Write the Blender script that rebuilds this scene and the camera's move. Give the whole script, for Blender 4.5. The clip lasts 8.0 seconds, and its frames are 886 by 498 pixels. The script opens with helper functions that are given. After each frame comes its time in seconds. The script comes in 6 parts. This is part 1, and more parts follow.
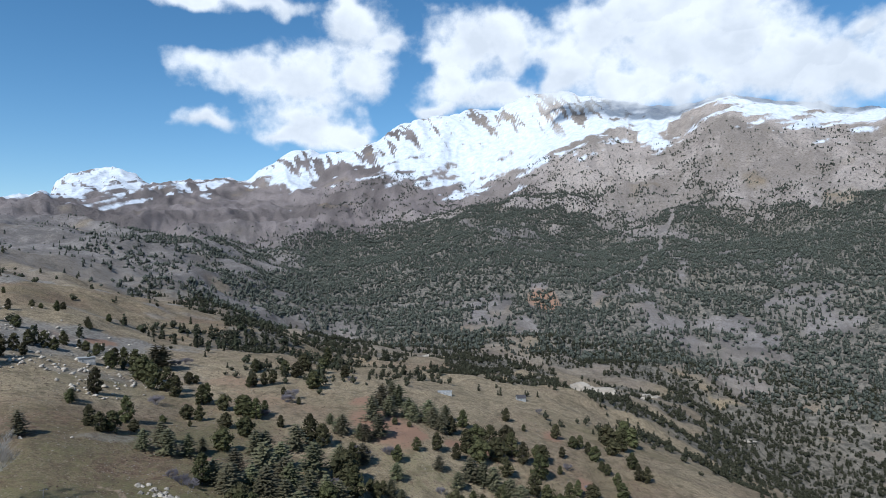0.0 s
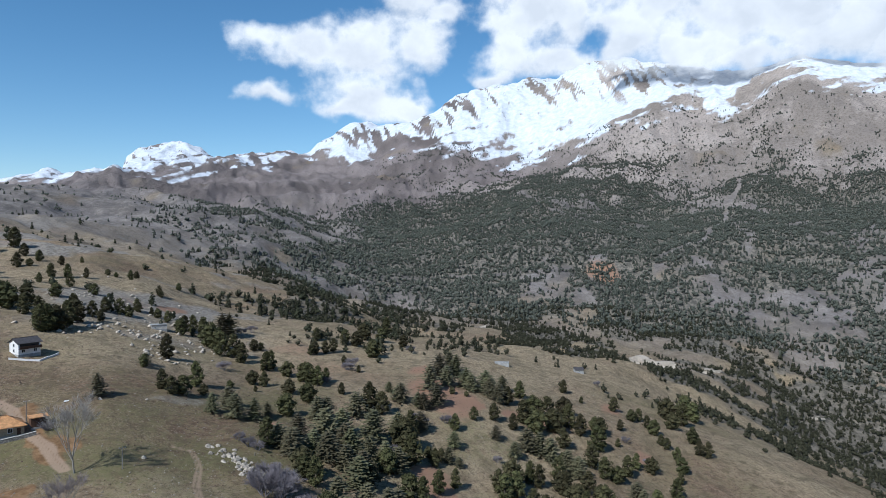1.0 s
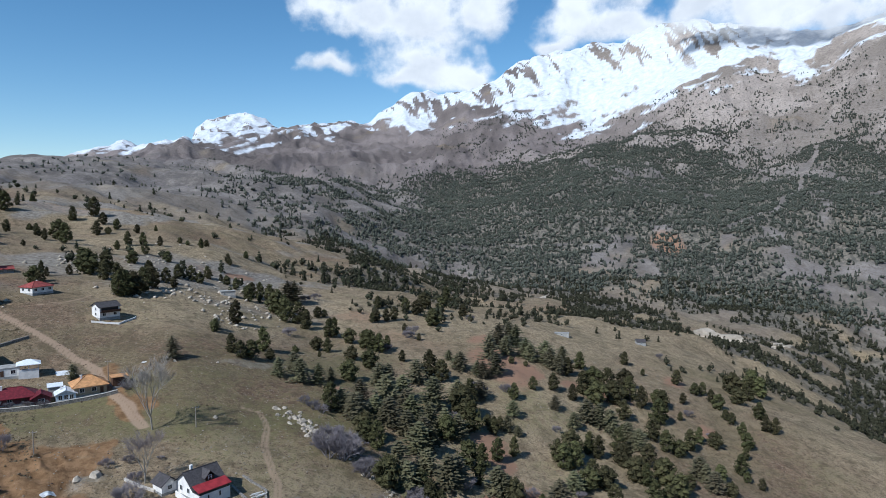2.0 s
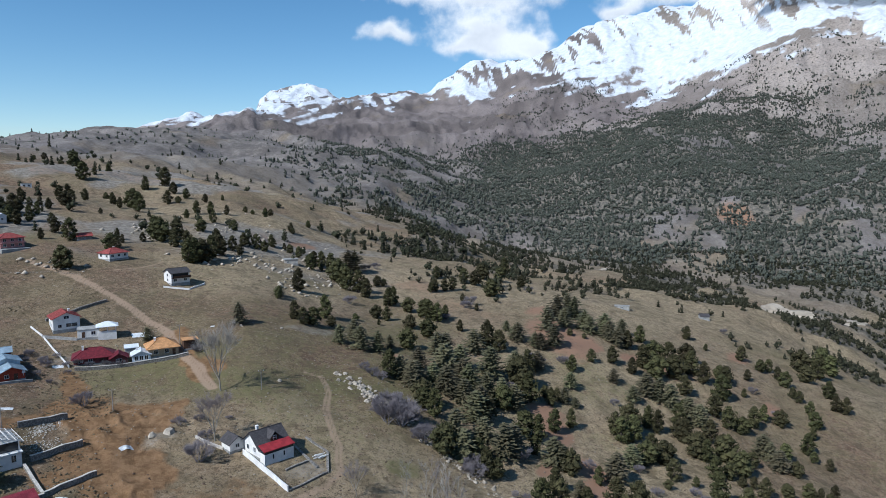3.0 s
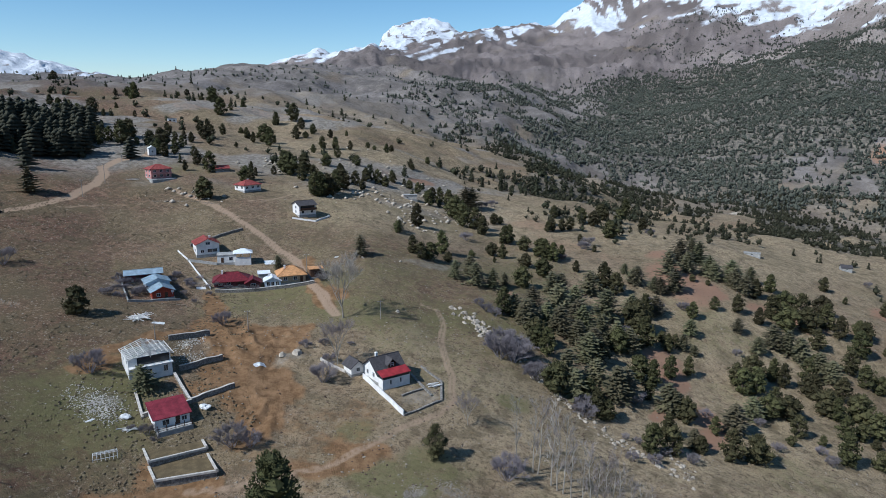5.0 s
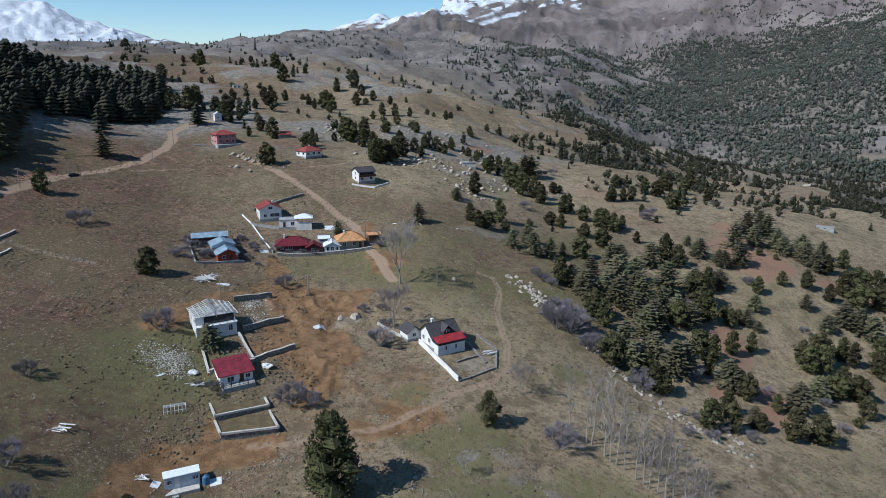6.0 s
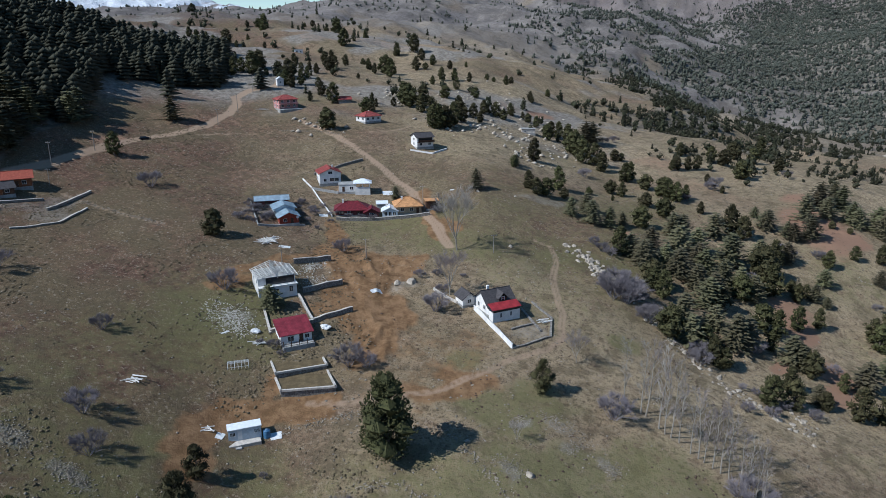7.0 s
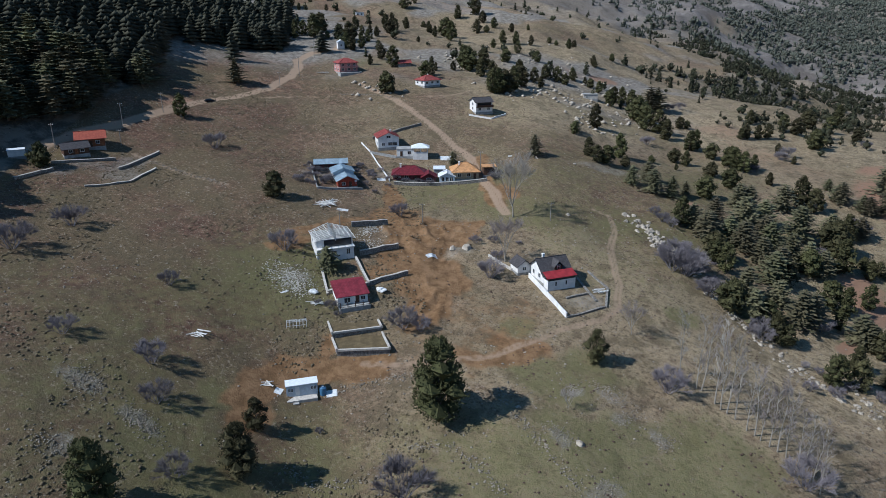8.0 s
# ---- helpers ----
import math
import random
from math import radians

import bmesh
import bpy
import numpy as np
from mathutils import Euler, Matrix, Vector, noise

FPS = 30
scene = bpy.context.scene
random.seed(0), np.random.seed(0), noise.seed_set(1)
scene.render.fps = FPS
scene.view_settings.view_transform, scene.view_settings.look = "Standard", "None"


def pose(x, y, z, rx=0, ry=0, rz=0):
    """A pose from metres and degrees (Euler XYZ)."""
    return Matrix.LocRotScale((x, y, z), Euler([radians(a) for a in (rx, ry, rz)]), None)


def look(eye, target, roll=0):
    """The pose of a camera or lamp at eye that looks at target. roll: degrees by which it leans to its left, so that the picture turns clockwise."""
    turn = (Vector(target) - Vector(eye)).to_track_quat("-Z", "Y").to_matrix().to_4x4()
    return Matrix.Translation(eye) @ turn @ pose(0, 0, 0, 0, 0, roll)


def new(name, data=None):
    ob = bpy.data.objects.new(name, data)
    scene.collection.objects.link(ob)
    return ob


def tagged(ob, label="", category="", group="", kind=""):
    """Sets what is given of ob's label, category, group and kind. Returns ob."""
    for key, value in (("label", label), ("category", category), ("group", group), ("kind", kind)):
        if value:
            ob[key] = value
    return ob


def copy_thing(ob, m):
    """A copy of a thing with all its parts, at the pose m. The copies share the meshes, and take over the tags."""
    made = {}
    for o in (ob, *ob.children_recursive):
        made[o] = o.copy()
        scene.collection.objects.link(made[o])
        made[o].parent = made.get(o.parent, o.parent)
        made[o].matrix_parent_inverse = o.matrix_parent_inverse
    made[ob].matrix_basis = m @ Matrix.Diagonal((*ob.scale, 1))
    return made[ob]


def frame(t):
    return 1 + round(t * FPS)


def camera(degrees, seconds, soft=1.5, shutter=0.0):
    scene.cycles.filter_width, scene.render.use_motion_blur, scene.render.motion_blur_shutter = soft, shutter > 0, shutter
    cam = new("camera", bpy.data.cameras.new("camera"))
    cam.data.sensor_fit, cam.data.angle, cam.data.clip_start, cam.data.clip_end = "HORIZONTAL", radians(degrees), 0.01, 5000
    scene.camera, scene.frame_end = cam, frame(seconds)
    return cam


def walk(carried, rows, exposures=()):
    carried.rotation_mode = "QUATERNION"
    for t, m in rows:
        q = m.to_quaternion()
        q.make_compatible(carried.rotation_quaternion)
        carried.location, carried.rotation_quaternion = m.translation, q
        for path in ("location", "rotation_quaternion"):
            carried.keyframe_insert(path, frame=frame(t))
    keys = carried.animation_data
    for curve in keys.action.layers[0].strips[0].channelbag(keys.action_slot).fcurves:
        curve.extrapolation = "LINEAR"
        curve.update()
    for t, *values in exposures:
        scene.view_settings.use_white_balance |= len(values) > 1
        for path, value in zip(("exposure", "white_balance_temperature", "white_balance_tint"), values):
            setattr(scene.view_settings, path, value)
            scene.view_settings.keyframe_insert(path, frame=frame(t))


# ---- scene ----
# Camera: a hovering drone that turns to its left and lowers its gaze. The world's origin lies under it.
cam = camera(67.2, 8.0, soft=0.5)
EYE = 90.0
ROWS = [  # seconds, yaw to the left, pitch, roll
    (0.0, 0.0, 1.345, -0.109), (0.5, 2.379, 0.182, -0.085), (1.0, 4.917, -1.105, -0.064), (1.5, 7.504, -2.415, -0.052),
    (3.0, 15.112, -6.233, 0.032), (3.5, 17.618, -7.522, 0.115), (4.0, 20.136, -8.864, 0.151), (4.5, 22.683, -10.227, 0.189),
    (6.0, 30.247, -14.356, 0.150), (6.5, 32.772, -15.799, 0.051), (7.0, 35.297, -17.220, -0.056), (7.5, 37.825, -18.674, -0.142),
    (8.0, 40.350, -20.126, -0.211)]
walk(cam, [(t, pose(0, 0, EYE, 0, 0, yaw) @ pose(0, 0, 0, 90 + pitch) @ pose(0, 0, 0, 0, 0, roll)) for t, yaw, pitch, roll in ROWS],
     exposures=[(0.0, 0.15, 5550, 8), (8.0, 0.15, 5550, 8)])

# World and sun: clear spring light with broken cloud
SUN_AZ, SUN_EL = -147.0, 43.0  # degrees to the right of +y, degrees up
world = bpy.data.worlds.new("sky")
scene.world = world
world.use_nodes = True
wn, wl = world.node_tree.nodes, world.node_tree.links
sky = wn.new("ShaderNodeTexSky")
sky.sky_type, sky.sun_disc = "NISHITA", False
sky.sun_elevation, sky.sun_rotation = radians(SUN_EL), radians(SUN_AZ)
sky.altitude, sky.air_density, sky.dust_density, sky.ozone_density = 1200, 1.0, 0.05, 0.4
deep = wn.new("ShaderNodeHueSaturation")
deep.inputs["Hue"].default_value, deep.inputs["Saturation"].default_value = 0.492, 1.22
wl.new(sky.outputs[0], deep.inputs["Color"])
wl.new(deep.outputs[0], wn["Background"].inputs[0])
wn["Background"].inputs[1].default_value = 0.1
sun_data = bpy.data.lights.new("sun", "SUN")
sun_data.energy, sun_data.angle, sun_data.color = 4.5, radians(0.5), (1.0, 0.95, 0.87)
sun = new("sun", sun_data)
sun.matrix_world = look((0, 0, 0), (-math.sin(radians(SUN_AZ)) * math.cos(radians(SUN_EL)), -math.cos(radians(SUN_AZ)) * math.cos(radians(SUN_EL)), -math.sin(radians(SUN_EL))))
sun.location = (-400, -400, 600)

# Clouds: a backdrop of broken cumulus before the summits, in degrees right of +y and up, with half widths and half heights
CLOUDS = [(-19.9, 16.1, 2.4, 1.3), (-16.3, 15.1, 3.6, 2.1), (-11.7, 15.4, 4.2, 2.8), (-7.5, 16.0, 3.3, 2.9), (-7.5, 20.0, 2.9, 2.6), (-4.6, 18.8, 1.9, 1.4), (-19.4, 11.7, 2.7, 1.0), (-11.7, 11.4, 4.0, 2.1), (-8.4, 10.7, 2.9, 1.5), (-13.6, 10.7, 2.1, 1.4), (-21.4, 20.9, 4.4, 0.8), (-14.5, 21.2, 4.5, 1.0)]
CLOUDS += [(2.3, 18.3, 3.9, 3.2), (0.8, 15.2, 2.9, 2.4), (5.2, 18.7, 3.4, 2.9), (4.7, 14.5, 4.3, 1.8), (-0.7, 13.4, 2.2, 0.9), (13.3, 18.7, 4.4, 3.7), (10.5, 16.3, 3.3, 2.8), (19.6, 17.3, 7.3, 4.8), (15.1, 15.1, 5.0, 2.3), (19.1, 13.7, 5.2, 1.4), (26.2, 14.9, 4.7, 2.9), (30.0, 13.2, 4.0, 2.1), (33.2, 13.5, 3.1, 2.5), (28.5, 15.8, 2.6, 1.6), (32.9, 16.3, 1.0, 0.8), (23.8, 19.3, 3.7, 2.4)]
CLOUDS += [(17.0, 20.5, 5.0, 2.5), (30.5, 15.0, 4.0, 2.0), (24.0, 16.5, 5.0, 3.0), (36.0, 15.5, 4.0, 3.5)]

# -- terrain: the lie of the land, laid out along landform lines (degrees right of +y, metres out, metres above the eye)
LAND = [
    [(-80, 30, -85), (45, 30, -85)],
    [(-80, 105, -70), (-65, 115, -76), (-54, 132, -80), (-41, 125, -79), (-29, 140, -78), (-20, 145, -82), (-10, 145, -88), (0, 142, -93), (15, 160, -103), (45, 200, -125)],
    [(-80, 180, -56), (-69, 190, -60), (-58, 185, -66), (-50, 183, -69), (-40, 190, -70), (-29, 190, -71), (-22, 218, -72), (-13.3, 190, -85), (-6, 205, -92), (7, 270, -102), (17, 270, -114), (30, 300, -130), (45, 320, -142)],
    [(-80, 265, -40), (-69, 265, -50), (-59, 300, -47), (-50, 250, -60), (-39.4, 247, -63), (-32.5, 262, -56), (-22, 300, -68), (-14.6, 340, -72), (-6, 390, -76), (4.6, 390, -90), (12.6, 370, -107), (21.4, 400, -121), (30, 440, -150), (45, 480, -185)],
    [(-80, 400, 22), (-74, 410, 16), (-65, 420, -6), (-57, 400, -28), (-50, 375, -36), (-42, 350, -38), (-36, 360, -42), (-30, 400, -44), (-25, 480, -54), (-14, 500, -66), (-6, 500, -82), (3, 500, -94), (12, 560, -112), (20, 620, -158), (30, 620, -215), (45, 620, -245)],
    [(-80, 500, 52), (-74, 520, 48), (-65, 520, 24), (-56, 540, -2), (-47, 620, 0), (-40, 620, -12), (-30, 600, -26), (-22, 720, -46), (-13, 760, -84), (-6, 760, -104), (5, 760, -118), (15, 780, -142), (25, 780, -205), (35, 780, -245), (45, 780, -255)],
    [(-80, 900, 60), (-65, 900, 18), (-54, 1000, 22), (-47, 900, 20), (-40, 900, 12), (-30, 900, -14), (-22, 1020, -40), (-13, 1060, -104), (-6, 1080, -122), (5, 1060, -124), (15, 960, -144), (25, 960, -195), (35, 960, -215), (45, 960, -215)],
    [(-80, 1300, 50), (-65, 1300, 30), (-54, 1300, 40), (-43, 1400, 50), (-38, 1500, 58), (-30, 1500, 48), (-22, 1550, 30), (-13.5, 1700, -16), (-8, 1700, -56), (0, 1600, 6), (10, 1550, -6), (20, 1500, -22), (30, 1450, -52), (45, 1450, -60)],
    [(-80, 1900, 60), (-65, 1900, 40), (-55, 1900, 78), (-50, 1900, 82), (-46, 1900, 76), (-43, 1900, 94), (-40, 1900, 98), (-38, 1950, 112), (-35, 2000, 118), (-30, 2300, 132), (-22, 2500, 150), (-14, 2600, 147), (-8, 2500, 120), (-3, 2400, 135), (4, 2400, 200), (17, 2350, 162), (28, 2300, 156), (34, 2300, 208), (45, 2300, 240)],
    [(-80, 3000, 120), (-60, 2900, 90), (-50, 2600, 60), (-38, 2700, 130), (-33, 3100, 240), (-28, 3300, 318), (-22, 3300, 330), (-17, 3300, 300), (-12, 3400, 340), (-7, 3400, 430), (2, 3250, 400), (8, 3200, 470), (13, 3200, 600), (18.5, 3100, 500), (23.5, 3000, 610), (29, 3000, 505), (34, 3000, 500), (45, 3000, 520)],
]
# The skyline: degrees right of +y, metres out, rise over run
CREST = [(-80.0, 4300, 0.1124), (-68.0, 4300, 0.1028), (-62.3, 4300, 0.0859), (-60.3, 4290, 0.0848), (-58.7, 4250, 0.0714), (-57.3, 4230, 0.0594), (-55.5, 4170, 0.0552), (-53.6, 4070, 0.0515), (-52.1, 3980, 0.0455), (-47.0, 3810, 0.03), (-36.8, 3900, 0.0738), (-35.4, 3990, 0.0889), (-34.1, 4100, 0.0757), (-33.2, 4270, 0.0178), (-31.9, 4450, 0.0618), (-31.3, 4500, 0.0178), (-30.2, 4600, 0.0935), (-28.3, 4650, 0.1118), (-26.2, 4700, 0.1248), (-24.8, 4600, 0.1213), (-23.8, 4370, 0.107), (-22.3, 4210, 0.1093), (-20.2, 4100, 0.1131)]
CREST += [(-18.1, 4100, 0.1183), (-16.7, 4100, 0.1161), (-14.9, 4200, 0.1374), (-12.2, 4200, 0.1625), (-9.8, 4250, 0.1592), (-7.0, 4250, 0.1734), (-4.6, 4290, 0.1945), (-2.1, 4300, 0.217), (0.8, 4300, 0.2219), (4.2, 4300, 0.2258), (7.1, 4300, 0.249), (9.7, 4350, 0.2467), (12.3, 4310, 0.2335), (14.9, 4240, 0.2285), (17.3, 4090, 0.2232), (19.5, 3900, 0.2198), (22.9, 3750, 0.2297), (25.4, 3810, 0.2165), (27.7, 3850, 0.2067), (29.6, 3880, 0.2019), (31.4, 3920, 0.1953), (33.7, 3990, 0.1907), (45.0, 4000, 0.1673)]
LAND.append([(a, r, r * s) for a, r, s in CREST])
LAND.append([(-80, 5600, 150), (-20, 5600, 250), (45, 5600, 350)])
LAND.append([(-80, 9000, 0), (45, 9000, 0)])


def value_noise(x, y, seed):
    xi, yi = np.floor(x), np.floor(y)
    fx, fy = x - xi, y - yi
    fx, fy = fx * fx * fx * (fx * (fx * 6 - 15) + 10), fy * fy * fy * (fy * (fy * 6 - 15) + 10)

    def corner(i, j):
        h = (i.astype(np.int64) * 374761393 + j.astype(np.int64) * 668265263 + seed * 974634533) & 0xFFFFFFFF
        h = ((h ^ (h >> 13)) * 1274126177) & 0xFFFFFFFF
        return ((h ^ (h >> 16)) & 0xFFFF) / 32767.5 - 1
    a, b, c, d = corner(xi, yi), corner(xi + 1, yi), corner(xi, yi + 1), corner(xi + 1, yi + 1)
    return (a + (b - a) * fx) * (1 - fy) + (c + (d - c) * fx) * fy


def fbm(x, y, size, octaves=4, seed=1, ridged=False):
    x, y = np.asarray(x, float), np.asarray(y, float)
    total, amp = 0, 1.0
    for i in range(octaves):
        u, v = (0.8 * x - 0.6 * y) / size + 17.3 * i, (0.6 * x + 0.8 * y) / size - 9.1 * i
        n = value_noise(u, v, seed + i)
        total = total + amp * ((1 - 2 * np.abs(n)) if ridged else n)
        x, y, size, amp = u * size, v * size, size / 2.03, amp * 0.5
    return total


def smooth(a, b, x):
    t = np.clip((np.asarray(x, float) - a) / (b - a), 0, 1)
    return t * t * (3 - 2 * t)


def mono(xs, ys, x):
    """Monotone cubic through sorted (xs, ys)."""
    xs, ys = np.asarray(xs, float), np.asarray(ys, float)
    h, d = np.diff(xs), np.diff(ys) / np.diff(xs)
    m = np.concatenate([[d[0]], np.where(d[:-1] * d[1:] > 0, 2 * d[:-1] * d[1:] / (d[:-1] + d[1:] + 1e-12), 0), [d[-1]]])
    x = np.clip(x, xs[0], xs[-1])
    k = np.clip(np.searchsorted(xs, x, side="right") - 1, 0, len(h) - 1)
    t = (x - xs[k]) / h[k]
    return ys[k] * (1 + 2 * t) * (1 - t) ** 2 + h[k] * m[k] * t * (1 - t) ** 2 + ys[k + 1] * t * t * (3 - 2 * t) + h[k + 1 - 1] * m[k + 1] * t * t * (t - 1)


TABLE_AZ = np.arange(-80, 280.01, 0.25)


def land_table():
    rows = []
    for line in LAND:
        az, r, z = (np.array(c, float) for c in zip(*line))
        az, r, z = np.append(az, 280), np.append(r, r[0]), np.append(z, z[0])
        rows.append((mono(az, r, TABLE_AZ), mono(az, z, TABLE_AZ)))
    r, z = np.array([q[0] for q in rows]), np.array([q[1] for q in rows])
    for i in range(len(r) - 3):  # round the landforms off, but for the crest
        kernel = np.exp(-0.5 * (np.arange(-40, 41) * 0.25 / (2.6 if i < 8 else 1.3)) ** 2)
        kernel /= kernel.sum()
        r[i], z[i] = (np.convolve(np.concatenate([q[i][-41:-1], q[i], q[i][1:41]]), kernel, mode="valid") for q in (r, z))
    lr = np.log(r)
    h, d = np.diff(lr, axis=0), np.diff(z, axis=0) / np.diff(lr, axis=0)
    m = np.zeros_like(z)
    m[1:-1] = (d[:-1] * h[1:] + d[1:] * h[:-1]) / (h[:-1] + h[1:])
    m[-1] = d[-1]
    turn = d[:-1] * d[1:] / (np.maximum(np.abs(d[:-1]), np.abs(d[1:])) ** 2 + 1e-9)
    m[1:-1] *= 0.3 + 0.7 * smooth(-0.6, 0.4, turn)
    return lr, z, m


LAND_R, LAND_Z, LAND_M = land_table()


def base_height(x, y):
    """The smooth lie of the land, above the eye."""
    x, y = np.asarray(x, float), np.asarray(y, float)
    az = np.degrees(np.arctan2(x, y))
    az = np.where(az < -80, az + 360, az)
    lr = np.log(np.clip(np.hypot(x, y), 1, 8999))
    u = (az + 80) / 0.25
    i = np.clip(u.astype(int), 0, len(TABLE_AZ) - 2)
    w = u - i
    n = len(LAND_R)
    R = LAND_R[:, i] * (1 - w) + LAND_R[:, i + 1] * w
    Z = LAND_Z[:, i] * (1 - w) + LAND_Z[:, i + 1] * w
    M = LAND_M[:, i] * (1 - w) + LAND_M[:, i + 1] * w
    lr = np.maximum(lr, R[0])
    k = np.clip((R <= lr).sum(0) - 1, 0, n - 2)
    pick = lambda A, q: np.take_along_axis(A, q[None], 0)[0]
    r0, r1 = pick(R, k), pick(R, k + 1)
    h = r1 - r0
    t = np.clip((lr - r0) / h, 0, 1)
    return (pick(Z, k) * (1 + 2 * t) * (1 - t) ** 2 + h * pick(M, k) * t * (1 - t) ** 2
            + pick(Z, k + 1) * t * t * (3 - 2 * t) + h * pick(M, k + 1) * t * t * (t - 1))


def facing(x, y):
    """Degrees right of +y, folded back behind so that it joins up all round."""
    az = np.degrees(np.arctan2(x, y))
    az = np.where(az < -80, az + 360, az)
    return np.where(az > 45, 45 - (az - 45) * 125 / 235, az)


def height(x, y):
    """The ground's height in the world."""
    shape = np.shape(x)
    x, y = np.ravel(np.asarray(x, float)), np.ravel(np.asarray(y, float))
    r = np.hypot(x, y)
    z = base_height(x, y)
    dug = np.exp(-(((x + 130) / 17) ** 2 + ((y - 146) / 15) ** 2)) + np.exp(-(((x + 106) / 12) ** 2 + ((y - 118) / 9) ** 2))
    z = z + dug * 0.9 * fbm(x, y, 6, 3, 9, True)
    far = smooth(450, 1500, r)
    peak = smooth(2400, 3600, r)
    wx, wy = x + 60 * fbm(x, y, 400, 2, 71), y + 60 * fbm(x, y, 400, 2, 72)
    z = z + 0.35 * fbm(x, y, 14, 3, 3) * smooth(60, 120, r) + 1.6 * fbm(x, y, 70, 3, 5) * smooth(150, 320, r)
    z = z + 8 * smooth(390, 650, r) * (1 - smooth(1200, 1700, r)) * fbm(wx, wy, 95, 4, 17)
    z = z + far * ((7 - 4 * peak) * fbm(wx, wy, 160, 4, 7) + 14 * (1 - 0.5 * peak) * (fbm(wx, wy, 420, 4, 11, True) - 0.4) + smooth(1000, 1900, r) * (6 * (1 - peak) * fbm(wx, wy, 130, 4, 15) + 10 * (1 - peak) * (fbm(wx, wy, 360, 3, 19, True) - 0.4)))
    u, v = np.arctan2(x, y) * 3000 + 0.5 * (wx - x), r * 0.24  # gullies that run down the slopes
    z = z + smooth(1500, 3000, r) * (19 * (fbm(u, v, 330, 4, 21, True) - 0.5) + 7 * fbm(u, v, 80, 3, 31, True)) + smooth(1500, 2200, r) * (1 - smooth(3300, 3900, r)) * 6 * (fbm(u, v, 210, 4, 37, True) - 0.4) + peak * 9 * (fbm(wx, wy, 420, 4, 33, True) - 0.5) + smooth(1700, 2500, r) * 9 * (fbm(wx + 0.4 * wy, wy, 190, 5, 35, True) - 0.4)
    return (z + EYE).reshape(shape)
# -- end of terrain

# Materials
def material(name, rough=0.8, metal=0.0):
    m = bpy.data.materials.new(name)
    m.use_nodes = True
    shader = m.node_tree.nodes["Principled BSDF"]
    shader.inputs["Roughness"].default_value, shader.inputs["Metallic"].default_value = rough, metal
    shader.inputs["Specular IOR Level"].default_value = 0.25
    return m, m.node_tree.nodes, m.node_tree.links, shader


def tex_noise(n, l, scale, detail=4, rough=0.6, vector=None):
    t = n.new("ShaderNodeTexNoise")
    t.inputs["Scale"].default_value, t.inputs["Detail"].default_value, t.inputs["Roughness"].default_value = scale, detail, rough
    if vector is not None:
        l.new(vector, t.inputs["Vector"])
    return t.outputs["Fac"]


def ramp(n, l, fac, *stops):
    r = n.new("ShaderNodeValToRGB")
    for i, (at, c) in enumerate(stops):
        e = r.color_ramp.elements[i] if i < 2 else r.color_ramp.elements.new(at)
        e.position, e.color = at, (*c, 1) if len(c) == 3 else c
    l.new(fac, r.inputs[0])
    return r.outputs[0]


def mix(n, l, fac, a, b, mode="MIX"):
    m = n.new("ShaderNodeMix")
    m.data_type, m.blend_type = "RGBA", mode
    for v, k in ((fac, 0), (a, 6), (b, 7)):
        if hasattr(v, "links"):
            l.new(v, m.inputs[k])
        else:
            m.inputs[k].default_value = v if k == 0 else (*v, 1)
    return m.outputs[2]


def calc(n, l, op, a, b=None, clamp=False):
    m = n.new("ShaderNodeMath")
    m.operation, m.use_clamp = op, clamp
    for v, k in ((a, 0), (b, 1)):
        if v is None:
            continue
        if hasattr(v, "links"):
            l.new(v, m.inputs[k])
        else:
            m.inputs[k].default_value = v
    return m.outputs[0]


def edge(n, l, value, lo, hi):
    m = n.new("ShaderNodeMapRange")
    m.interpolation_type = "SMOOTHSTEP"
    l.new(value, m.inputs[0])
    m.inputs[1].default_value, m.inputs[2].default_value = lo, hi
    return m.outputs[0]


def bump(n, l, shader, height_socket, strength, distance):
    b = n.new("ShaderNodeBump")
    b.inputs["Strength"].default_value, b.inputs["Distance"].default_value = strength, distance
    l.new(height_socket, b.inputs["Height"])
    l.new(b.outputs[0], shader.inputs["Normal"])


def where(n):
    return n.new("ShaderNodeNewGeometry").outputs["Position"]


def simple(name, colour, rough=0.7, metal=0.0, vary=0.25, scale=1.5, grain=0.15, depth=0.01, by_object=0.0):
    """Painted or plain stuff: a colour with stains at two scales and a fine relief."""
    m, n, l, sh = material(name, rough, metal)
    tc = n.new("ShaderNodeTexCoord").outputs["Object"]
    big, fine = tex_noise(n, l, scale, 3, 0.55, tc), tex_noise(n, l, scale * 14, 4, 0.7, tc)
    c = mix(n, l, edge(n, l, big, 0.35, 0.7), [v * (1 - vary) for v in colour], [min(1, v * (1 + vary * 0.5)) for v in colour])
    c = mix(n, l, grain, c, ramp(n, l, fine, (0.3, (0.25, 0.24, 0.22)), (0.7, (1, 1, 1))), "MULTIPLY")
    if by_object:
        rnd = n.new("ShaderNodeObjectInfo").outputs["Random"]
        v = calc(n, l, "ADD", calc(n, l, "MULTIPLY", rnd, by_object), 1 - by_object / 2)
        hsv = n.new("ShaderNodeHueSaturation")
        l.new(c, hsv.inputs["Color"])
        l.new(v, hsv.inputs["Value"])
        c = hsv.outputs[0]
    l.new(c, sh.inputs["Base Color"])
    bump(n, l, sh, fine, 0.4, depth)
    return m


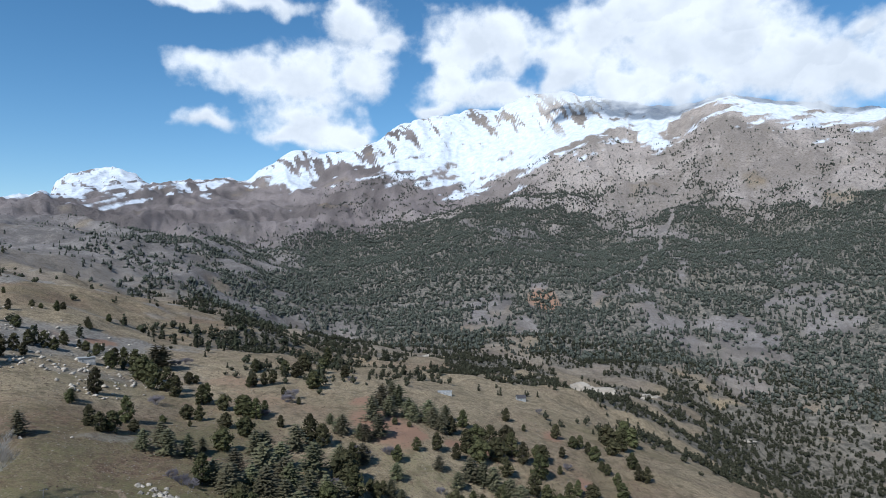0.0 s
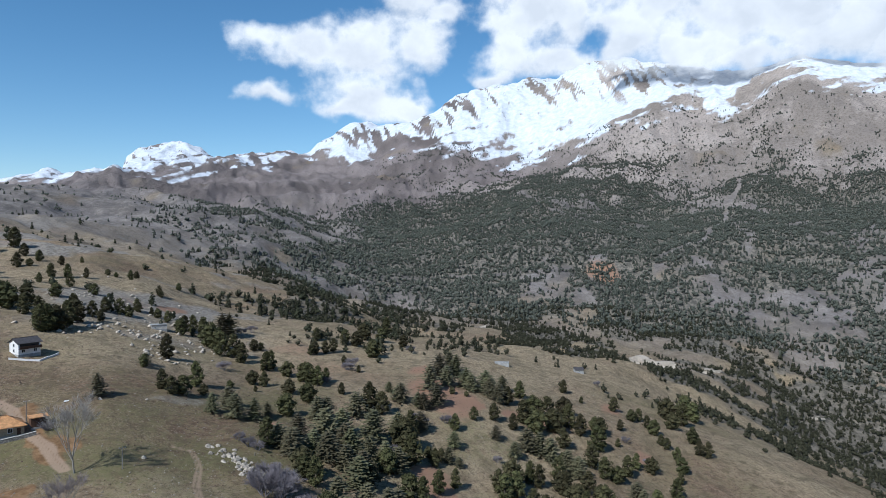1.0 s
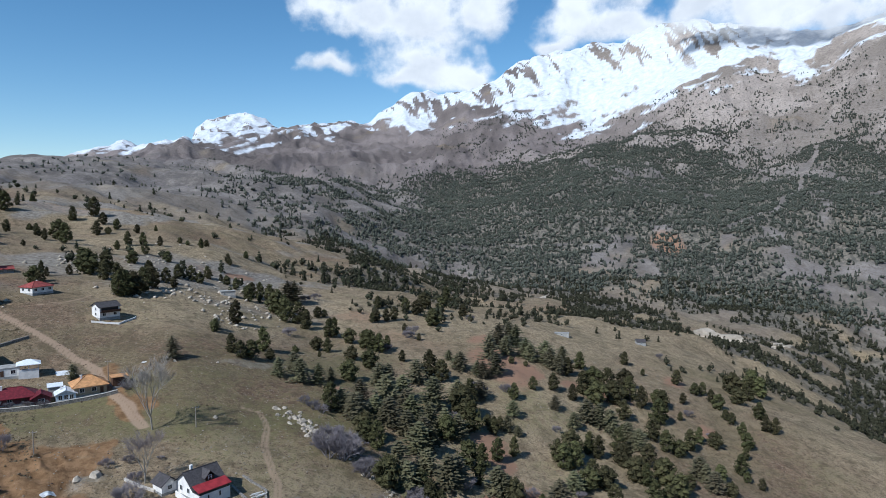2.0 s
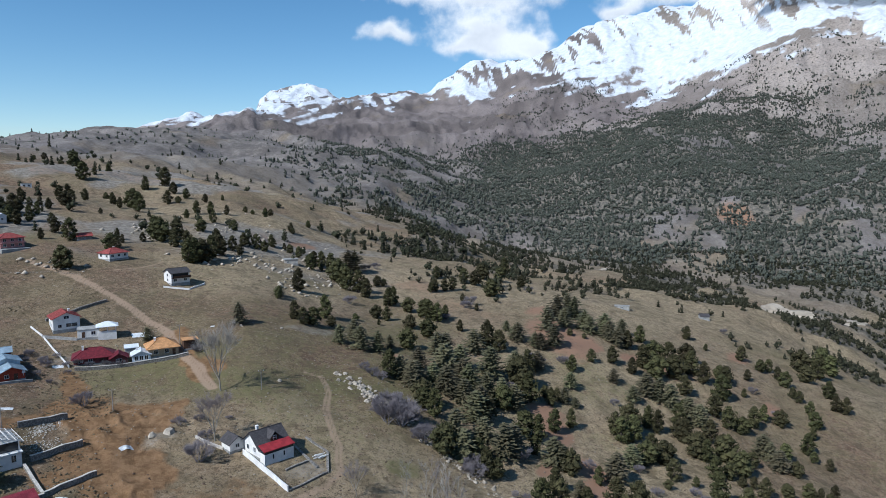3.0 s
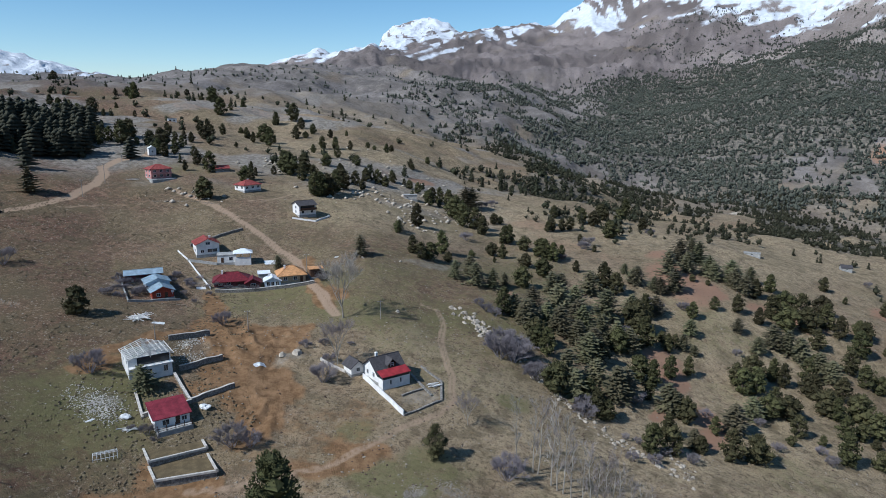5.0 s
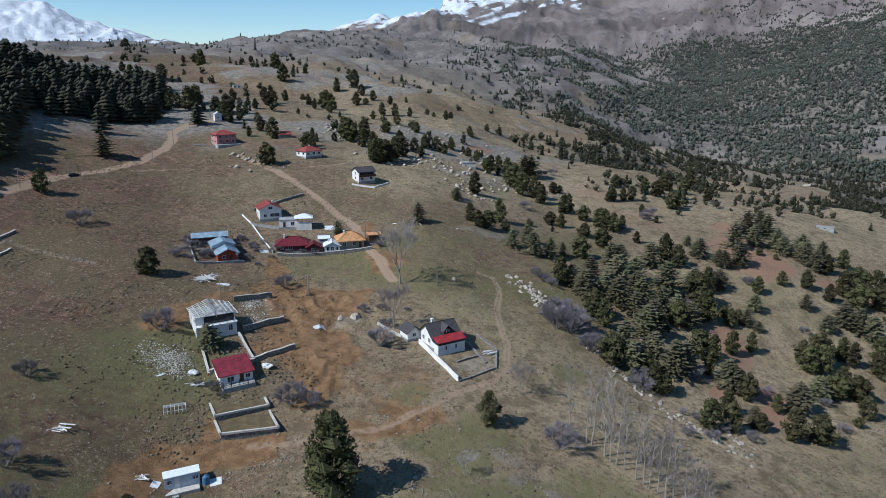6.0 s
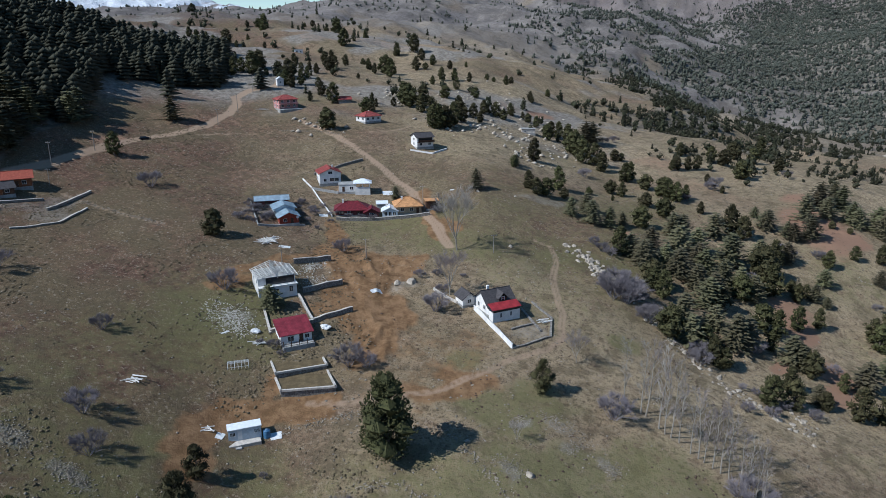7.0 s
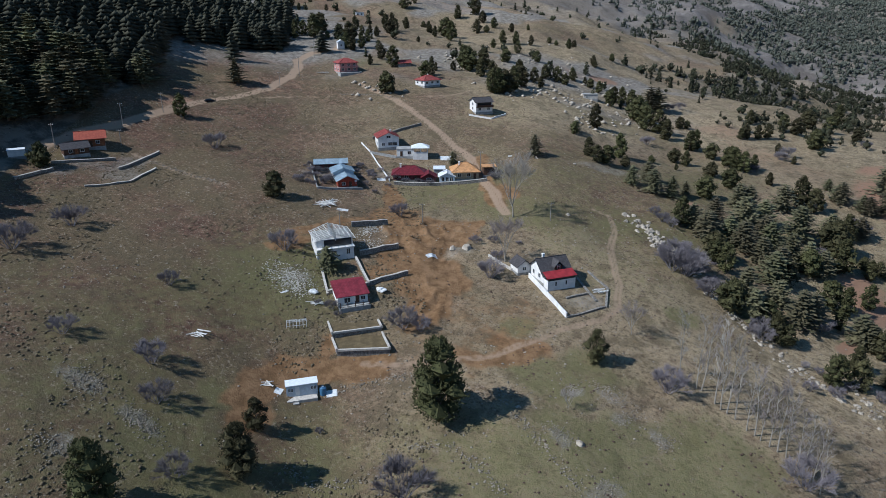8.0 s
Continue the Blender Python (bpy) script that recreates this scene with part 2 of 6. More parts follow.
def ground_material():
    m, n, l, sh = material("hillside", 0.95)
    sh.inputs["Specular IOR Level"].default_value = 0.1
    p = where(n)

    def attr(name):
        a = n.new("ShaderNodeAttribute")
        a.attribute_name = name
        return a.outputs["Fac"]
    n1, n2, n3 = tex_noise(n, l, 0.035, 5, 0.62, p), tex_noise(n, l, 0.35, 5, 0.7, p), tex_noise(n, l, 2.8, 5, 0.8, p)
    n4 = tex_noise(n, l, 0.011, 5, 0.6, p)
    n5, n6 = tex_noise(n, l, 0.13, 5, 0.72, p), tex_noise(n, l, 0.85, 5, 0.75, p)
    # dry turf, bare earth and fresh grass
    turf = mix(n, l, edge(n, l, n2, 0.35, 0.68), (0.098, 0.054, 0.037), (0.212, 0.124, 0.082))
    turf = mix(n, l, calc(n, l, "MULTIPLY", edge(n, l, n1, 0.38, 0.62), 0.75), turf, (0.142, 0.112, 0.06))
    # dry: pale grass on the right; darker left turf colour includes cloud shade
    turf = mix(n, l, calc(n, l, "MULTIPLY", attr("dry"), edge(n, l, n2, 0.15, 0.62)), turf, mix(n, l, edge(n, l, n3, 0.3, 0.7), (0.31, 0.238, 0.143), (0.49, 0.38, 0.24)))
    turf = mix(n, l, calc(n, l, "MULTIPLY", edge(n, l, n3, 0.5, 0.6), 0.85), turf, (0.045, 0.036, 0.024))
    turf = mix(n, l, calc(n, l, "MULTIPLY", edge(n, l, tex_noise(n, l, 1.1, 5, 0.75, p), 0.54, 0.64), 0.75), turf, (0.31, 0.25, 0.185))
    turf = mix(n, l, calc(n, l, "MULTIPLY", edge(n, l, n5, 0.48, 0.62), 0.6), turf, mix(n, l, edge(n, l, n6, 0.35, 0.65), (0.07, 0.055, 0.033), (0.15, 0.119, 0.07)))
    turf = mix(n, l, calc(n, l, "MULTIPLY", edge(n, l, n6, 0.52, 0.61), 0.65), turf, (0.065, 0.047, 0.029))
    green = mix(n, l, edge(n, l, n3, 0.3, 0.7), (0.094, 0.094, 0.036), (0.17, 0.156, 0.068))
    g = calc(n, l, "ADD", attr("green"), calc(n, l, "MULTIPLY", calc(n, l, "SUBTRACT", n2, 0.5), 1.2))
    col = mix(n, l, calc(n, l, "MULTIPLY", edge(n, l, g, 0.34, 0.95), 0.72), turf, green)
    # pale scree and stony ground
    stone = mix(n, l, edge(n, l, n2, 0.35, 0.65), (0.14, 0.124, 0.106), (0.3, 0.268, 0.23))
    s = calc(n, l, "ADD", attr("stony"), calc(n, l, "MULTIPLY", calc(n, l, "SUBTRACT", n3, 0.5), 1.6))
    col = mix(n, l, edge(n, l, s, 0.5, 1.15), col, stone)
    # mountainside: grey-brown soil and rock, tinted greyer to carry some haze
    soil = mix(n, l, edge(n, l, n4, 0.36, 0.64), (0.12, 0.107, 0.101), (0.215, 0.19, 0.178))
    soil = mix(n, l, calc(n, l, "MULTIPLY", edge(n, l, n1, 0.45, 0.7), 0.6), soil, (0.305, 0.27, 0.238))
    soil = mix(n, l, calc(n, l, "MULTIPLY", edge(n, l, n2, 0.42, 0.66), 0.55), soil, (0.085, 0.077, 0.072))
    high = mix(n, l, edge(n, l, calc(n, l, "ADD", attr("rill"), calc(n, l, "MULTIPLY", calc(n, l, "SUBTRACT", n1, 0.5), 0.8)), 0.25, 0.8), (0.25, 0.21, 0.18), (0.42, 0.355, 0.31))
    high = mix(n, l, calc(n, l, "MULTIPLY", edge(n, l, n2, 0.45, 0.68), 0.5), high, (0.11, 0.098, 0.09))
    # brown: dark scrubby scree, with partial cloud shade put into its colour
    high = mix(n, l, attr("brown"), high, mix(n, l, edge(n, l, calc(n, l, "ADD", attr("rill"), calc(n, l, "MULTIPLY", calc(n, l, "SUBTRACT", n5, 0.5), 1.8)), 0.2, 0.8), (0.115, 0.096, 0.094), (0.24, 0.2, 0.19)))
    soil = mix(n, l, attr("high"), soil, high)
    soil = mix(n, l, calc(n, l, "MULTIPLY", edge(n, l, n5, 0.5, 0.6), 0.5), soil, (0.1, 0.085, 0.075))
    soil = mix(n, l, calc(n, l, "MULTIPLY", edge(n, l, n5, 0.42, 0.34), 0.22), soil, (0.33, 0.3, 0.275))
    col = mix(n, l, attr("mountain"), col, soil)
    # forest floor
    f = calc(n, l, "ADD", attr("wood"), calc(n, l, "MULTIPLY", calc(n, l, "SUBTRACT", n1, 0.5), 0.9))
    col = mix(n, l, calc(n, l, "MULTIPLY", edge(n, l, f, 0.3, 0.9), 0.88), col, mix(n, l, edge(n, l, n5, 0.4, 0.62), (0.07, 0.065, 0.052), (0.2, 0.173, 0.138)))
    # dug red and ochre earth
    dirt = mix(n, l, edge(n, l, n2, 0.35, 0.65), (0.145, 0.081, 0.038), (0.26, 0.153, 0.079))
    d = calc(n, l, "ADD", attr("earth"), calc(n, l, "MULTIPLY", calc(n, l, "SUBTRACT", n2, 0.5), 0.7))
    d = calc(n, l, "ADD", d, calc(n, l, "MULTIPLY", calc(n, l, "SUBTRACT", n5, 0.5), 0.9))
    col = mix(n, l, calc(n, l, "MULTIPLY", edge(n, l, d, 0.1, 0.58), 0.95), col, dirt)
    red = calc(n, l, "ADD", attr("redsoil"), calc(n, l, "MULTIPLY", calc(n, l, "SUBTRACT", n2, 0.5), 0.9))
    col = mix(n, l, edge(n, l, red, 0.35, 0.8), col, mix(n, l, n3, (0.21, 0.115, 0.072), (0.33, 0.205, 0.137)))
    t = calc(n, l, "ADD", attr("track"), calc(n, l, "MULTIPLY", calc(n, l, "SUBTRACT", n2, 0.5), 0.7))
    col = mix(n, l, calc(n, l, "MULTIPLY", edge(n, l, t, 0.2, 0.85), 0.88), col, mix(n, l, n3, (0.27, 0.18, 0.117), (0.41, 0.3, 0.21)))
    # snow
    w = calc(n, l, "ADD", attr("snow"), calc(n, l, "MULTIPLY", calc(n, l, "SUBTRACT", n1, 0.5), 0.3))
    w = calc(n, l, "ADD", w, calc(n, l, "MULTIPLY", calc(n, l, "SUBTRACT", tex_noise(n, l, 0.12, 4, 0.7, p), 0.5), 0.4))
    snow = edge(n, l, w, 0.3, 0.72)
    col = mix(n, l, snow, col, mix(n, l, edge(n, l, n1, 0.3, 0.7), (0.54, 0.56, 0.6), (0.7, 0.71, 0.73)))
    l.new(col, sh.inputs["Base Color"])
    relief = calc(n, l, "ADD", calc(n, l, "MULTIPLY", n2, 0.45), calc(n, l, "MULTIPLY", n3, 0.2))
    rough = calc(n, l, "MULTIPLY", calc(n, l, "ADD", calc(n, l, "MULTIPLY", n1, 9.0), calc(n, l, "MULTIPLY", n5, 5.0)), attr("high"))
    bump(n, l, sh, calc(n, l, "ADD", relief, rough), 0.9, 1.0)
    return m


def foliage(name, dark, light):
    m, n, l, sh = material(name, 0.85)
    sh.inputs["Specular IOR Level"].default_value = 0.15
    rnd = n.new("ShaderNodeNewGeometry").outputs["Random Per Island"]
    obj = n.new("ShaderNodeObjectInfo").outputs["Random"]
    v = calc(n, l, "ADD", calc(n, l, "MULTIPLY", rnd, 0.6), calc(n, l, "MULTIPLY", obj, 0.4))
    nz = tex_noise(n, l, 1.3, 3, 0.6, where(n))
    c = mix(n, l, v, dark, light)
    c = mix(n, l, calc(n, l, "MULTIPLY", edge(n, l, nz, 0.4, 0.7), 0.5), c, [q * 0.8 for q in dark])
    hsv = n.new("ShaderNodeHueSaturation")
    l.new(c, hsv.inputs["Color"])
    l.new(calc(n, l, "ADD", calc(n, l, "MULTIPLY", obj, 0.06), 0.455), hsv.inputs["Hue"])
    l.new(calc(n, l, "ADD", calc(n, l, "MULTIPLY", calc(n, l, "FRACT", calc(n, l, "MULTIPLY", obj, 7.3)), 0.5), 0.75), hsv.inputs["Value"])
    l.new(hsv.outputs[0], sh.inputs["Base Color"])
    return m


GROUND = ground_material()
CEDAR = foliage("cedar_needles", (0.068, 0.067, 0.034), (0.175, 0.163, 0.085))
PINE = foliage("juniper_needles", (0.028, 0.03, 0.013), (0.092, 0.088, 0.036))
# far conifers: paled and greyed so the colour carries distance haze
HAZED_GREEN = foliage("hazed_conifers", (0.06, 0.068, 0.055), (0.15, 0.153, 0.115))
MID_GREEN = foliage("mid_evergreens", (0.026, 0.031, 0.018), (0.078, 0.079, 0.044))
FOREST_GREEN = foliage("forest_needles", (0.045, 0.047, 0.033), (0.08, 0.081, 0.053))
BARK = simple("bark", (0.16, 0.125, 0.1), 0.95, vary=0.4, scale=3)
PALE_BARK = simple("pale_bark", (0.36, 0.32, 0.27), 0.9, vary=0.3, scale=3)
PALE_TWIG = foliage("pale_twigs", (0.22, 0.195, 0.175), (0.38, 0.34, 0.3))
TWIG = foliage("bare_twigs", (0.15, 0.132, 0.138), (0.27, 0.24, 0.245))

def joined(name, verts, faces, mats, parent=None, label=""):
    me = bpy.data.meshes.new(name)
    if isinstance(faces, np.ndarray):
        me.vertices.add(len(verts)), me.loops.add(faces.size), me.polygons.add(len(faces))
        me.vertices.foreach_set("co", np.asarray(verts, np.float32).ravel())
        me.loops.foreach_set("vertex_index", faces.ravel().astype(np.int32))
        me.polygons.foreach_set("loop_start", np.arange(0, faces.size, faces.shape[1], dtype=np.int32))
        me.update(calc_edges=True)
    else:
        me.from_pydata(verts, [], faces)
    me.materials.append(mats)
    ob = new(name, me)
    if parent:
        ob.parent = parent
    if label:
        ob["label"] = label
    return ob


# The ground: one sheet from under the camera to the skyline and past it
def path_distance(x, y, pts):
    best = np.full(x.shape, 1e9)
    for (x0, y0), (x1, y1) in zip(pts, pts[1:]):
        dx, dy = x1 - x0, y1 - y0
        t = np.clip(((x - x0) * dx + (y - y0) * dy) / (dx * dx + dy * dy), 0, 1)
        best = np.minimum(best, np.hypot(x - x0 - t * dx, y - y0 - t * dy))
    return best


def blotch(x, y, cx, cy, rx, ry, turn=0):
    c, s = math.cos(radians(turn)), math.sin(radians(turn))
    u, v = ((x - cx) * c + (y - cy) * s) / rx, (-(x - cx) * s + (y - cy) * c) / ry
    return 1 - smooth(0.4, 1.3, np.hypot(u, v))


SNOWLINE = [(-80, 40), (-52, 60), (-40, 330), (-34, 260), (-32.3, 240), (-30, 270), (-27.5, 330), (-25.2, 365), (-23.8, 400), (-22, 400), (-18, 420), (-16.3, 430), (-14.5, 455), (-12.6, 470), (-8.9, 505), (-5, 485), (-1.2, 450), (3.2, 450), (5.6, 490), (10.4, 520), (13.2, 585), (15.5, 680), (17.8, 575), (19.5, 660), (21.7, 745), (23.8, 690), (25.8, 610), (27.7, 590), (29.6, 610), (33.5, 575), (45, 570)]


CLEARINGS = [(204, 1371, 24, 40, 8), (186, 1262, 14, 34, 8), (160, 1130, 12, 60, 8), (142, 1150, 26, 26, 0), (389, 1135, 42, 44, 0), (490, 1146, 70, 34, 0), (509, 1084, 26, 30, 0), (656, 1116, 66, 40, 0), (402, 1068, 26, 22, 0), (458, 1033, 34, 22, 0), (316, 1300, 18, 34, -10), (371, 1198, 36, 18, 0)]
CLEARINGS += [(153, 840, 45, 28, 0), (60, 560, 70, 40, 20), (-60, 640, 60, 40, 0), (150, 682, 40, 34, 0), (-140, 720, 60, 50, 0), (237, 812, 50, 12, -20), (297, 790, 40, 12, -20)]
CUTS = [(7, [(-97, 1360), (-5, 1314), (84, 1313), (169, 1284)]), (12, [(978, 3015), (877, 2755), (842, 2471), (737, 2138), (660, 2007)]), (20, [(660, 2007), (625, 1900)]), (7, [(625, 1900), (571, 1754), (420, 1432), (312, 1336)])]


def wood_cover(x, y):
    """How thickly trees stand, 0 to 1."""
    r, az = np.hypot(x, y), facing(x, y)
    clear = fbm(x, y, 210, 4, 41)
    fine = fbm(x, y, 60, 3, 43)
    tiny = fbm(x, y, 24, 2, 45)
    down = fbm(np.radians(az) * 1700, r * 0.35, 130, 4, 47)  # gaps that run down the slope
    top = mono(*zip((-80, 1500), (-24, 1900), (-14, 2300), (-4, 2250), (4, 2400), (17, 2350), (28, 2320), (45, 2350)), az)
    slope = smooth(-12, -4, az) * smooth(900, 1200, r) * (1 - smooth(top - 60, top + 40, r + 60 * fine))
    c = slope * (0.12 + 0.88 * smooth(-0.62, 0.25, 0.8 * down + 0.25 * clear + 0.3 * fine + 0.4 * smooth(1300, 1750, r) + 0.12 * smooth(16, 24, az) + 0.45 * tiny))
    # full cover here puts the gorge's shade into tree density
    gorge = smooth(-15, -9, az) * (1 - smooth(-2, 3, az)) * smooth(1100, 1500, r) * (1 - smooth(2200, 2500, r))
    c = np.maximum(c, gorge)
    valley = smooth(-22, -10, az) * smooth(390, 560, r) * (1 - smooth(1200, 1500, r))
    # denser to the right, partly in place of cloud shade over the valley
    c = np.maximum(c, valley * (0.85 + 0.15 * smooth(14, 24, az)) * smooth(-0.15, 0.6, 0.8 * clear + 0.8 * fine + 0.5 * tiny + 0.6 * smooth(16, 25, az) + 0.2 * smooth(750, 1000, r)))
    left = (1 - smooth(-12, -4, az)) * smooth(360, 480, r) * (1 - smooth(1900, 2500, r))
    c = np.maximum(c, (0.22 + 0.55 * smooth(-30, -18, az)) * left * smooth(0.1, 0.75, 0.6 * clear + fine + 0.5 * tiny + 0.3 * smooth(-30, -14, az)))
    c = np.maximum(c, 0.025 * left)
    hill = (1 - smooth(-54.5, -52, az)) * (1 - smooth(480, 560, r)) * smooth(0, 10, r - mono(*zip((-80, 210), (-74.7, 240), (-72, 266), (-69, 290), (-66.5, 308), (-64.8, 322), (-63, 348), (-61.5, 402), (-57.7, 408), (-54, 415), (-50, 480)), az) + 8 * fine)
    c = np.maximum(c, hill)
    for cx, cy, rx, ry, turn in CLEARINGS:
        c = c * (1 - 0.9 * blotch(x + 18 * clear, y + 18 * fine, cx, cy, rx, ry, turn))
    far = r > 1000
    for width, pts in CUTS:
        c[far] *= smooth(width * 0.4, width, path_distance(x[far], y[far], pts))
    high = smooth(top - 60, top + 60, r) * (1 - smooth(380, 720, base_height(x, y) + 60 * fine)) * smooth(-14, 2, az)
    c = np.maximum(c, 0.5 * high * (0.06 + 0.94 * smooth(-0.2, 0.75, 0.5 * down + 0.5 * clear + 0.8 * fine + 0.4 * tiny)))
    c = c * (1 - smooth(-90, -20, base_height(x, y) - mono(*zip(*SNOWLINE), np.clip(az, -80, 45))) * (r > 2500))
    return c


# -- ground marks: width and course of tracks, dug earth and other patches
TRACKS = [
    (5, [(-258.6, 83.7), (-263.9, 99.4), (-267.1, 115.8), (-271.3, 127.0), (-275.9, 141.8), (-281.2, 160.8), (-281.5, 181.6), (-286.2, 201.2), (-296.4, 223.1), (-309.6, 241.4), (-319.7, 247.9), (-325.5, 262.8), (-322.3, 277.6), (-331.9, 293.1)]),
    (2.2, [(-275.8, 190.2), (-270.1, 205.7), (-257.6, 223.8), (-247.2, 235.2)]),
    (3.4, [(-263.2, 244.6), (-231.3, 236.9), (-209.3, 229.0), (-193.5, 222.7), (-178.9, 216.8), (-163.1, 210.2), (-148.7, 196.9), (-135.2, 187.6), (-127.0, 180.8), (-122.5, 177.3)]),
    (2.3, [(-104.6, 204.9), (-98.3, 204.1), (-91, 193.8), (-87.3, 183.2), (-80.9, 174.2), (-73.8, 163.4), (-69.7, 153.5), (-70.2, 145.0), (-74.1, 134.5), (-77.5, 124.3), (-80.5, 114.3), (-86.2, 104.5), (-93.8, 97.4), (-102.1, 92.8)]),
    (2.4, [(-242.6, 111.4), (-231.2, 113.8), (-220.1, 116.0), (-199.8, 120.8)]),
    (2, [(-221.4, 250.7), (-216.5, 262.3), (-218.5, 278.5)]),
]
EARTH = [  # width, strength, course
    (7, 0.95, [(-138.0, 152.0), (-127.0, 146.0), (-121.0, 134.0), (-120.0, 124.0)]),
    (6, 0.8, [(-120.0, 124.0), (-111.0, 119.0), (-104.0, 112.0)]),
    (4, 0.9, [(-158.6, 106.5), (-155.9, 118.8), (-156.2, 132.7), (-150.9, 150.3)]),
    (7, 0.95, [(-155.1, 154.6), (-142.0, 145.1), (-130.5, 138.1), (-125.3, 126.4), (-125.7, 118.9)]),
    (4, 0.85, [(-140.7, 147.7), (-134.6, 157.3), (-127.1, 167.2)]),
    (6, 0.85, [(-132.0, 144.8), (-126.1, 150.1), (-123.1, 157.6)]),
    (7, 0.8, [(-122.8, 138.3), (-116.4, 138.6), (-112.4, 128.9), (-115.7, 123.2)]),
    (8, 0.26, [(-111.4, 116.3), (-101.0, 120.2), (-92.4, 125.7), (-86.8, 135.6)]),
    (8, 0.22, [(-100.5, 108.7), (-90.7, 114.4), (-83.6, 123.4)]),
    (5, 0.8, [(-106.3, 61.9), (-110.6, 66.3), (-115.5, 77.3), (-110.4, 84.5), (-98.5, 96.6)]),
    (4, 0.8, [(-155.1, 154.6), (-161.4, 163.9), (-168.4, 168.2)]),
    (3, 0.75, [(-161.0, 213.0), (-138.0, 191.4), (-128.5, 183.5)]),
    (3, 0.6, [(-110.6, 72.0), (-113.3, 77.1), (-115.6, 92.5)]),
    (5, 0.7, [(-86.5, 104.9), (-82.1, 112.1), (-77.2, 123.9)]),
]
REDSOIL = [(195, 1290, 26, 50, 10), (-28.9, 247.1, 4.1, 6.9, -20), (-41.6, 371.7, 7.1, 12.1, -20), (-21.8, 202.1, 2.8, 4.7, -20), (-5.3, 203.9, 5.0, 8.5, -20), (4.7, 327.8, 3.6, 6.1, -20), (-15.6, 330.2, 3.6, 6.1, -20), (63.3, 388.1, 6.4, 10.9, -20), (69.0, 325.0, 4.5, 7.7, -20), (-85.4, 247.3, 2.0, 3.3, -10), (-40.0, 370.0, 6.4, 10.2, -10), (-14.7, 326.4, 6.4, 10.2, -10), (-209.5, 413.2, 6.8, 10.8, -10), (-30, 330, 12, 26, 20), (20, 330, 14, 8, 0), (-22, 235, 5, 14, 10), (-8, 212, 6, 12, 30), (-283, 152, 4, 10, 0)]
GREEN = [(-66.3, 115.2, 16, 12, 0), (-45.5, 112.4, 10, 9, 0), (-56.8, 166.0, 8, 5, 30), (-62, 125, 14, 8, 30), (-48, 104, 20, 12, 0), (-112, 62, 10, 5, 40), (-106, 88, 9, 3, 40), (-150, 182, 14, 6, 40), (-30, 120, 16, 20, 0), (-85, 128, 5, 9, 0)]
STONY = [(-240.5, 92.5, 9, 5, 60), (-232.7, 98.3, 9, 5, 60), (-239.0, 84.4, 7, 5, 60), (-235.5, 111.9, 8, 2, 60), (-54, 121, 6, 2.5, 20), (-61, 115, 2, 3, 0), (-48, 117, 2.5, 4, 0), (-40, 117, 3, 3, 0), (-55, 101, 5, 3, 0), (-42, 95, 4, 3, 0), (-140, 101, 6, 4, 30), (-127, 41, 7, 4, 30), (-112, 44, 7, 3, 20), (-113, 29, 5, 3, 0)]
STONY += [(-192, 158, 13, 9, 50), (-176, 177, 12, 6, 40), (-160, 191, 11, 6, 40), (-78, 149, 8, 5, 60), (-236, 104, 9, 11, 20), (-226, 97, 6, 9, 10), (-285, 245, 9, 6, 40), (159, 705, 40, 22, 0), (230, 770, 60, 20, -20), (-257, 495, 60, 10, 20), (-126, 115, 5, 3, 40), (-170, 330, 40, 14, 40), (-225, 380, 60, 26, 30), (-120, 245, 26, 5, 50), (-118, 150, 8, 5, 40)]
# -- end of ground marks


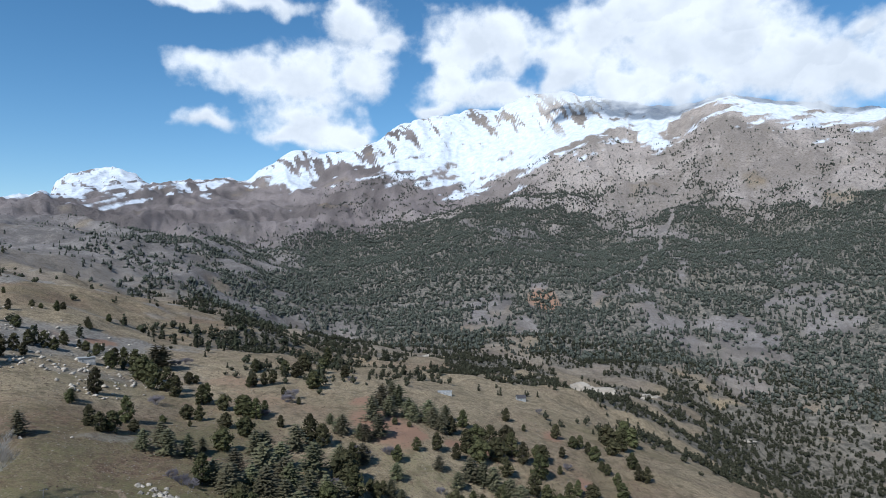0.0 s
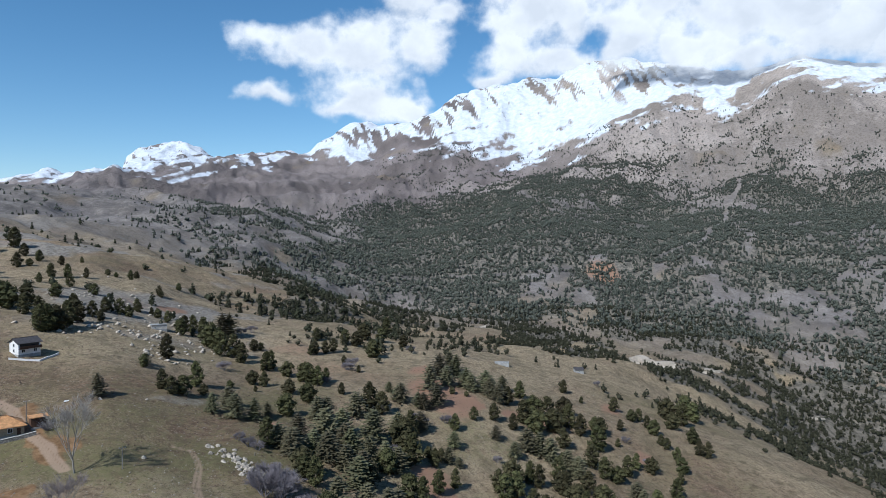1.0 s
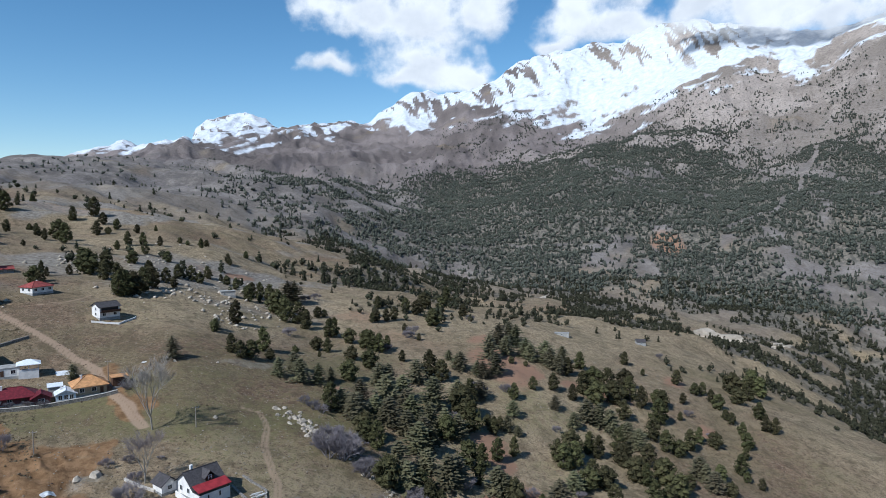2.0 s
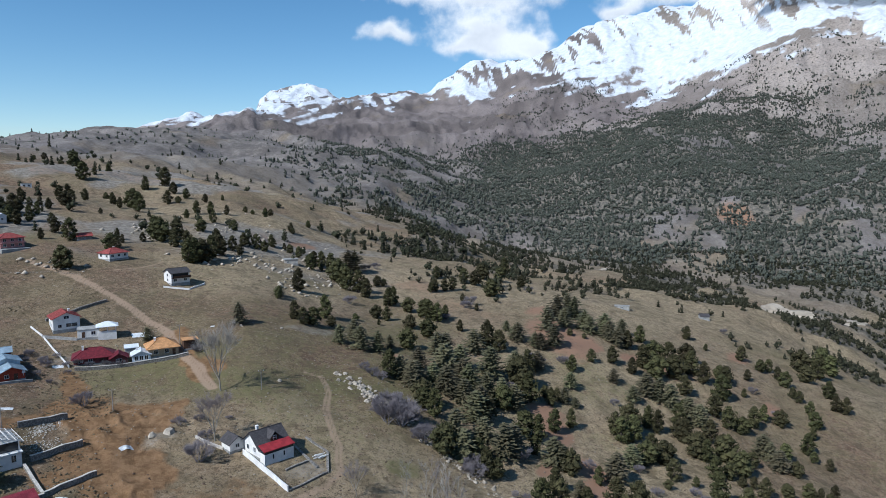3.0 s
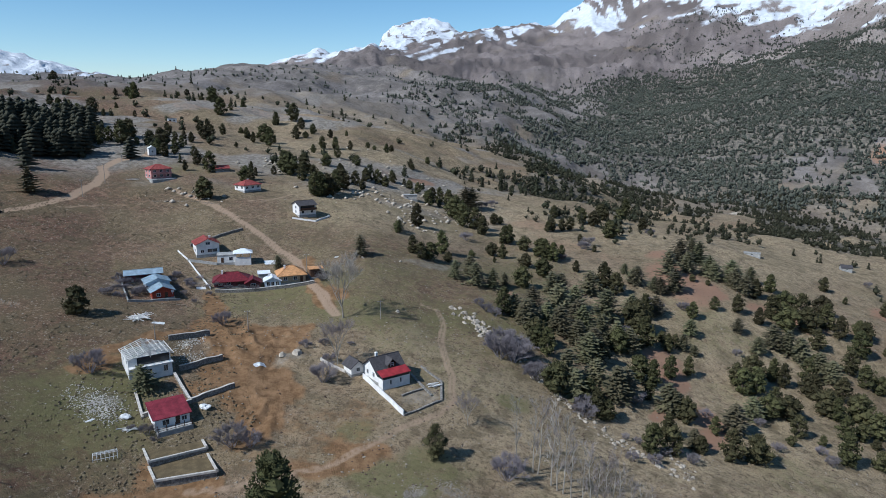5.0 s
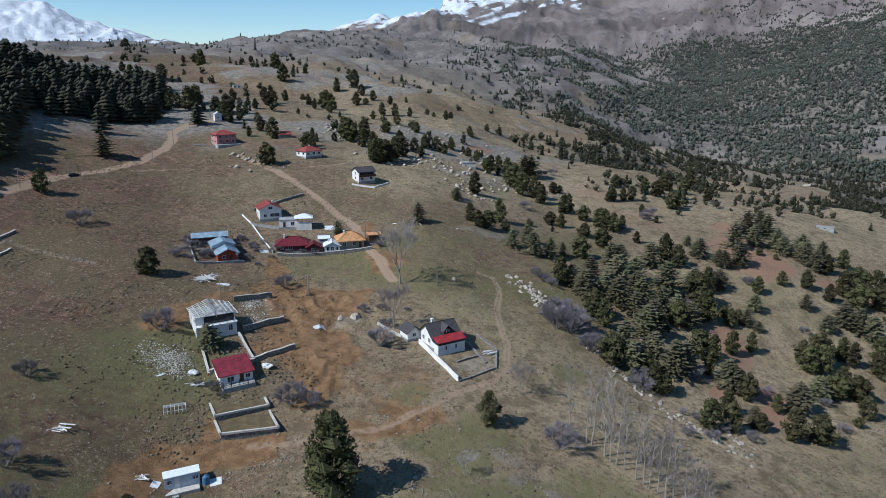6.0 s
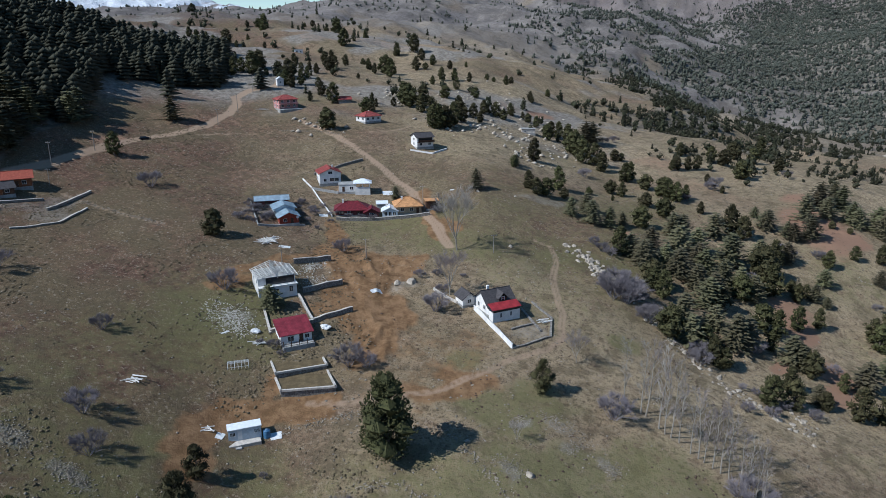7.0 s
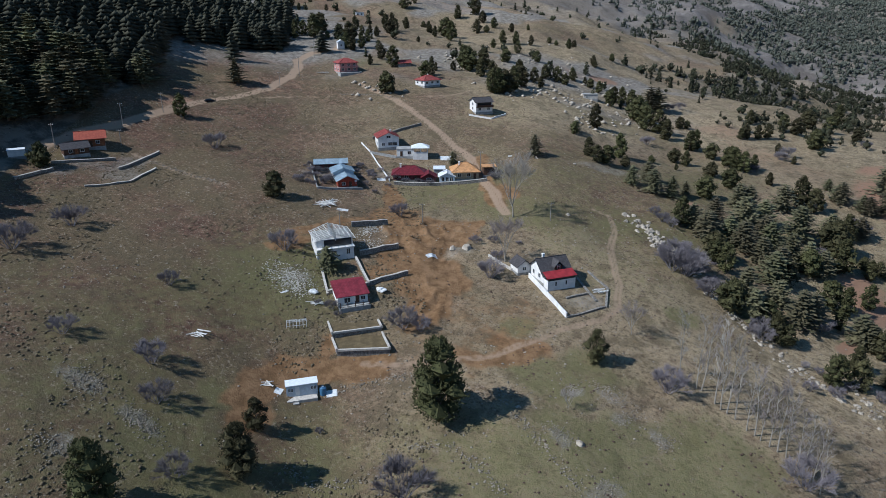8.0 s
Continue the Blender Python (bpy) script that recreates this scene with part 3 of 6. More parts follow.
def build_ground():
    az = np.radians(np.concatenate([np.concatenate([np.arange(-84, -62, 0.2), np.arange(-62, 35, 0.14), np.arange(35, 44, 0.4)]), np.arange(44, 276, 3.0)]))
    r = np.concatenate([np.concatenate([[1.0], np.linspace(4, 90, 14)]), 90 * np.exp(np.linspace(0, math.log(480 / 90), 230))[1:], 480 * np.exp(np.linspace(0, math.log(5200 / 480), 280))[1:], [6000, 7500, 8990]])
    A, R = np.meshgrid(az, r)
    x, y = (R * np.sin(A)).ravel(), (R * np.cos(A)).ravel()
    z = height(x, y)
    na, nr = len(az), len(r)
    i, j = np.meshgrid(np.arange(na), np.arange(nr - 1))
    a, b = (j * na + i).ravel(), (j * na + (i + 1) % na).ravel()
    cap = [(k + 2, k + 1, k, 0) for k in range(1, na - 2, 2)]
    faces = np.concatenate([np.stack([a, b, b + na, a + na], 1), np.array(cap)])
    me = joined("ground", np.stack([x, y, z], 1), faces, GROUND).data
    deg = facing(x, y)
    rr = np.hypot(x, y)
    rel = z - EYE
    masks = {}
    nz = fbm(x, y, 130, 4, 51)
    sl = mono(*zip(*SNOWLINE), np.clip(deg, -80, 45))
    streak = fbm(np.radians(deg) * 3000, rr * 0.2, 70, 4, 61, True)
    across = np.radians(deg) * 3000
    slant = fbm(0.2 * (0.93 * across + 0.37 * rel), 0.93 * rel - 0.37 * across, 34, 4, 62) + 0.5 * fbm(0.3 * across, rel, 22, 3, 64)
    masks["rill"] = 0.5 + 0.2 * fbm(np.radians(deg) * 3000, rr * 0.35, 60, 5, 69) + 0.3 * fbm(x, y, 220, 5, 70)
    # left slopes darkened: scrub tone together with painted cloud shade
    masks["brown"] = (1 - smooth(-6, 9, deg + 6 * fbm(x, y, 500, 3, 74))) * (1 - 0.75 * smooth(-36, -40, deg))
    masks["high"] = smooth(1900, 2600, rr + 150 * nz)
    chute = fbm(across + 0.35 * rel, rr * 0.16, 30, 4, 66)
    masks["snow"] = smooth(-130, 110, rel - sl + 25 * nz + 22 * (streak - 0.35) + 125 * slant + 25 * chute) * smooth(2500, 2900, rr)
    crag = fbm(np.radians(deg) * 3000, rr * 0.3, 110, 4, 67, True) + 0.4 * smooth(0.80, 1.0, rel / np.maximum(1, rr * mono(*zip(*[(a, s) for a, q, s in CREST]), np.clip(deg, -80, 45))))
    masks["snow"] *= 1 - 0.5 * smooth(1.5, 2.1, crag + 0.25 * slant + 0.5 * chute) * smooth(-20, 0, deg)
    share = rel / np.maximum(1, rr * mono(*zip(*[(a, s) for a, q, s in CREST]), np.clip(deg, -80, 45)))
    ribs = fbm(across + 0.5 * rel, rr * 0.12, 40, 4, 73) + 0.8 * fbm(across + 0.3 * rel, rr * 0.1, 17, 3, 75)
    masks["snow"] *= 1 - 0.7 * smooth(0.0, 0.4, 0.95 * ribs + 0.3 * smooth(0.8, 0.96, share) - 0.3 - 0.3 * (1 - smooth(-16, -8, deg))) * smooth(-33, -30, deg) * (1 - smooth(13, 16, deg)) * smooth(0.68, 0.86, share)
    masks["mountain"] = smooth(600, 1250, rr) * 0.9 * smooth(-0.9, 0.3, nz + smooth(600, 1500, rr))
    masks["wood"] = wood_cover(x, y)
    near = (1 - smooth(430, 620, rr))
    meadow = smooth(-46, -36, deg) * (1 - smooth(-20, -12, deg)) * smooth(200, 240, rr + 15 * nz) * (1 - smooth(300, 350, rr + 20 * nz))
    masks["green"] = np.clip(near * (0.24 + (0.3 + 0.2 * (1 - smooth(-54, -47, deg))) * (1 - smooth(150, 215, rr + 12 * nz)) * (1 - 0.9 * smooth(-52, -46, deg) * smooth(112, 126, rr)) + 0.05 * smooth(-44, -34, deg) * (1 - smooth(-16, -4, deg)) + 0.36 * meadow + 0.3 * fbm(x, y, 45, 3, 55) - 0.02 * (1 - smooth(-56, -44, deg))), 0, 1)
    masks["stony"] = np.clip(0.16 + 0.3 * fbm(x, y, 30, 3, 57) + 0.88 * smooth(310, 440, rr) * (1 - smooth(900, 1500, rr)) * smooth(-0.5, 0.2, nz + 0.4 * fbm(x, y, 35, 3, 53)) * (1 - smooth(-24, -14, deg)), 0, 1)
    # azimuth blend: dry grass right, thorn turf and painted-in cloud shade left
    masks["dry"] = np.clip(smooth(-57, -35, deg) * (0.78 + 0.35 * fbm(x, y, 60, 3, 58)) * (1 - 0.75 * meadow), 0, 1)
    masks["track"] = np.zeros_like(x)
    masks["earth"] = np.zeros_like(x)
    masks["redsoil"] = (0.55 - 0.25 * smooth(500, 900, rr)) * smooth(0.35, 0.8, fbm(x, y, 110, 3, 59)) * smooth(250, 400, rr) * (1 - smooth(1500, 1900, rr))
    k = rr < 900
    wx, wy = x + 2.2 * fbm(x, y, 11, 3, 63), y + 2.2 * fbm(x, y, 11, 3, 65)
    for width, pts in TRACKS:
        ruts = 0.5 * smooth(0.18 * width, 0.0, np.abs(path_distance(x[k], y[k], pts))) if width < 4.5 else 0
        lane = 1 - smooth(width * 0.25, width * 0.8, path_distance(x[k] + 0.3 * (wx - x)[k], y[k] + 0.3 * (wy - y)[k], pts))
        masks["track"][k] = np.maximum(masks["track"][k], (lane - ruts) * (1 if width > 3 else 0.68))
    for width, strength, pts in EARTH:
        masks["earth"][k] = np.maximum(masks["earth"][k], strength - strength * smooth(width * 0.3, width * 0.95, path_distance(wx[k] * 1.6 - 0.6 * x[k], wy[k] * 1.6 - 0.6 * y[k], pts) * 0.72))
    for key, spots in (("redsoil", REDSOIL), ("green", GREEN), ("stony", STONY)):
        for spot in spots:
            spot = (spot[0], spot[1], spot[2] * 1.5, spot[3] * 1.5, spot[4]) if key == "redsoil" else spot
            masks[key] = np.maximum(masks[key], 0.8 * blotch(wx, wy, *spot))
    masks["stony"] = np.maximum(masks["stony"], 0.9 * (1 - smooth(5, 15, path_distance(x + 12 * nz, y, CUTS[1][1]))))
    masks["mountain"] *= 1 - 0.8 * np.clip(masks["stony"] - 0.3, 0, 1) * (1 - smooth(1000, 1500, rr))
    for key, v in masks.items():
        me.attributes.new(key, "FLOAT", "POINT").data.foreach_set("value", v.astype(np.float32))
    me.polygons.foreach_set("use_smooth", np.ones(len(me.polygons), bool))
    return tagged(bpy.data.objects["ground"], "dry spring hillside with bare earth, stones, valley and snowy mountains", "ground", kind="structure")


build_ground()

def build_clouds(name, radius, az0, az1, clouds):
    az, el = np.arange(az0, az1, 0.12), np.arange(7.5, 30, 0.12)
    A, E = (q.ravel() for q in np.meshgrid(az, el))
    wa, we = A + 0.8 * fbm(A, E, 3.2, 3, 81), E + 0.6 * fbm(A, E, 3.2, 3, 85)
    d = np.full(A.shape, -3.0)
    low = np.zeros(A.shape)
    for ca, ce, ra, re in clouds:
        q = 1 - np.hypot((wa - ca) / (0.97 * ra), (we - ce) / (0.97 * re))
        low = np.where(q > d, (we - ce) / re, low)
        d = np.where(np.maximum(d, q) > -0.6, np.log(np.exp(4 * d) + np.exp(4 * q)) / 4, np.maximum(d, q))
    d = d + 0.22 * fbm(A, E * 1.3, 2.0, 5, 91)
    x, y, z = radius * np.sin(np.radians(A)), radius * np.cos(np.radians(A)), EYE + radius * np.tan(np.radians(E))
    na = len(az)
    i, j = np.meshgrid(np.arange(na - 1), np.arange(len(el) - 1))
    a = (j * na + i).ravel()
    me = bpy.data.meshes.new("clouds")
    me.from_pydata(np.stack([x, y, z], 1).tolist(), [], np.stack([a, a + 1, a + na + 1, a + na], 1).tolist())
    me.attributes.new("depth", "FLOAT", "POINT").data.foreach_set("value", d.astype(np.float32))
    shade = 0.5 + 0.22 * low + 0.3 * fbm(A + 7, E * 1.4, 3.4, 4, 95) - 0.22 * smooth(0.4, 0.9, d) - 0.06 * smooth(8, 20, A) + 0.35 * (1 - smooth(0.0, 0.45, d))
    me.attributes.new("shade", "FLOAT", "POINT").data.foreach_set("value", shade.astype(np.float32))
    me.polygons.foreach_set("use_smooth", np.ones(len(me.polygons), bool))
    m = bpy.data.materials.new("cloud")
    m.use_nodes = True
    n, l = m.node_tree.nodes, m.node_tree.links
    n.remove(n["Principled BSDF"])
    depth, sh = n.new("ShaderNodeAttribute"), n.new("ShaderNodeAttribute")
    depth.attribute_name, sh.attribute_name = "depth", "shade"
    fine = tex_noise(n, l, 0.012, 6, 0.65, where(n))
    dd = calc(n, l, "ADD", depth.outputs["Fac"], calc(n, l, "MULTIPLY", calc(n, l, "SUBTRACT", fine, 0.5), 0.5))
    s2 = calc(n, l, "ADD", sh.outputs["Fac"], calc(n, l, "MULTIPLY", calc(n, l, "SUBTRACT", fine, 0.5), 0.5))
    glow, clear, both = n.new("ShaderNodeEmission"), n.new("ShaderNodeBsdfTransparent"), n.new("ShaderNodeMixShader")
    l.new(ramp(n, l, s2, (0.0, (0.7, 0.705, 0.71)), (0.65, (0.9, 0.885, 0.86))), glow.inputs[0])
    glow.inputs[1].default_value = 1.0
    l.new(edge(n, l, dd, -0.12, 0.62), both.inputs[0])
    l.new(clear.outputs[0], both.inputs[1])
    l.new(glow.outputs[0], both.inputs[2])
    l.new(both.outputs[0], n["Material Output"].inputs[0])
    me.materials.append(m)
    return tagged(new(name, me), "white and pale grey broken clouds round the summits", "clouds", kind="structure")


build_clouds("backdrop_1", 4750, -42, 18, [c for c in CLOUDS if c[0] < 8])
build_clouds("backdrop_2", 3450, 2, 46, [c for c in CLOUDS if c[0] > 8])

# Where the trees stand: x, y, height
CEDARS = []
CEDARS += [(-163, 379, 16), (-160, 382, 15), (-108, 241, 9), (-99, 241, 10), (-107, 254, 9), (-93, 245, 9), (-91, 253, 7), (-74, 266, 11), (-72, 270, 11), (-66, 247, 12), (-73.7, 236.8, 10.8), (-71.5, 222.7, 9.7), (-66.2, 230.1, 9.9), (-62, 257, 12), (-62, 281, 12), (-46, 307, 10), (-48, 309, 8), (-54, 320, 6), (-35, 305, 9), (-38, 306, 8), (-30, 311, 12), (-35, 332, 13), (-42, 271, 11), (-50, 258, 13), (-34, 281, 9), (-58, 244, 10), (-33, 357, 14), (-29, 375, 12), (-24, 365, 14), (-28, 344, 12)]
CEDARS += [(-18, 349, 12), (-15, 345, 11), (-8, 350, 13), (-5, 343, 12), (-1, 340, 10), (1, 361, 9), (-19, 274, 8), (-16, 259, 5), (-2, 293, 7), (-20, 260, 7), (12, 293, 11), (6, 282, 8), (17, 293, 11), (22, 292, 11), (29, 287, 10), (33, 282, 11), (55, 273, 10), (57, 270, 9), (59, 262, 9), (5.5, 225.8, 8.7), (0.2, 210.9, 11.1), (-44.1, 187.9, 11.2), (-49.8, 199.9, 10.2), (-47.1, 217.0, 11.5), (-41.6, 205.3, 9.6), (-34.0, 199.4, 13.2), (-32.2, 204.5, 11.9), (-36.9, 239.0, 10.7), (-19.0, 207.6, 10.3), (-16.3, 207.4, 9.5)]
CEDARS += [(-9.8, 190.5, 7.0), (-71.5, 226.0, 9.8), (-76.8, 225.5, 9.8), (-60.3, 228.4, 11.3), (-53.3, 226.1, 10.8), (-47.5, 238.4, 10.8), (-41.3, 239.5, 11.2), (-47.4, 227.5, 10.8), (-54.8, 241.4, 10.2), (-151, 272, 6), (-142, 224, 10), (-137.3, 111.6, 8.2), (-166, 202, 6), (-298, 193, 14)]
JUNIPERS = []
JUNIPERS += [(-149, 267, 6), (-153, 294, 11), (-131, 248, 8), (-126, 246, 7), (-124, 250, 8), (-127, 269, 10), (-120, 260, 5), (-177, 370, 10), (-177, 357, 10), (-184, 369, 7), (-169, 367, 12), (-156, 348, 14), (-145, 334, 13), (-139, 336, 13), (-132, 330, 11), (-137, 360, 7), (-117, 324, 10), (-116, 330, 10), (-105, 320, 8), (-114, 298, 7), (-109, 299, 7), (-118, 282, 4), (-108, 286, 3), (-96, 317, 10), (-92, 315, 10), (-86, 323, 7), (-95, 292, 7), (-74, 305, 6), (-114, 406, 8), (-106, 373, 7)]
JUNIPERS += [(-101, 379, 8), (-98, 385, 8), (-97, 411, 9), (-90, 411, 10), (-91, 438, 11), (-75, 389, 11), (-80, 442, 10), (-83, 482, 13), (-64, 435, 8), (-86, 362, 5), (-76, 352, 4), (-86, 261, 10), (-84, 284, 9), (-58, 293, 12), (-52, 290, 10), (-37, 274, 10), (-79.6, 221.2, 9.7), (4, 342, 9), (10, 355, 9), (-24, 332, 4), (-17, 333, 3), (-12, 305, 6), (-3, 312, 8), (-20, 290, 7), (-28, 259, 5), (-25, 253, 7), (-21.6, 232.5, 8.7), (-16.4, 241.3, 8.0), (6, 310, 8), (11, 321, 11)]
JUNIPERS += [(16, 336, 11), (17, 316, 11), (23, 334, 13), (26, 323, 12), (33, 349, 10), (34, 333, 12), (39, 328, 11), (29, 309, 10), (40, 296, 11), (46, 317, 12), (50, 338, 9), (45, 289, 10), (24, 276, 9), (35, 268, 9), (26, 261, 9), (5, 254, 11), (6.0, 247.1, 10.7), (12, 265, 8), (15, 262, 9), (37, 398, 8), (46, 385, 4), (64, 385, 8), (62, 352, 6), (57, 329, 4), (77, 380, 7), (72, 374, 7), (80, 370, 7), (81, 360, 8), (96, 382, 10), (107, 403, 14)]
JUNIPERS += [(120, 428, 13), (82, 347, 6), (84, 343, 6), (86, 332, 7), (85, 318, 8), (81, 306, 6), (101, 361, 9), (100, 344, 8), (104, 344, 8), (118, 438, 14), (100, 410, 13), (56, 299, 10), (50, 289, 8), (62, 309, 8), (69, 310, 8), (75, 290, 9), (76, 284, 5), (65, 262, 6), (40, 255, 10), (43.5, 245.8, 9.4), (49, 258, 6), (38, 258, 9), (32, 248, 9), (28, 250, 9), (33.1, 235.1, 8.3), (38.1, 239.6, 6.3), (15.9, 235.7, 8.5), (18.8, 223.9, 7.3), (10.2, 231.7, 9.5), (-4.8, 204.9, 5.8)]
JUNIPERS += [(12.4, 242.7, 7.9), (1.6, 244.3, 10.0), (19.1, 243.1, 4.3), (42.0, 236.1, 3.7), (45.7, 237.5, 4.2), (48.4, 232.9, 6.9), (31.6, 215.4, 9.7), (41.5, 222.0, 6.7), (57.2, 238.7, 5.4), (65, 246, 6), (68, 244, 6), (74, 249, 7), (81, 281, 5), (16.5, 214.9, 3.5), (25.6, 222.5, 4.0), (6.9, 194.8, 9.2), (0.6, 190.1, 9.5), (-7.3, 188.1, 5.1), (24, 262, 9), (64, 276, 7), (-49.6, 185.2, 10.4), (-41.0, 189.6, 7.5), (-58.5, 207.0, 9.3), (-64.0, 212.3, 9.9), (-36.4, 184.4, 8.8), (-33.9, 184.8, 6.6), (-30.9, 219.9, 10.0), (-26.1, 220.2, 9.2), (-25.8, 211.1, 6.1), (-13.5, 205.9, 9.0)]
JUNIPERS += [(-17.2, 190.6, 7.8), (-14.6, 180.5, 8.9), (-19.5, 175.6, 8.4), (-8.1, 188.4, 5.1), (-33, 248, 13), (-38, 259, 13), (-242, 242, 12), (-277, 282, 12), (-288, 275, 6), (-250, 280, 9), (-244, 277, 7), (-251, 305, 5), (-246, 313, 13), (-256, 320, 12), (-247, 328, 12), (-233, 308, 10), (-208, 285, 12), (-207, 287, 13), (-206, 293, 13), (-206, 302, 12), (-210, 315, 11), (-252, 358, 8), (-265, 390, 8), (-288, 406, 10), (-275, 422, 7), (-218, 351, 9), (-213, 357, 9), (-208, 358, 7), (-216, 380, 7), (-245, 384, 7)]
JUNIPERS += [(-283, 460, 5), (-275, 457, 4), (-262, 453, 7), (-268, 471, 6), (-231, 435, 7), (-244, 488, 6), (-336, 304, 12), (-345, 303, 10), (-320, 299, 9), (-325, 290, 10), (-318, 289, 8), (-339, 343, 9), (-368, 368, 8), (-350, 372, 8), (-314, 345, 4), (-329, 313, 7), (-310, 304, 6), (-440, 479, 7), (-335, 399, 15), (-316, 382, 13), (-387, 476, 12), (-327, 377, 8), (-379, 423, 6), (-340, 466, 9), (-330, 442, 6), (-381, 493, 15), (-207, 380, 5), (-194, 374, 7), (-202, 378, 6), (-77.0, 88.8, 18.2)]
JUNIPERS += [(-101.4, 61.7, 8.2), (-93.7, 52.9, 10.4), (-97.2, 29.5, 12.5), (-61.9, 128.2, 8.3), (-182.9, 127.9, 9.0), (-268, 145, 10), (-244, 80, 8)]
JUNIPERS += [(-979, 690, 14), (-569, 395, 9), (-483, 342, 14), (-481, 350, 13), (-482, 357, 10), (-506, 389, 13), (-675, 574, 19), (-709, 595, 12), (-718, 585, 8), (-536, 436, 6), (-461, 363, 6), (-441, 375, 5), (-424, 303, 6), (-356, 291, 14), (-366, 306, 12), (-361, 280, 11), (-366, 290, 9), (-384, 295, 8), (-351, 298, 5), (-355, 326, 9), (-346, 324, 6), (-343, 329, 6), (-335, 327, 7), (-380, 388, 9), (-341, 351, 8), (-363, 411, 6)]
JUNIPERS += [(-339, 385, 7), (-430, 455, 15), (-561, 584, 17), (-504, 568, 12), (-578, 584, 8), (-662, 644, 8), (-660, 628, 6), (-292, 288, 8), (-261, 298, 6), (-253, 292, 5), (-270, 341, 6), (-221, 302, 11), (-220, 327, 12), (-214, 333, 9), (-206, 328, 7), (-336, 438, 10), (-359, 475, 10), (-283, 415, 9), (-310, 471, 5), (-318, 459, 7), (-285, 390, 6)]
BARE_TREES = []
BARE_TREES += [(-118.9, 175.9, 19.0), (-105.0, 151.7, 14.0), (-61.6, 146.3, 7.7), (-58.1, 109.0, 4.9)]
SHRUBS = []
SHRUBS += [(-132, 308, 5), (-81, 360, 6), (-28.4, 203.7, 5.1), (-70.2, 192.2, 7.7), (-64.5, 192.1, 8.6), (-56.1, 186.0, 6.3), (-38.8, 180.0, 5.4), (-104.0, 107.3, 6.3), (-100.0, 109.1, 4.1), (-152.2, 108.6, 6.6), (-102.9, 141.8, 6.6), (-149.0, 153.2, 4.7), (-68.3, 187.5, 8.0), (-64.4, 189.2, 7.3), (-57.7, 187.9, 4.7), (-40.5, 184.1, 4.9), (-46.0, 133.0, 6.9), (-68.3, 69.3, 8.3), (-14.9, 126.9, 7.0), (-152.8, 73.3, 4.6), (-142.8, 44.2, 4.4), (-127.0, 54.5, 5.6), (-115.9, 49.5, 5.1), (-97.6, 42.7, 5.1), (-185.4, 50.2, 7.7), (-193.1, 67.8, 6.5), (-236, 140, 7), (-17.8, 170.2, 3.5), (-23.4, 166.9, 3.2), (-93.8, 71.1, 1.4)]
POPLARS = [(-46.8, 141.7, 11.9), (-42.1, 140.1, 12.1), (-41.0, 140.4, 14.3), (-37.0, 138.0, 13.1), (-35.3, 137.0, 12.4), (-33.9, 136.9, 13.5), (-31.9, 136.6, 12.2), (-28.9, 134.9, 11.5), (-27.1, 134.6, 12.0), (-25.7, 134.1, 10.5), (-23.8, 133.8, 11.3), (-22.0, 133.4, 11.8), (-20.2, 133.0, 10.9), (-17.6, 131.4, 10.2), (-16.1, 129.8, 10.1), (-14.2, 128.9, 10.0), (-12.4, 127.8, 9.9)]

# Trees
def far_tree(rng, tiers, sides):
    """A small rough conifer one metre high, as points and faces."""
    v, f = [], []
    wide = rng.uniform(0.24, 0.4)
    for k in range(tiers):
        z0, z1 = 0.04 + 0.8 * k / tiers, min(1.0, 0.04 + 0.8 * (k + 1) / tiers + 0.22)
        rad = wide * (1 - 0.62 * k / tiers)
        o = len(v)
        for s in range(sides):
            a = 2 * math.pi * (s + rng.uniform(-0.3, 0.3)) / sides
            q = rad * rng.uniform(0.65, 1.25)
            v.append((q * math.cos(a), q * math.sin(a), z0 + rng.uniform(-0.05, 0.1)))
        v.append((rng.uniform(-0.06, 0.06), rng.uniform(-0.06, 0.06), z1))
        v.append((0, 0, z0 + 0.02))
        f += [(o + s, o + (s + 1) % sides, o + sides) for s in range(sides)]
        f += [(o + (s + 1) % sides, o + s, o + sides + 1) for s in range(sides)]
    return np.array(v), np.array(f)


def skirted(rng, wide, tiers=7, sides=7):
    """A layered cedar one metre high: drooping ragged skirts of boughs over a dark core."""
    v, f = [], []
    for k in range(tiers):
        t = k / tiers
        z = 0.08 + 0.84 * t
        rad = wide * (1 - t) ** 0.65 * rng.uniform(0.8, 1.15) + 0.03
        o, spin = len(v), rng.uniform(0, 6)
        ox, oy = rng.uniform(-0.03, 0.03, 2) * (1 - t)
        for s in range(2 * sides):
            a = spin + math.pi * (s + rng.uniform(-0.25, 0.25)) / sides
            q = rad * (rng.uniform(0.8, 1.2) if s % 2 == 0 else rng.uniform(0.42, 0.62))
            v.append((ox + q * math.cos(a), oy + q * math.sin(a), z + rng.uniform(-0.025, 0.025) + (0.0 if s % 2 == 0 else 0.02)))
        v.append((ox * 0.5, oy * 0.5, min(0.97, z + 0.15)))
        v.append((0, 0, z - 0.01))
        m = 2 * sides
        f += [(o + s, o + (s + 1) % m, o + m) for s in range(m)]
        f += [(o + (s + 1) % m, o + s, o + m + 1) for s in range(m)]
    return np.array(v), np.array(f)


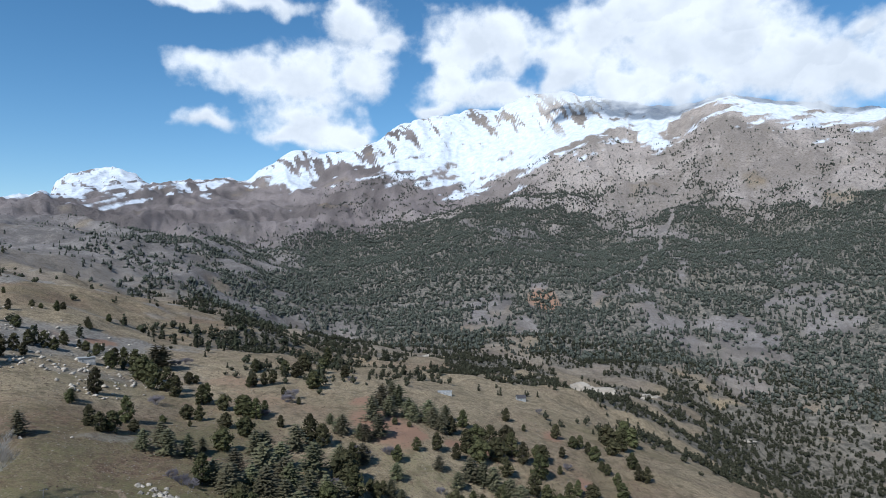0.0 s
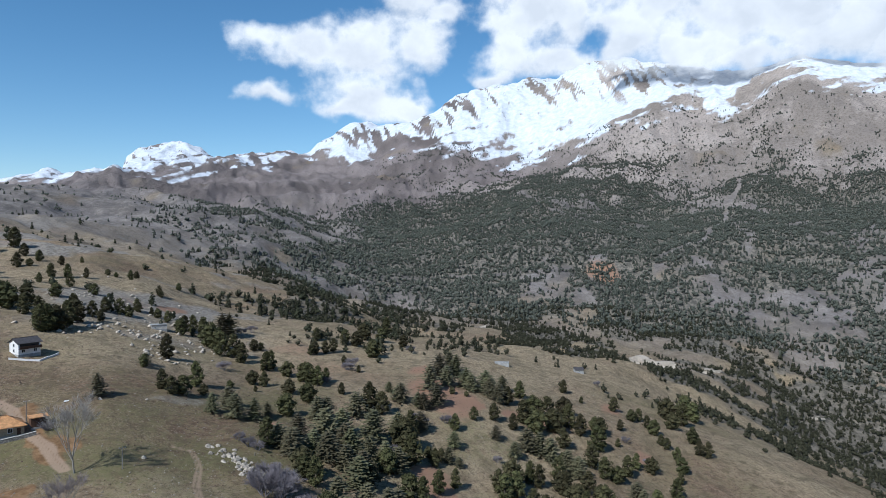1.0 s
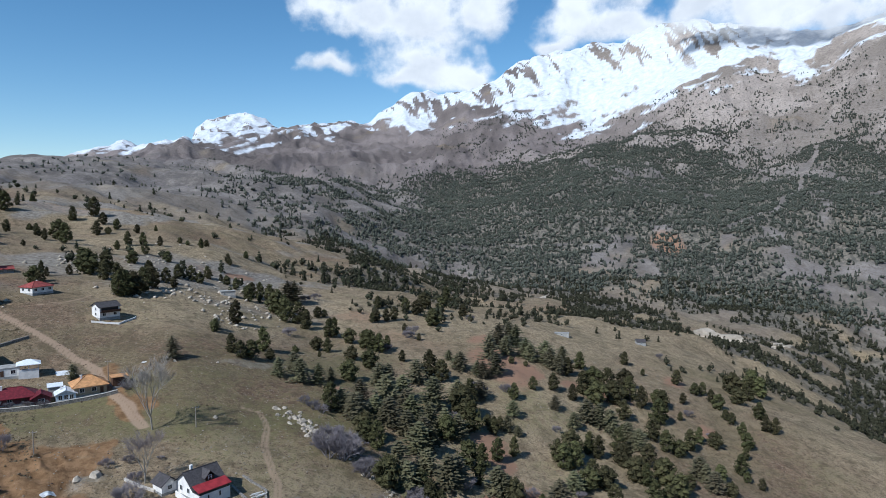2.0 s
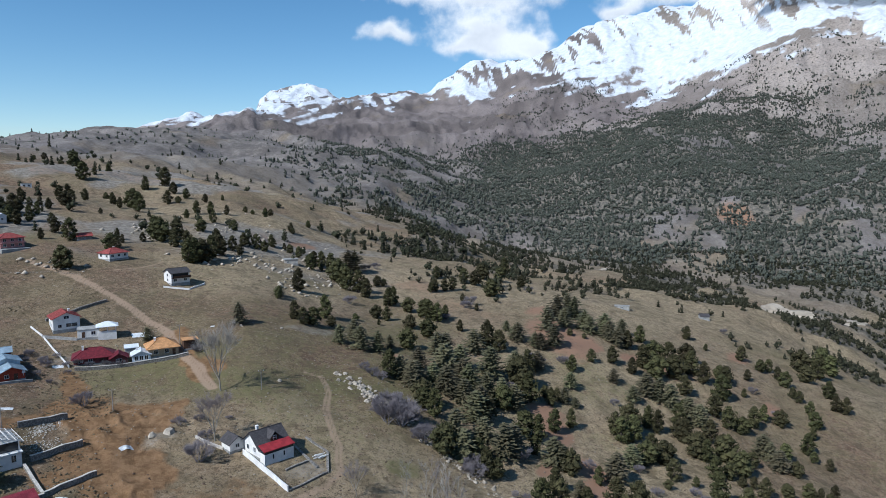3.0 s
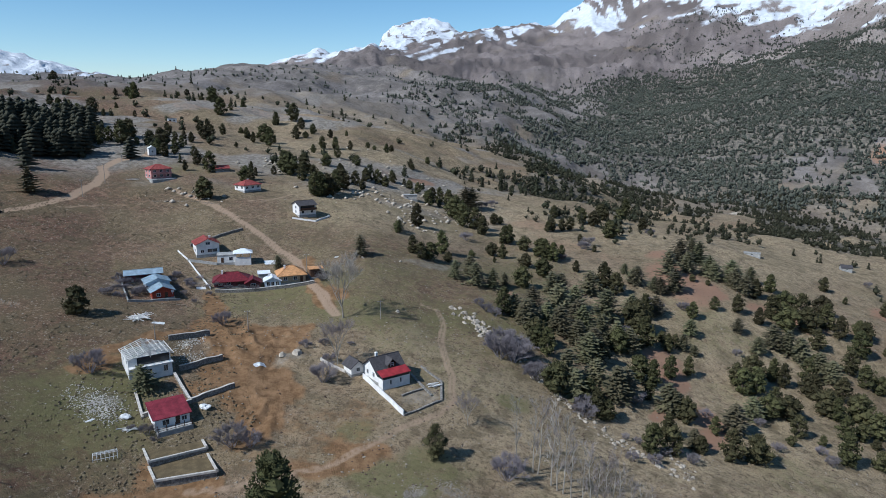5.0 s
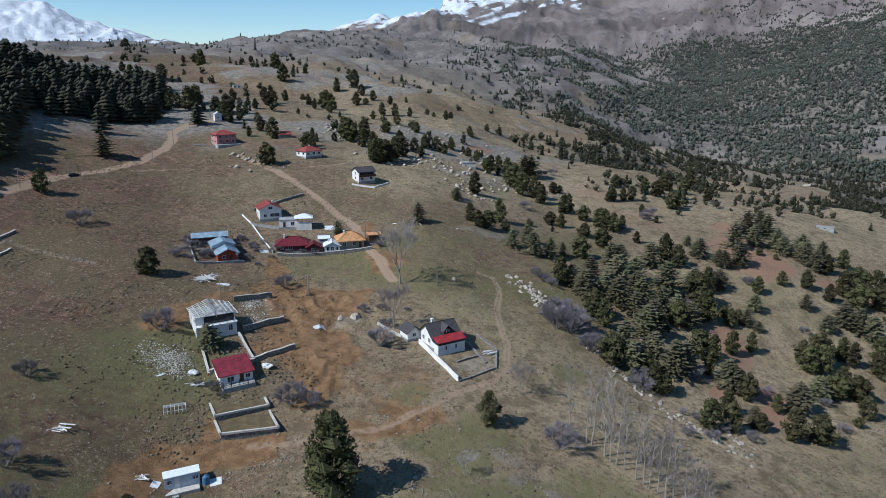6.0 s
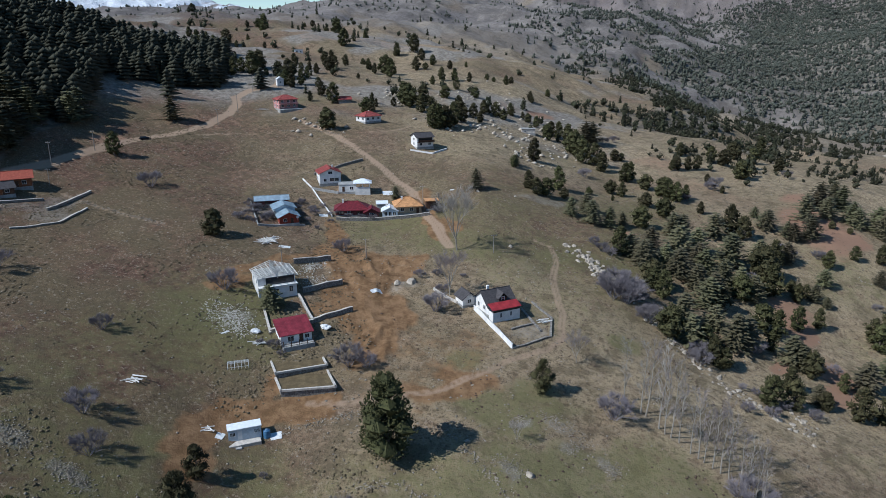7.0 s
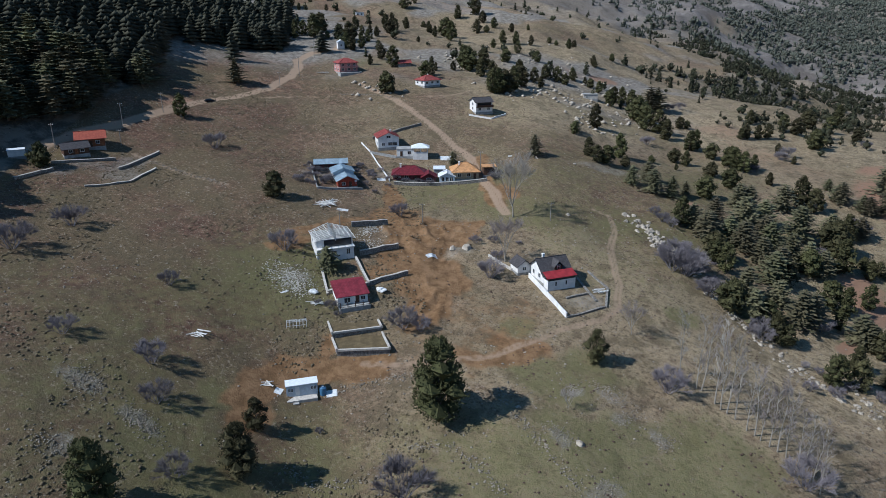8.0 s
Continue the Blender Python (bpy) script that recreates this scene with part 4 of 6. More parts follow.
def far_bush(rng, lumps=3):
    """A rounded rough crown one metre high."""
    v, f = [], []
    for k in range(lumps):
        c = np.array([rng.uniform(-0.24, 0.24), rng.uniform(-0.24, 0.24), rng.uniform(0.3, 0.62)])
        o = len(v)
        q = [(0, 0, 1), (1, 0, 0.1), (0.3, 0.95, -0.1), (-0.8, 0.6, 0.1), (-0.8, -0.6, -0.1), (0.3, -0.95, 0.1), (0, 0, -0.9)]
        a = rng.uniform(0, 6)
        for x, y, z in q:
            s = rng.uniform(0.26, 0.42)
            v.append(c + s * np.array([x * math.cos(a) - y * math.sin(a), x * math.sin(a) + y * math.cos(a), z]))
        f += [(o, o + 1 + i, o + 1 + (i + 1) % 5) for i in range(5)] + [(o + 6, o + 1 + (i + 1) % 5, o + 1 + i) for i in range(5)]
    return np.array(v), np.array(f)


def leafy(rng, tufts, cone, wide):
    """A crown of many small leaf clumps, one metre high: a cone or a rounded mass."""
    v, f = [], []
    lumps = [(rng.uniform(-0.4, 0.4) * wide, rng.uniform(-0.4, 0.4) * wide, rng.uniform(0.25, 0.72)) for _ in range(5)]
    core = far_tree(rng, 2, 5) if cone else far_bush(rng, 2)
    for p in core[0]:
        v.append((p[0] * 0.75, p[1] * 0.75, 0.06 + p[2] * 0.8))
    f += [tuple(q) for q in core[1]]
    for k in range(tufts):
        a, s = rng.uniform(0, 6.28), rng.uniform(0.55, 1.05)
        if cone:
            z = rng.uniform(0.05, 1.0) ** 1.3
            q = wide * (1 - z) ** 0.8 * s + 0.02
            c = np.array([q * math.cos(a), q * math.sin(a), z])
            out = np.array([math.cos(a), math.sin(a), rng.uniform(-0.3, 0.4)])
        else:
            lx, ly, lz = lumps[k % 5]
            u = rng.uniform(-1, 1)
            w = math.sqrt(1 - u * u)
            out = np.array([w * math.cos(a), w * math.sin(a), u])
            c = np.array([lx, ly, lz]) + out * 0.62 * wide * s
            c[2] = min(max(c[2], 0.04), 1.0)
        side = np.cross(out, rng.uniform(-1, 1, 3))
        side = side / (np.linalg.norm(side) + 1e-6)
        up = np.cross(out, side)
        w = rng.uniform(0.055, 0.11)
        o = len(v)
        v += [tuple(c + side * w), tuple(c + up * w), tuple(c - side * w), tuple(c - up * w * 0.7 + out * w)]
        f += [(o, o + 1, o + 2), (o, o + 2, o + 3)]
    return np.array(v), np.array(f)


def scatter(name, label, count, r0, r1, az0, az1, cover, sizes, kinds, seed, mat=None, category="woods", sink=0.3):
    rng = np.random.default_rng(seed)
    n = count * 16
    r = np.sqrt(rng.uniform(r0 * r0, r1 * r1, n))
    a = np.radians(rng.uniform(az0, az1, n))
    x, y = r * np.sin(a), r * np.cos(a)
    keep = rng.uniform(0, 1, n) < cover(x, y)
    x, y = x[keep][:count], y[keep][:count]
    z = height(x, y)
    size = rng.uniform(*sizes, len(x))
    turn, pick = rng.uniform(0, 6.28, len(x)), rng.integers(0, len(kinds), len(x))
    V, F, o = [], [], 0
    for k, (kv, kf) in enumerate(kinds):
        s = np.where(pick == k)[0]
        c, sn = np.cos(turn[s])[:, None], np.sin(turn[s])[:, None]
        h = size[s][:, None]
        px = x[s][:, None] + h * (kv[:, 0] * c - kv[:, 1] * sn)
        py = y[s][:, None] + h * (kv[:, 0] * sn + kv[:, 1] * c)
        pz = z[s][:, None] + h * kv[:, 2] - sink
        V.append(np.stack([px, py, pz], -1).reshape(-1, 3))
        F.append((kf[None] + (o + np.arange(len(s)) * len(kv))[:, None, None]).reshape(-1, 3))
        o += len(s) * len(kv)
    ob = joined(name, np.concatenate(V), np.concatenate(F), mat or HAZED_GREEN)
    return tagged(ob, label, category, kind="stuff")


rng0 = np.random.default_rng(5)
FAR_KINDS = [far_tree(rng0, 3, 5) for _ in range(5)] + [far_bush(rng0, 2) for _ in range(3)]
MID_KINDS = [leafy(rng0, 46, True, 0.3) for _ in range(3)] + [leafy(rng0, 44, False, w) for w in (0.34, 0.4, 0.46, 0.36, 0.5, 0.42)]
FOREST_KINDS = [skirted(rng0, w) for w in (0.32, 0.38, 0.42, 0.46, 0.36, 0.34)]
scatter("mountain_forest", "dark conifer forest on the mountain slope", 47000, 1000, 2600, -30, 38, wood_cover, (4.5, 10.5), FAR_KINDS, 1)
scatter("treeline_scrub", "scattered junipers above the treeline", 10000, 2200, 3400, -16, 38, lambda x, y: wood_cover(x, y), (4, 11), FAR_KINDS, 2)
scatter("hill_scrub", "scattered conifers on grey stony hills", 700, 360, 1150, -62, -8, wood_cover, (3.5, 10), MID_KINDS, 3, MID_GREEN)
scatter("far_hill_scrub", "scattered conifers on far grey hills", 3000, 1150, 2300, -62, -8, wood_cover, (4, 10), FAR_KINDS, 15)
scatter("valley_woods", "junipers and oaks in the valley", 9000, 400, 1100, -24, 38, wood_cover, (2.0, 8), MID_KINDS, 4, MID_GREEN)
scatter("hill_forest", "dense dark cedar forest on the hill above the road", 1500, 330, 560, -84, -50, wood_cover, (10, 17), FOREST_KINDS, 6, FOREST_GREEN)


# Single trees: a trunk with limbs and a crown of many tufts, built one metre high and scaled to size
def tube(v, f, a, b, ra, rb, sides=6):
    a, b = Vector(a), Vector(b)
    q = (b - a).to_track_quat("Z", "Y")
    o = len(v)
    for c, r in ((a, ra), (b, rb)):
        for s in range(sides):
            t = 2 * math.pi * s / sides
            v.append(tuple(c + q @ Vector((r * math.cos(t), r * math.sin(t), 0))))
    f += [(o + s, o + (s + 1) % sides, o + sides + (s + 1) % sides, o + sides + s) for s in range(sides)]
    f.append(tuple(range(o + sides, o + 2 * sides)))


def tuft(v, f, c, d, length, wide, rng, level=False):
    """A small clump of needles: a flat-sided spindle."""
    d = Vector(d).normalized()
    side = d.cross(Vector((rng.uniform(-1, 1), rng.uniform(-1, 1), rng.uniform(-1, 1)))).normalized()
    if level:
        side = d.cross(Vector((rng.uniform(-0.2, 0.2), rng.uniform(-0.2, 0.2), 1))).normalized()
    up = d.cross(side) * (0.5 if level else 1)
    c = Vector(c)
    o = len(v)
    v += [tuple(c - d * length * 0.5), tuple(c + side * wide), tuple(c + up * wide * 0.6), tuple(c - side * wide), tuple(c - up * wide * 0.5), tuple(c + d * length * 0.6)]
    f += [(o, o + 2, o + 1), (o, o + 3, o + 2), (o, o + 4, o + 3), (o, o + 1, o + 4), (o + 5, o + 1, o + 2), (o + 5, o + 2, o + 3), (o + 5, o + 3, o + 4), (o + 5, o + 4, o + 1)]


def cedar(rng, wide):
    tv, tf, v, f = [], [], [], []
    lean = (rng.uniform(-0.02, 0.02), rng.uniform(-0.02, 0.02))
    tube(tv, tf, (0, 0, -0.05), (lean[0] * 0.5, lean[1] * 0.5, 0.5), 0.028, 0.018, 7)
    tube(tv, tf, (lean[0] * 0.5, lean[1] * 0.5, 0.5), (lean[0], lean[1], 0.97), 0.018, 0.004, 6)
    tiers = 11
    for k in range(tiers):
        z = 0.1 + 0.86 * (k / (tiers - 1)) ** 0.95
        reach = wide * (1 - z) ** 0.62 * rng.uniform(0.85, 1.12) + 0.03
        n = 7 if k < 9 else 5
        a0 = rng.uniform(0, 6)
        for b in range(n):
            if rng.random() < 0.1:
                continue
            a = a0 + 2 * math.pi * (b + rng.uniform(-0.25, 0.25)) / n
            long = reach * rng.uniform(0.7, 1.15)
            rise = rng.uniform(-0.06, 0.1)
            end = (long * math.cos(a), long * math.sin(a), z + long * rise)
            if k < 9 and b % 2 == 0:
                tube(tv, tf, (0, 0, z), (end[0] * 0.7, end[1] * 0.7, z + long * rise * 0.7), 0.006, 0.002, 4)
            m = 3 + int(long * 18)
            for j in range(m):
                s = 0.25 + 0.75 * (j + rng.uniform(0, 1)) / m
                spread = (1 - abs(s - 0.5)) * 0.22 * long + 0.02
                w = rng.uniform(-spread, spread)
                c = (end[0] * s - w * math.sin(a), end[1] * s + w * math.cos(a), z + long * rise * s + rng.uniform(-0.008, 0.01))
                d = (math.cos(a) + rng.uniform(-0.6, 0.6), math.sin(a) + rng.uniform(-0.6, 0.6), rng.uniform(-0.1, 0.25))
                tuft(v, f, c, d, rng.uniform(0.07, 0.13), rng.uniform(0.026, 0.046), rng, True)
    core = skirted(np.random.default_rng(rng.randrange(9999)), wide * 0.5, 9, 6)
    o = len(v)
    v += [tuple(p) for p in core[0]]
    f += [tuple(int(i) + o for i in q) for q in core[1]]
    for k in range(6):
        tuft(v, f, (lean[0], lean[1], 0.94 + 0.01 * k), (rng.uniform(-0.5, 0.5), rng.uniform(-0.5, 0.5), 1), 0.08, 0.02, rng)
    return (tv, tf), (v, f)


def juniper(rng, wide, tall, fine=44, size=0.75):
    """A dense, lumpy, rounded evergreen."""
    tv, tf, v, f = [], [], [], []
    tube(tv, tf, (0, 0, -0.05), (0.01, 0.0, 0.35), 0.04, 0.025, 7)
    lumps = []
    for k in range(15):
        t = k / 14
        z = 0.11 + 0.73 * t * tall
        reach = wide * math.sin(math.pi * min(1, 0.2 + 0.72 * t)) * rng.uniform(0.4, 0.85)
        a = k * 2.4 + rng.uniform(-0.4, 0.4)
        lumps.append((reach * math.cos(a), reach * math.sin(a), z, wide * rng.uniform(0.36, 0.58) * (1 - 0.22 * t)))
    lumps.append((0, 0, 0.84 * tall + 0.04, wide * 0.3))
    for cx, cy, cz, rad in lumps:
        tube(tv, tf, (0, 0, max(0.1, cz - 0.2)), (cx * 0.8, cy * 0.8, cz), 0.012, 0.005, 4)
        core = far_bush(rng)
        o = len(v)
        for p in core[0]:
            v.append((cx + p[0] * rad * 1.85, cy + p[1] * rad * 1.85, cz + (p[2] - 0.45) * rad * 1.85))
        f += [tuple(int(i) + o for i in q) for q in core[1]]
        for j in range(fine):
            u, w = rng.uniform(-1, 1), rng.uniform(0, 6.28)
            q = math.sqrt(1 - u * u)
            d = (q * math.cos(w), q * math.sin(w), u)
            s = rad * rng.uniform(0.75, 1.08)
            tuft(v, f, (cx + d[0] * s, cy + d[1] * s, cz + d[2] * s * 0.95), (d[0], d[1], d[2] + 0.7), size * rng.uniform(0.06, 0.1), size * rng.uniform(0.022, 0.036), rng)
    return (tv, tf), (v, f)


def branching(rng, depth, a, d, length, rad, v, f, twigs, spread, up):
    b = Vector(a) + Vector(d) * length
    if depth > 0:
        tube(v, f, a, b, rad, rad * 0.6, 5 if depth > 1 else 3)
    if depth <= 1:
        twigs.append((b, Vector(d)))
    if depth == 0:
        return
    for k in range(3 if depth > 1 else 4):
        e = (Vector(d) + Vector((rng.uniform(-spread, spread), rng.uniform(-spread, spread), rng.uniform(-spread * 0.4, spread * 0.6) + up))).normalized()
        branching(rng, depth - 1, b if k < 2 else Vector(a).lerp(b, rng.uniform(0.45, 0.9)), e, length * rng.uniform(0.55, 0.8), rad * 0.55, v, f, twigs, spread, up)


def twig_mesh(twigs, rng, count, long, thin):
    v, f = [], []
    for p, d in twigs:
        for k in range(count):
            e = (d + Vector((rng.uniform(-0.7, 0.7), rng.uniform(-0.7, 0.7), rng.uniform(-0.4, 0.7)))).normalized()
            s = e.cross(Vector((rng.uniform(-1, 1), rng.uniform(-1, 1), 0.3))).normalized() * thin
            q = p + e * long * rng.uniform(0.6, 1.2)
            o = len(v)
            v += [tuple(p - s), tuple(p + s), tuple(q), tuple(p + e.cross(s))]
            f += [(o, o + 1, o + 2), (o + 1, o + 3, o + 2), (o + 3, o, o + 2)]
    return v, f


def bare_tree(rng):
    v, f, twigs = [], [], []
    tube(v, f, (0, 0, -0.05), (0.01, 0, 0.18), 0.014, 0.011, 6)
    for k in range(6):
        a = k * 1.05 + rng.uniform(-0.4, 0.4)
        branching(rng, 3, (0.01, 0, 0.14 + 0.02 * k), Vector((0.42 * math.cos(a), 0.42 * math.sin(a), 1)).normalized(), 0.3, 0.0075, v, f, twigs, 0.5, 0.15)
    return (v, f), twig_mesh(twigs, rng, 5, 0.12, 0.0024)


def poplar(rng):
    v, f, twigs = [], [], []
    p = Vector((0, 0, -0.03))
    for k in range(5):
        q = p + Vector((rng.uniform(-0.012, 0.012), rng.uniform(-0.012, 0.012), 0.2))
        tube(v, f, p, q, 0.011 - 0.002 * k, 0.009 - 0.002 * k, 6)
        if k > 0:
            for j in range(5):
                a = rng.uniform(0, 6.28)
                branching(rng, 1, p.lerp(q, rng.random()), Vector((0.45 * math.cos(a), 0.45 * math.sin(a), 1)).normalized(), 0.11, 0.0035, v, f, twigs, 0.3, 0.2)
        p = q
    return (v, f), twig_mesh(twigs, rng, 3, 0.1, 0.0018)


def shrub(rng):
    v, f, twigs = [], [], []
    for k in range(11):
        a = k * 0.6 + rng.uniform(-0.3, 0.3)
        branching(rng, 2, (0.07 * math.cos(a), 0.07 * math.sin(a), -0.03), Vector((rng.uniform(0.3, 1.0) * math.cos(a), rng.uniform(0.3, 1.0) * math.sin(a), 1)).normalized(), 0.34, 0.012, v, f, twigs, 0.6, 0.1)
    return (v, f), twig_mesh(twigs, rng, 17, 0.22, 0.0042)


def tree_thing(name, data, bark, leaf, crown_name, label, category, group):
    base = new(name)
    (tv, tf), (cv, cf) = data
    joined("trunk", tv, tf, bark, base)
    joined(crown_name, cv, cf, leaf, base)
    return tagged(base, label, category, group)


def plant(kinds, places, seed, broad=1.0):
    rng = random.Random(seed)
    used = set()
    for x, y, h in places:
        k = rng.randrange(len(kinds))
        s = h * rng.uniform(0.98, 1.12)
        m = pose(x, y, float(height(x, y)) - 0.1, rng.uniform(-3, 3), rng.uniform(-3, 3), rng.uniform(0, 360))
        if k not in used:
            used.add(k)
            ob = kinds[k]
        else:
            ob = copy_thing(kinds[k], m)
        ob.matrix_basis = m @ Matrix.Diagonal((s * broad, s * broad, s / broad, 1))
    for k, ob in enumerate(kinds):
        if k not in used:
            for c in (*ob.children_recursive, ob):
                bpy.data.objects.remove(c)


trng = random.Random(11)
CEDAR_KINDS = [tree_thing("cedar_tree", cedar(trng, w), BARK, CEDAR, "crown", "grey-green cedar with flat layered boughs on the hillside", "tree", "cedars of the grove") for w in (0.38, 0.44, 0.5, 0.42, 0.47)]
JUNIPER_KINDS = [tree_thing("juniper_tree", juniper(trng, w, t), BARK, PINE, "crown", "dark green bushy juniper on the hillside", "tree", "junipers of the hillside") for w, t in ((0.31, 1), (0.36, 1), (0.41, 0.95), (0.33, 1.0), (0.44, 0.9), (0.28, 1.05))]
BARE_KINDS = [tree_thing("bare_tree", bare_tree(trng), PALE_BARK, PALE_TWIG, "crown", "leafless pale tree with fine spreading twigs", "tree", "bare trees") for _ in range(2)]
POPLAR_KINDS = [tree_thing("poplar_tree", poplar(trng), PALE_BARK, PALE_TWIG, "crown", "slender leafless poplar with a pale trunk in a row", "tree", "row of poplars") for _ in range(3)]
SHRUB_KINDS = [tree_thing("bare_shrub", shrub(trng), TWIG, TWIG, "crown", "leafless purplish-grey shrub on the meadow", "shrub", "bare shrubs") for _ in range(3)]
frng = np.random.default_rng(8)
fr, fa = np.sqrt(frng.uniform(200 ** 2, 345 ** 2, 3000)), np.radians(frng.uniform(-84, -52, 3000))
fx, fy = fr * np.sin(fa), fr * np.cos(fa)
fk = np.where((wood_cover(fx, fy) > 0.5) & (np.hypot(fx + 249, fy - 86) > 27))[0][:230]
plant(CEDAR_KINDS, CEDARS + [(fx[i], fy[i], frng.uniform(12, 19)) for i in fk], 21, 1.16)
BIG = [tree_thing("juniper_tree", juniper(trng, w, 1.0, 170, 0.36), BARK, PINE, "crown", "tall dark evergreen standing alone on the meadow", "tree", "tall evergreens near the cabin") for w in (0.34, 0.3)]
big_places = [p for p in JUNIPERS if math.hypot(p[0], p[1]) < 150 and p[2] > 6]
plant(BIG, big_places, 26)
crng = random.Random(17)
thick = [(x + crng.uniform(-4.5, 4.5), y + crng.uniform(-4.5, 4.5), h * crng.uniform(0.6, 0.95)) for x, y, h in JUNIPERS + CEDARS if math.hypot(x, y) > 205 and math.degrees(math.atan2(x, y)) > -30 and crng.random() < 0.12]
plant(JUNIPER_KINDS, [p for p in JUNIPERS if p not in big_places] + thick, 22)
plant(BARE_KINDS, BARE_TREES, 23)
plant(POPLAR_KINDS, [(x, y, h * 1.22) for x, y, h in POPLARS], 24)
srng = random.Random(18)
garden = [(cx + srng.gauss(0, s), cy + srng.gauss(0, s), srng.uniform(1.5, 3.2)) for cx, cy, s, n in ((-188, 152, 4, 16), (-198, 159, 3, 9), (-176, 168, 5, 12), (-192, 171, 4, 8), (-142, 197, 2, 4), (-166, 176, 4, 4), (-112, 156, 3, 4), (-66, 197, 3, 5), (-54, 193, 3, 4), (-20, 178, 5, 4), (-126, 100, 2, 3)) for _ in range(n)]
bushes = [(-71.5, 206.0, 3.5), (-66.0, 201.4, 3.5), (-58.6, 193.6, 3), (-40.0, 184.9, 3.5), (-41.2, 180.8, 3), (-1.2, 273.2, 3.5), (12.7, 208.0, 3), (27.2, 210.2, 3.5), (24.7, 216.3, 3), (7.6, 222.0, 3), (-36.3, 289.8, 4), (-32.9, 288.3, 3.5), (62.1, 336.7, 4), (69.1, 317.6, 3.5), (-8.2, 215.7, 3), (-9.0, 178.8, 3.5), (-24.2, 295.0, 4), (-82.4, 352.2, 5), (63.0, 441.3, 4), (-56.7, 420.2, 5), (-81.7, 352.4, 4.5), (-34.9, 284.6, 4), (-21.9, 295.2, 4), (-84.6, 217.6, 4), (-81.2, 216.9, 4), (-89.1, 220.9, 3.5), (-155.8, 389.8, 5), (-154.1, 402.6, 5), (-85.0, 320.0, 4), (-38.3, 289.6, 4), (-41.0, 254.4, 3)]
plant(SHRUB_KINDS, SHRUBS + garden + bushes, 25)

# Buildings
WHITE = simple("white_plaster", (0.76, 0.735, 0.7), 0.8, vary=0.12, scale=0.7, grain=0.1)
GREY = simple("grey_concrete", (0.36, 0.35, 0.33), 0.9, vary=0.25, scale=0.8)
PINK = simple("salmon_plaster", (0.5, 0.25, 0.23), 0.85, vary=0.2, scale=0.8)
LOG = simple("log_wood", (0.26, 0.1, 0.045), 0.75, vary=0.35, scale=1.2)
BROWN = simple("dark_brown_wood", (0.1, 0.055, 0.035), 0.8, vary=0.3)
DARK_RED = simple("maroon_wall", (0.13, 0.04, 0.04), 0.8, vary=0.3)
RED_WALL = simple("red_boards", (0.33, 0.06, 0.035), 0.7, vary=0.25)
BLUE_WALL = simple("pale_blue_panels", (0.55, 0.62, 0.68), 0.5, vary=0.12)
TAN = simple("tan_plaster", (0.42, 0.33, 0.22), 0.85, vary=0.2)
CRIMSON = simple("crimson_metal_sheet", (0.23, 0.035, 0.048), 0.55, vary=0.3, scale=0.6, grain=0.2)
BRIGHT_RED = simple("red_metal_sheet", (0.33, 0.038, 0.045), 0.55, vary=0.25, scale=0.6)
TILE = simple("red_roof_tile", (0.32, 0.075, 0.065), 0.8, vary=0.3, scale=0.9, grain=0.3)
ORANGE = simple("orange_roof_tile", (0.58, 0.3, 0.13), 0.75, vary=0.25, scale=0.9, grain=0.25)
TERRACOTTA = simple("terracotta_sheet", (0.36, 0.09, 0.055), 0.65, vary=0.2)
MAROON = simple("maroon_sheet", (0.16, 0.022, 0.03), 0.55, vary=0.3)
BLUE_METAL = simple("blue_grey_metal", (0.4, 0.49, 0.55), 0.4, metal=0.3, vary=0.25, scale=0.5)
SLATE = simple("dark_grey_shingle", (0.075, 0.068, 0.07), 0.8, vary=0.25)
PALE_METAL = simple("white_metal_sheet", (0.78, 0.8, 0.82), 0.4, vary=0.08)
TIMBER = simple("raw_pale_timber", (0.76, 0.73, 0.68), 0.8, vary=0.2)
MASONRY = simple("field_stone_masonry", (0.3, 0.275, 0.245), 0.95, vary=0.45, scale=2.2, grain=0.5, depth=0.1)
COPING = simple("pale_coping", (0.56, 0.51, 0.45), 0.9, vary=0.2)
RUBBLE = simple("fresh_rubble", (0.56, 0.52, 0.46), 0.95, vary=0.35, scale=0.8, grain=0.3)
FRAME_WHITE = simple("white_frame", (0.75, 0.75, 0.74), 0.5, vary=0.08)
FIELD_STONE = simple("weathered_field_stone", (0.31, 0.265, 0.21), 0.95, vary=0.4, scale=0.6, grain=0.4, depth=0.05)
STONE = simple("pale_limestone", (0.5, 0.43, 0.345), 0.95, vary=0.4, scale=0.6, grain=0.4, depth=0.1, by_object=0.3)
POLE = simple("grey_pole", (0.28, 0.25, 0.22), 0.9, vary=0.25)
PLASTIC = simple("white_sacking", (0.7, 0.7, 0.69), 0.6, vary=0.15)
TARP = simple("blue_plastic", (0.07, 0.17, 0.3), 0.4, vary=0.2)
CAR_PAINT = simple("dark_car_paint", (0.02, 0.022, 0.03), 0.25, metal=0.4, vary=0.1)
RUBBER = simple("tyre_rubber", (0.02, 0.02, 0.02), 0.9, vary=0.1)
GLASS, _gn, _gl, _gs = material("window_glass", 0.08)
_gs.inputs["Base Color"].default_value, _gs.inputs["Specular IOR Level"].default_value = (0.02, 0.025, 0.03, 1), 0.6


